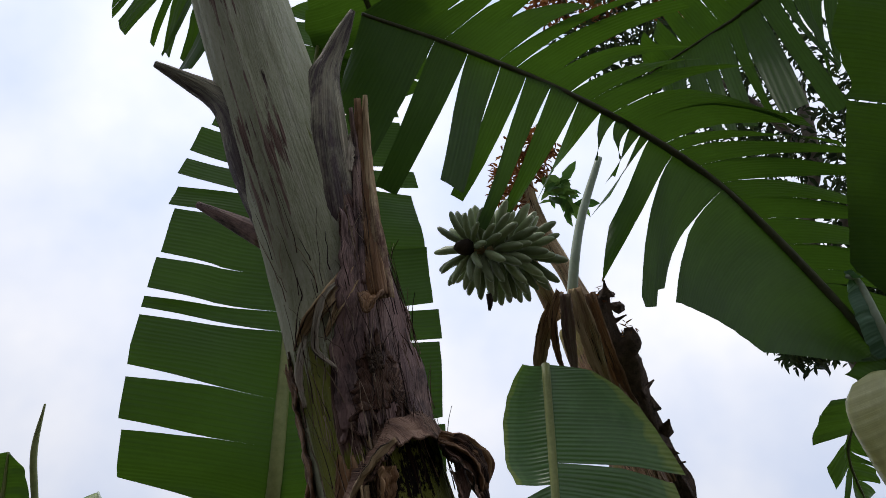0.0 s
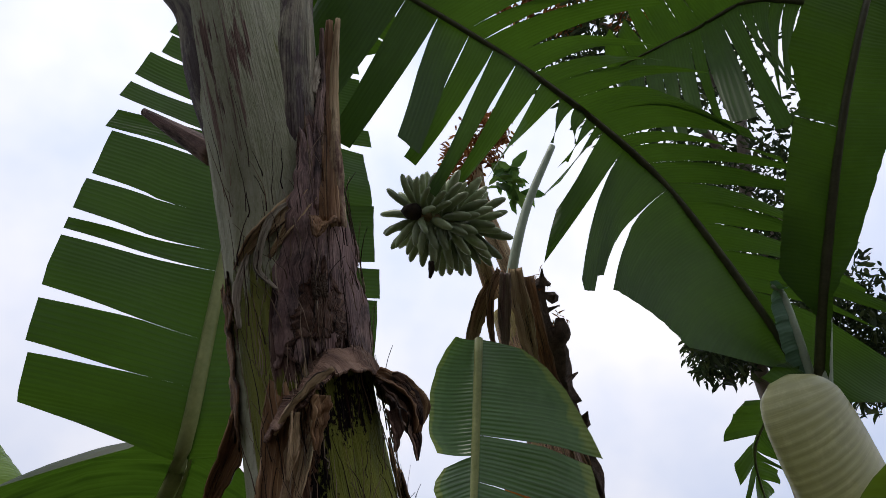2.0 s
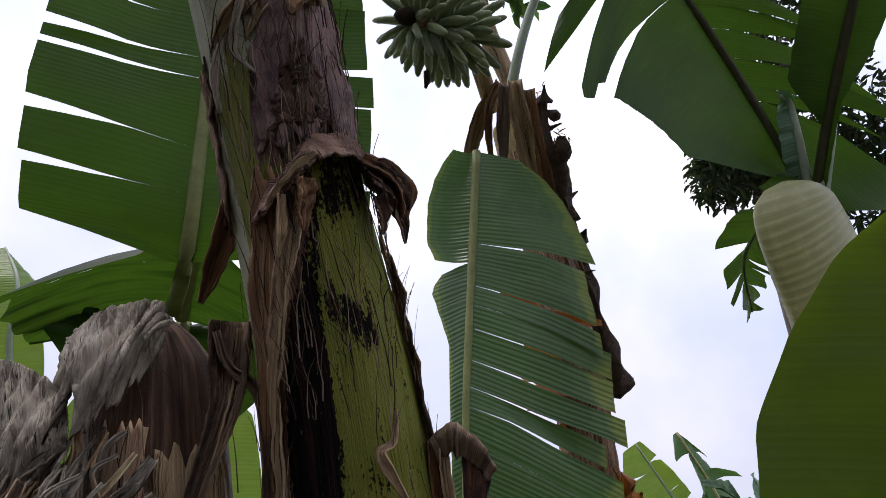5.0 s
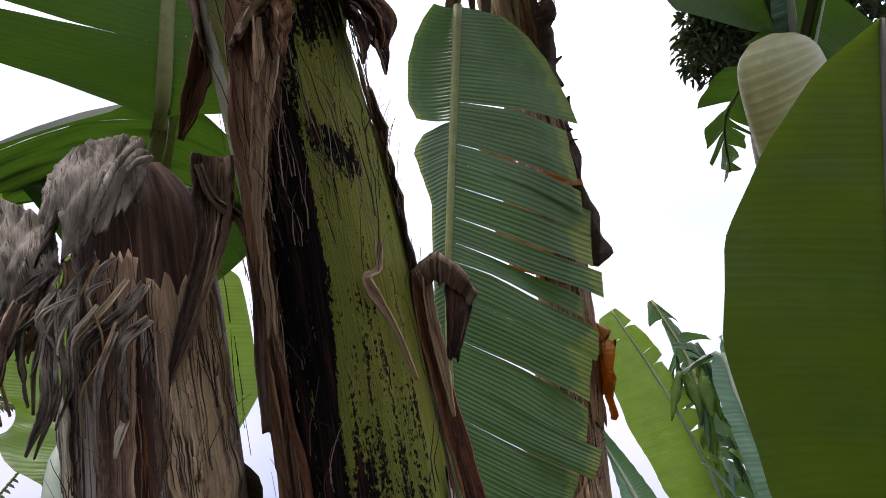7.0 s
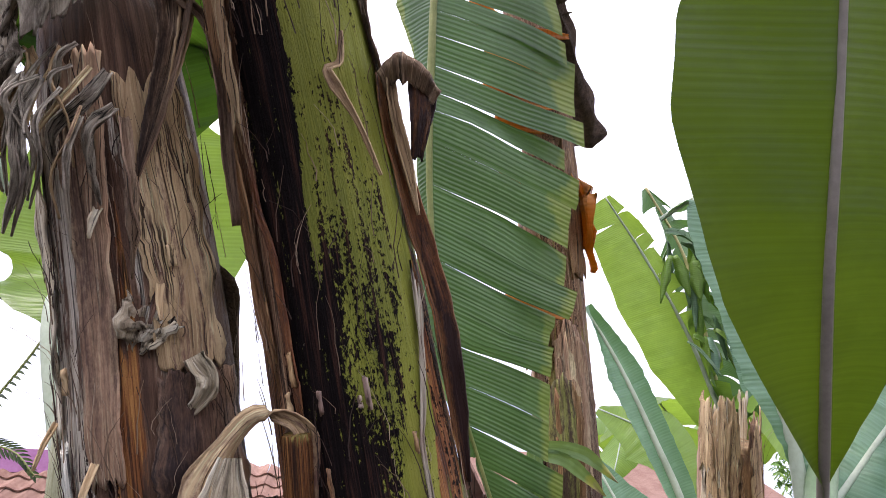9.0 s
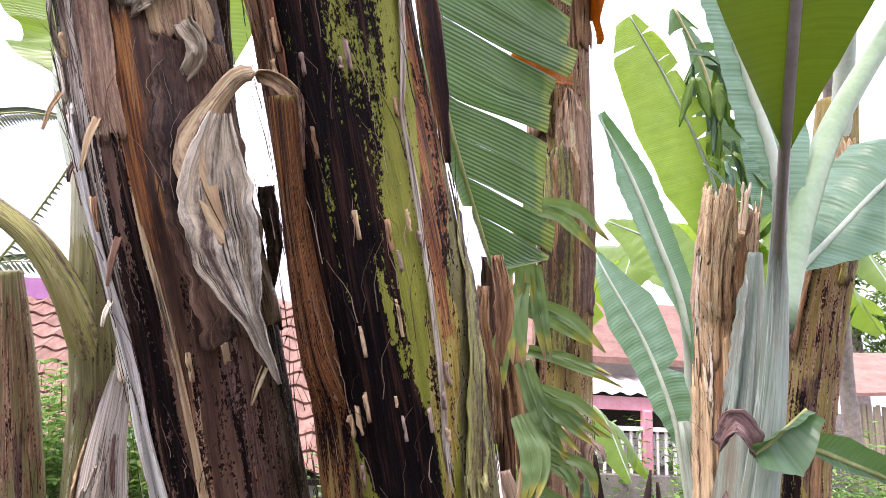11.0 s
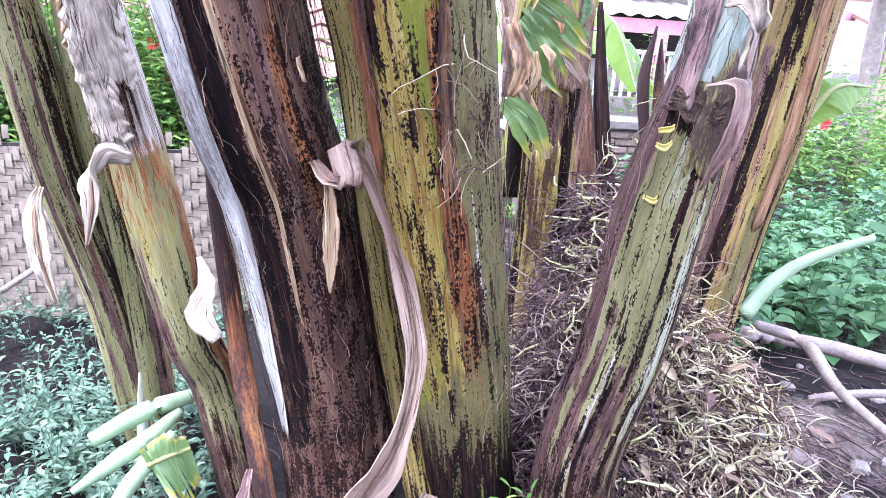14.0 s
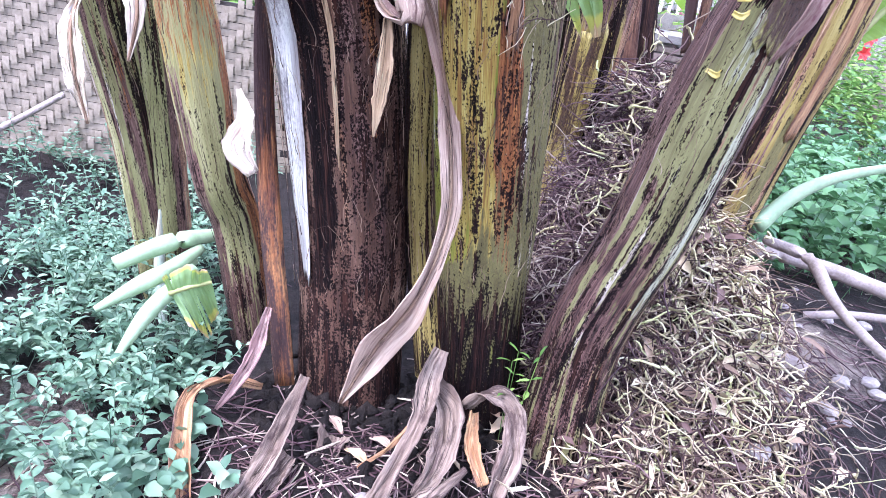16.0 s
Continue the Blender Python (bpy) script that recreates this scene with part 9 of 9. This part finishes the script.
V = [(2.2, 9.1, 2.2), (6.8, 9.1, 2.2), (6.8, 11.4, 3.3), (2.2, 11.4, 3.3), (2.2, 13.6, 2.2), (6.8, 13.6, 2.2)]
link("roof", V + [(x, y, z - 0.08) for x, y, z in V], [(0, 1, 2, 3), (3, 2, 5, 4), (6, 9, 8, 7), (9, 10, 11, 8), (0, 6, 7, 1), (4, 5, 11, 10), (0, 3, 9, 6), (3, 4, 10, 9), (1, 7, 8, 2), (2, 8, 11, 5)], M_CLAY, house, smooth=False)
V, Fc = [], []
for i in range(60):
    x = 2.2 + 2.7 * i / 59
    V.extend([(x, 8.3, 1.72 + 0.02 * math.sin(i * 1.3)), (x, 9.5, 1.98 + 0.02 * math.sin(i * 1.3)), (x, 9.5, 1.97 + 0.02 * math.sin(i * 1.3)), (x, 8.3, 1.71 + 0.02 * math.sin(i * 1.3))])
for i in range(59):
    b = i * 4
    Fc.extend([(b, b + 4, b + 5, b + 1), (b + 3, b + 2, b + 6, b + 7), (b, b + 3, b + 7, b + 4)])
link("awning", V, Fc, M_WHITE, house, "corrugated pale awning")
# shade below the eaves and awning, laid on the wall as a dark strip
slab("awning_shade", (2.4, 9.55, 1.2), (5.2, 9.59, 1.95), M_BOARDS_SHADE, house)
slab("beam", (2.3, 8.34, 1.52), (4.9, 8.40, 1.68), M_PINKRAIL, house, "pink painted fascia")
slab("terrace", (2.3, 8.2, -0.2), (5.0, 9.6, 0.78), M_STONE, house)
rail = block_mesh("rail_bar", 0.035, 0.035, 0.5, M_WHITE)
for i in range(24):
    shared("rail_bar", rail, house, pose(2.4 + 0.11 * i, 8.35, 0.78))
slab("rail_top", (2.35, 8.31, 1.28), (5.0, 8.39, 1.33), M_WHITE, house)
post = block_mesh("post", 0.12, 0.12, 0.75, M_PINKRAIL)
for i in range(3):
    shared("post", post, house, pose(2.5 + 1.2 * i, 8.35, 0.78))

# old brick wall with steps in front of it
steps = thing("brick_steps", "old mossy brick retaining wall with a paved top", "brick wall")
brick = block_mesh("brick", 0.21, 0.10, 0.052, M_BRICK)
slab("mortar", (1.62, 5.85, -0.3), (3.3, 6.28, 0.66), M_STONE, steps)
for r in range(15):
    for c in range(8):
        shared("brick", brick, steps, pose(1.7 + 0.215 * c + 0.1 * (r % 2) + rnd.uniform(-0.005, 0.005), 5.845 + rnd.uniform(-0.01, 0.006), -0.29 + 0.062 * r, 0, 0, rnd.uniform(-1.5, 1.5)))
slab("coping", (1.58, 5.76, 0.662), (3.36, 6.32, 0.72), M_STONE, steps, "pale paved coping")

# white house and bamboo fence to the right
white_house = thing("white_house", "pale pink-white house with a dark doorway", "house")
slab("wall", (6.4, 12.2, -0.1), (8.05, 16, 2.9), M_WHITE, white_house)
slab("pillar", (8.05, 11.9, -0.1), (8.45, 12.3, 2.7), M_WHITE, white_house)
# shade of the doorway, a flat near-black sheet on the wall
slab("doorway", (7.0, 12.16, -0.1), (8.05, 12.195, 2.0), M_BOARDS_SHADE, white_house)
slab("lintel", (6.3, 12.1, 2.1), (8.8, 12.19, 2.25), M_PINKRAIL, white_house)
fence = thing("bamboo_fence", "upright bamboo slat fence under a rusty roof", "fence")
slat = block_mesh("slat", 0.07, 0.03, 1.75, M_BAMBOO)
for i in range(34):
    shared("slat", slat, fence, pose(8.85 + 0.105 * i, 11.5, 0.0 + rnd.uniform(-0.03, 0.03), 0, rnd.uniform(-1, 1), 0))
slab("cross_bar", (8.8, 11.52, 0.55), (12.6, 11.57, 0.6), M_BAMBOO, fence)
slab("cross_bar", (8.8, 11.52, 1.25), (12.6, 11.57, 1.3), M_BAMBOO, fence)
V = [(8.7, 11.2, 1.95), (13.0, 11.2, 2.2), (13.0, 14.0, 3.0), (8.7, 14.0, 2.8)]
link("roof", V + [(x, y, z - 0.06) for x, y, z in V], [(0, 1, 2, 3), (7, 6, 5, 4), (0, 4, 5, 1), (1, 5, 6, 2), (2, 6, 7, 3), (3, 7, 4, 0)], M_CLAY, fence, "rusty sheet roof", smooth=False)

# unseen plain wall added behind the camera; its height and grey tune the fill light
slab("fill_light_wall", (-7.0, -4.3, -0.4), (8.0, -4.1, 1.9), M_STONE, None)
tagged(bpy.data.objects["fill_light_wall"], "unseen plain grey wall added to set the fill light", "wall", kind="structure")
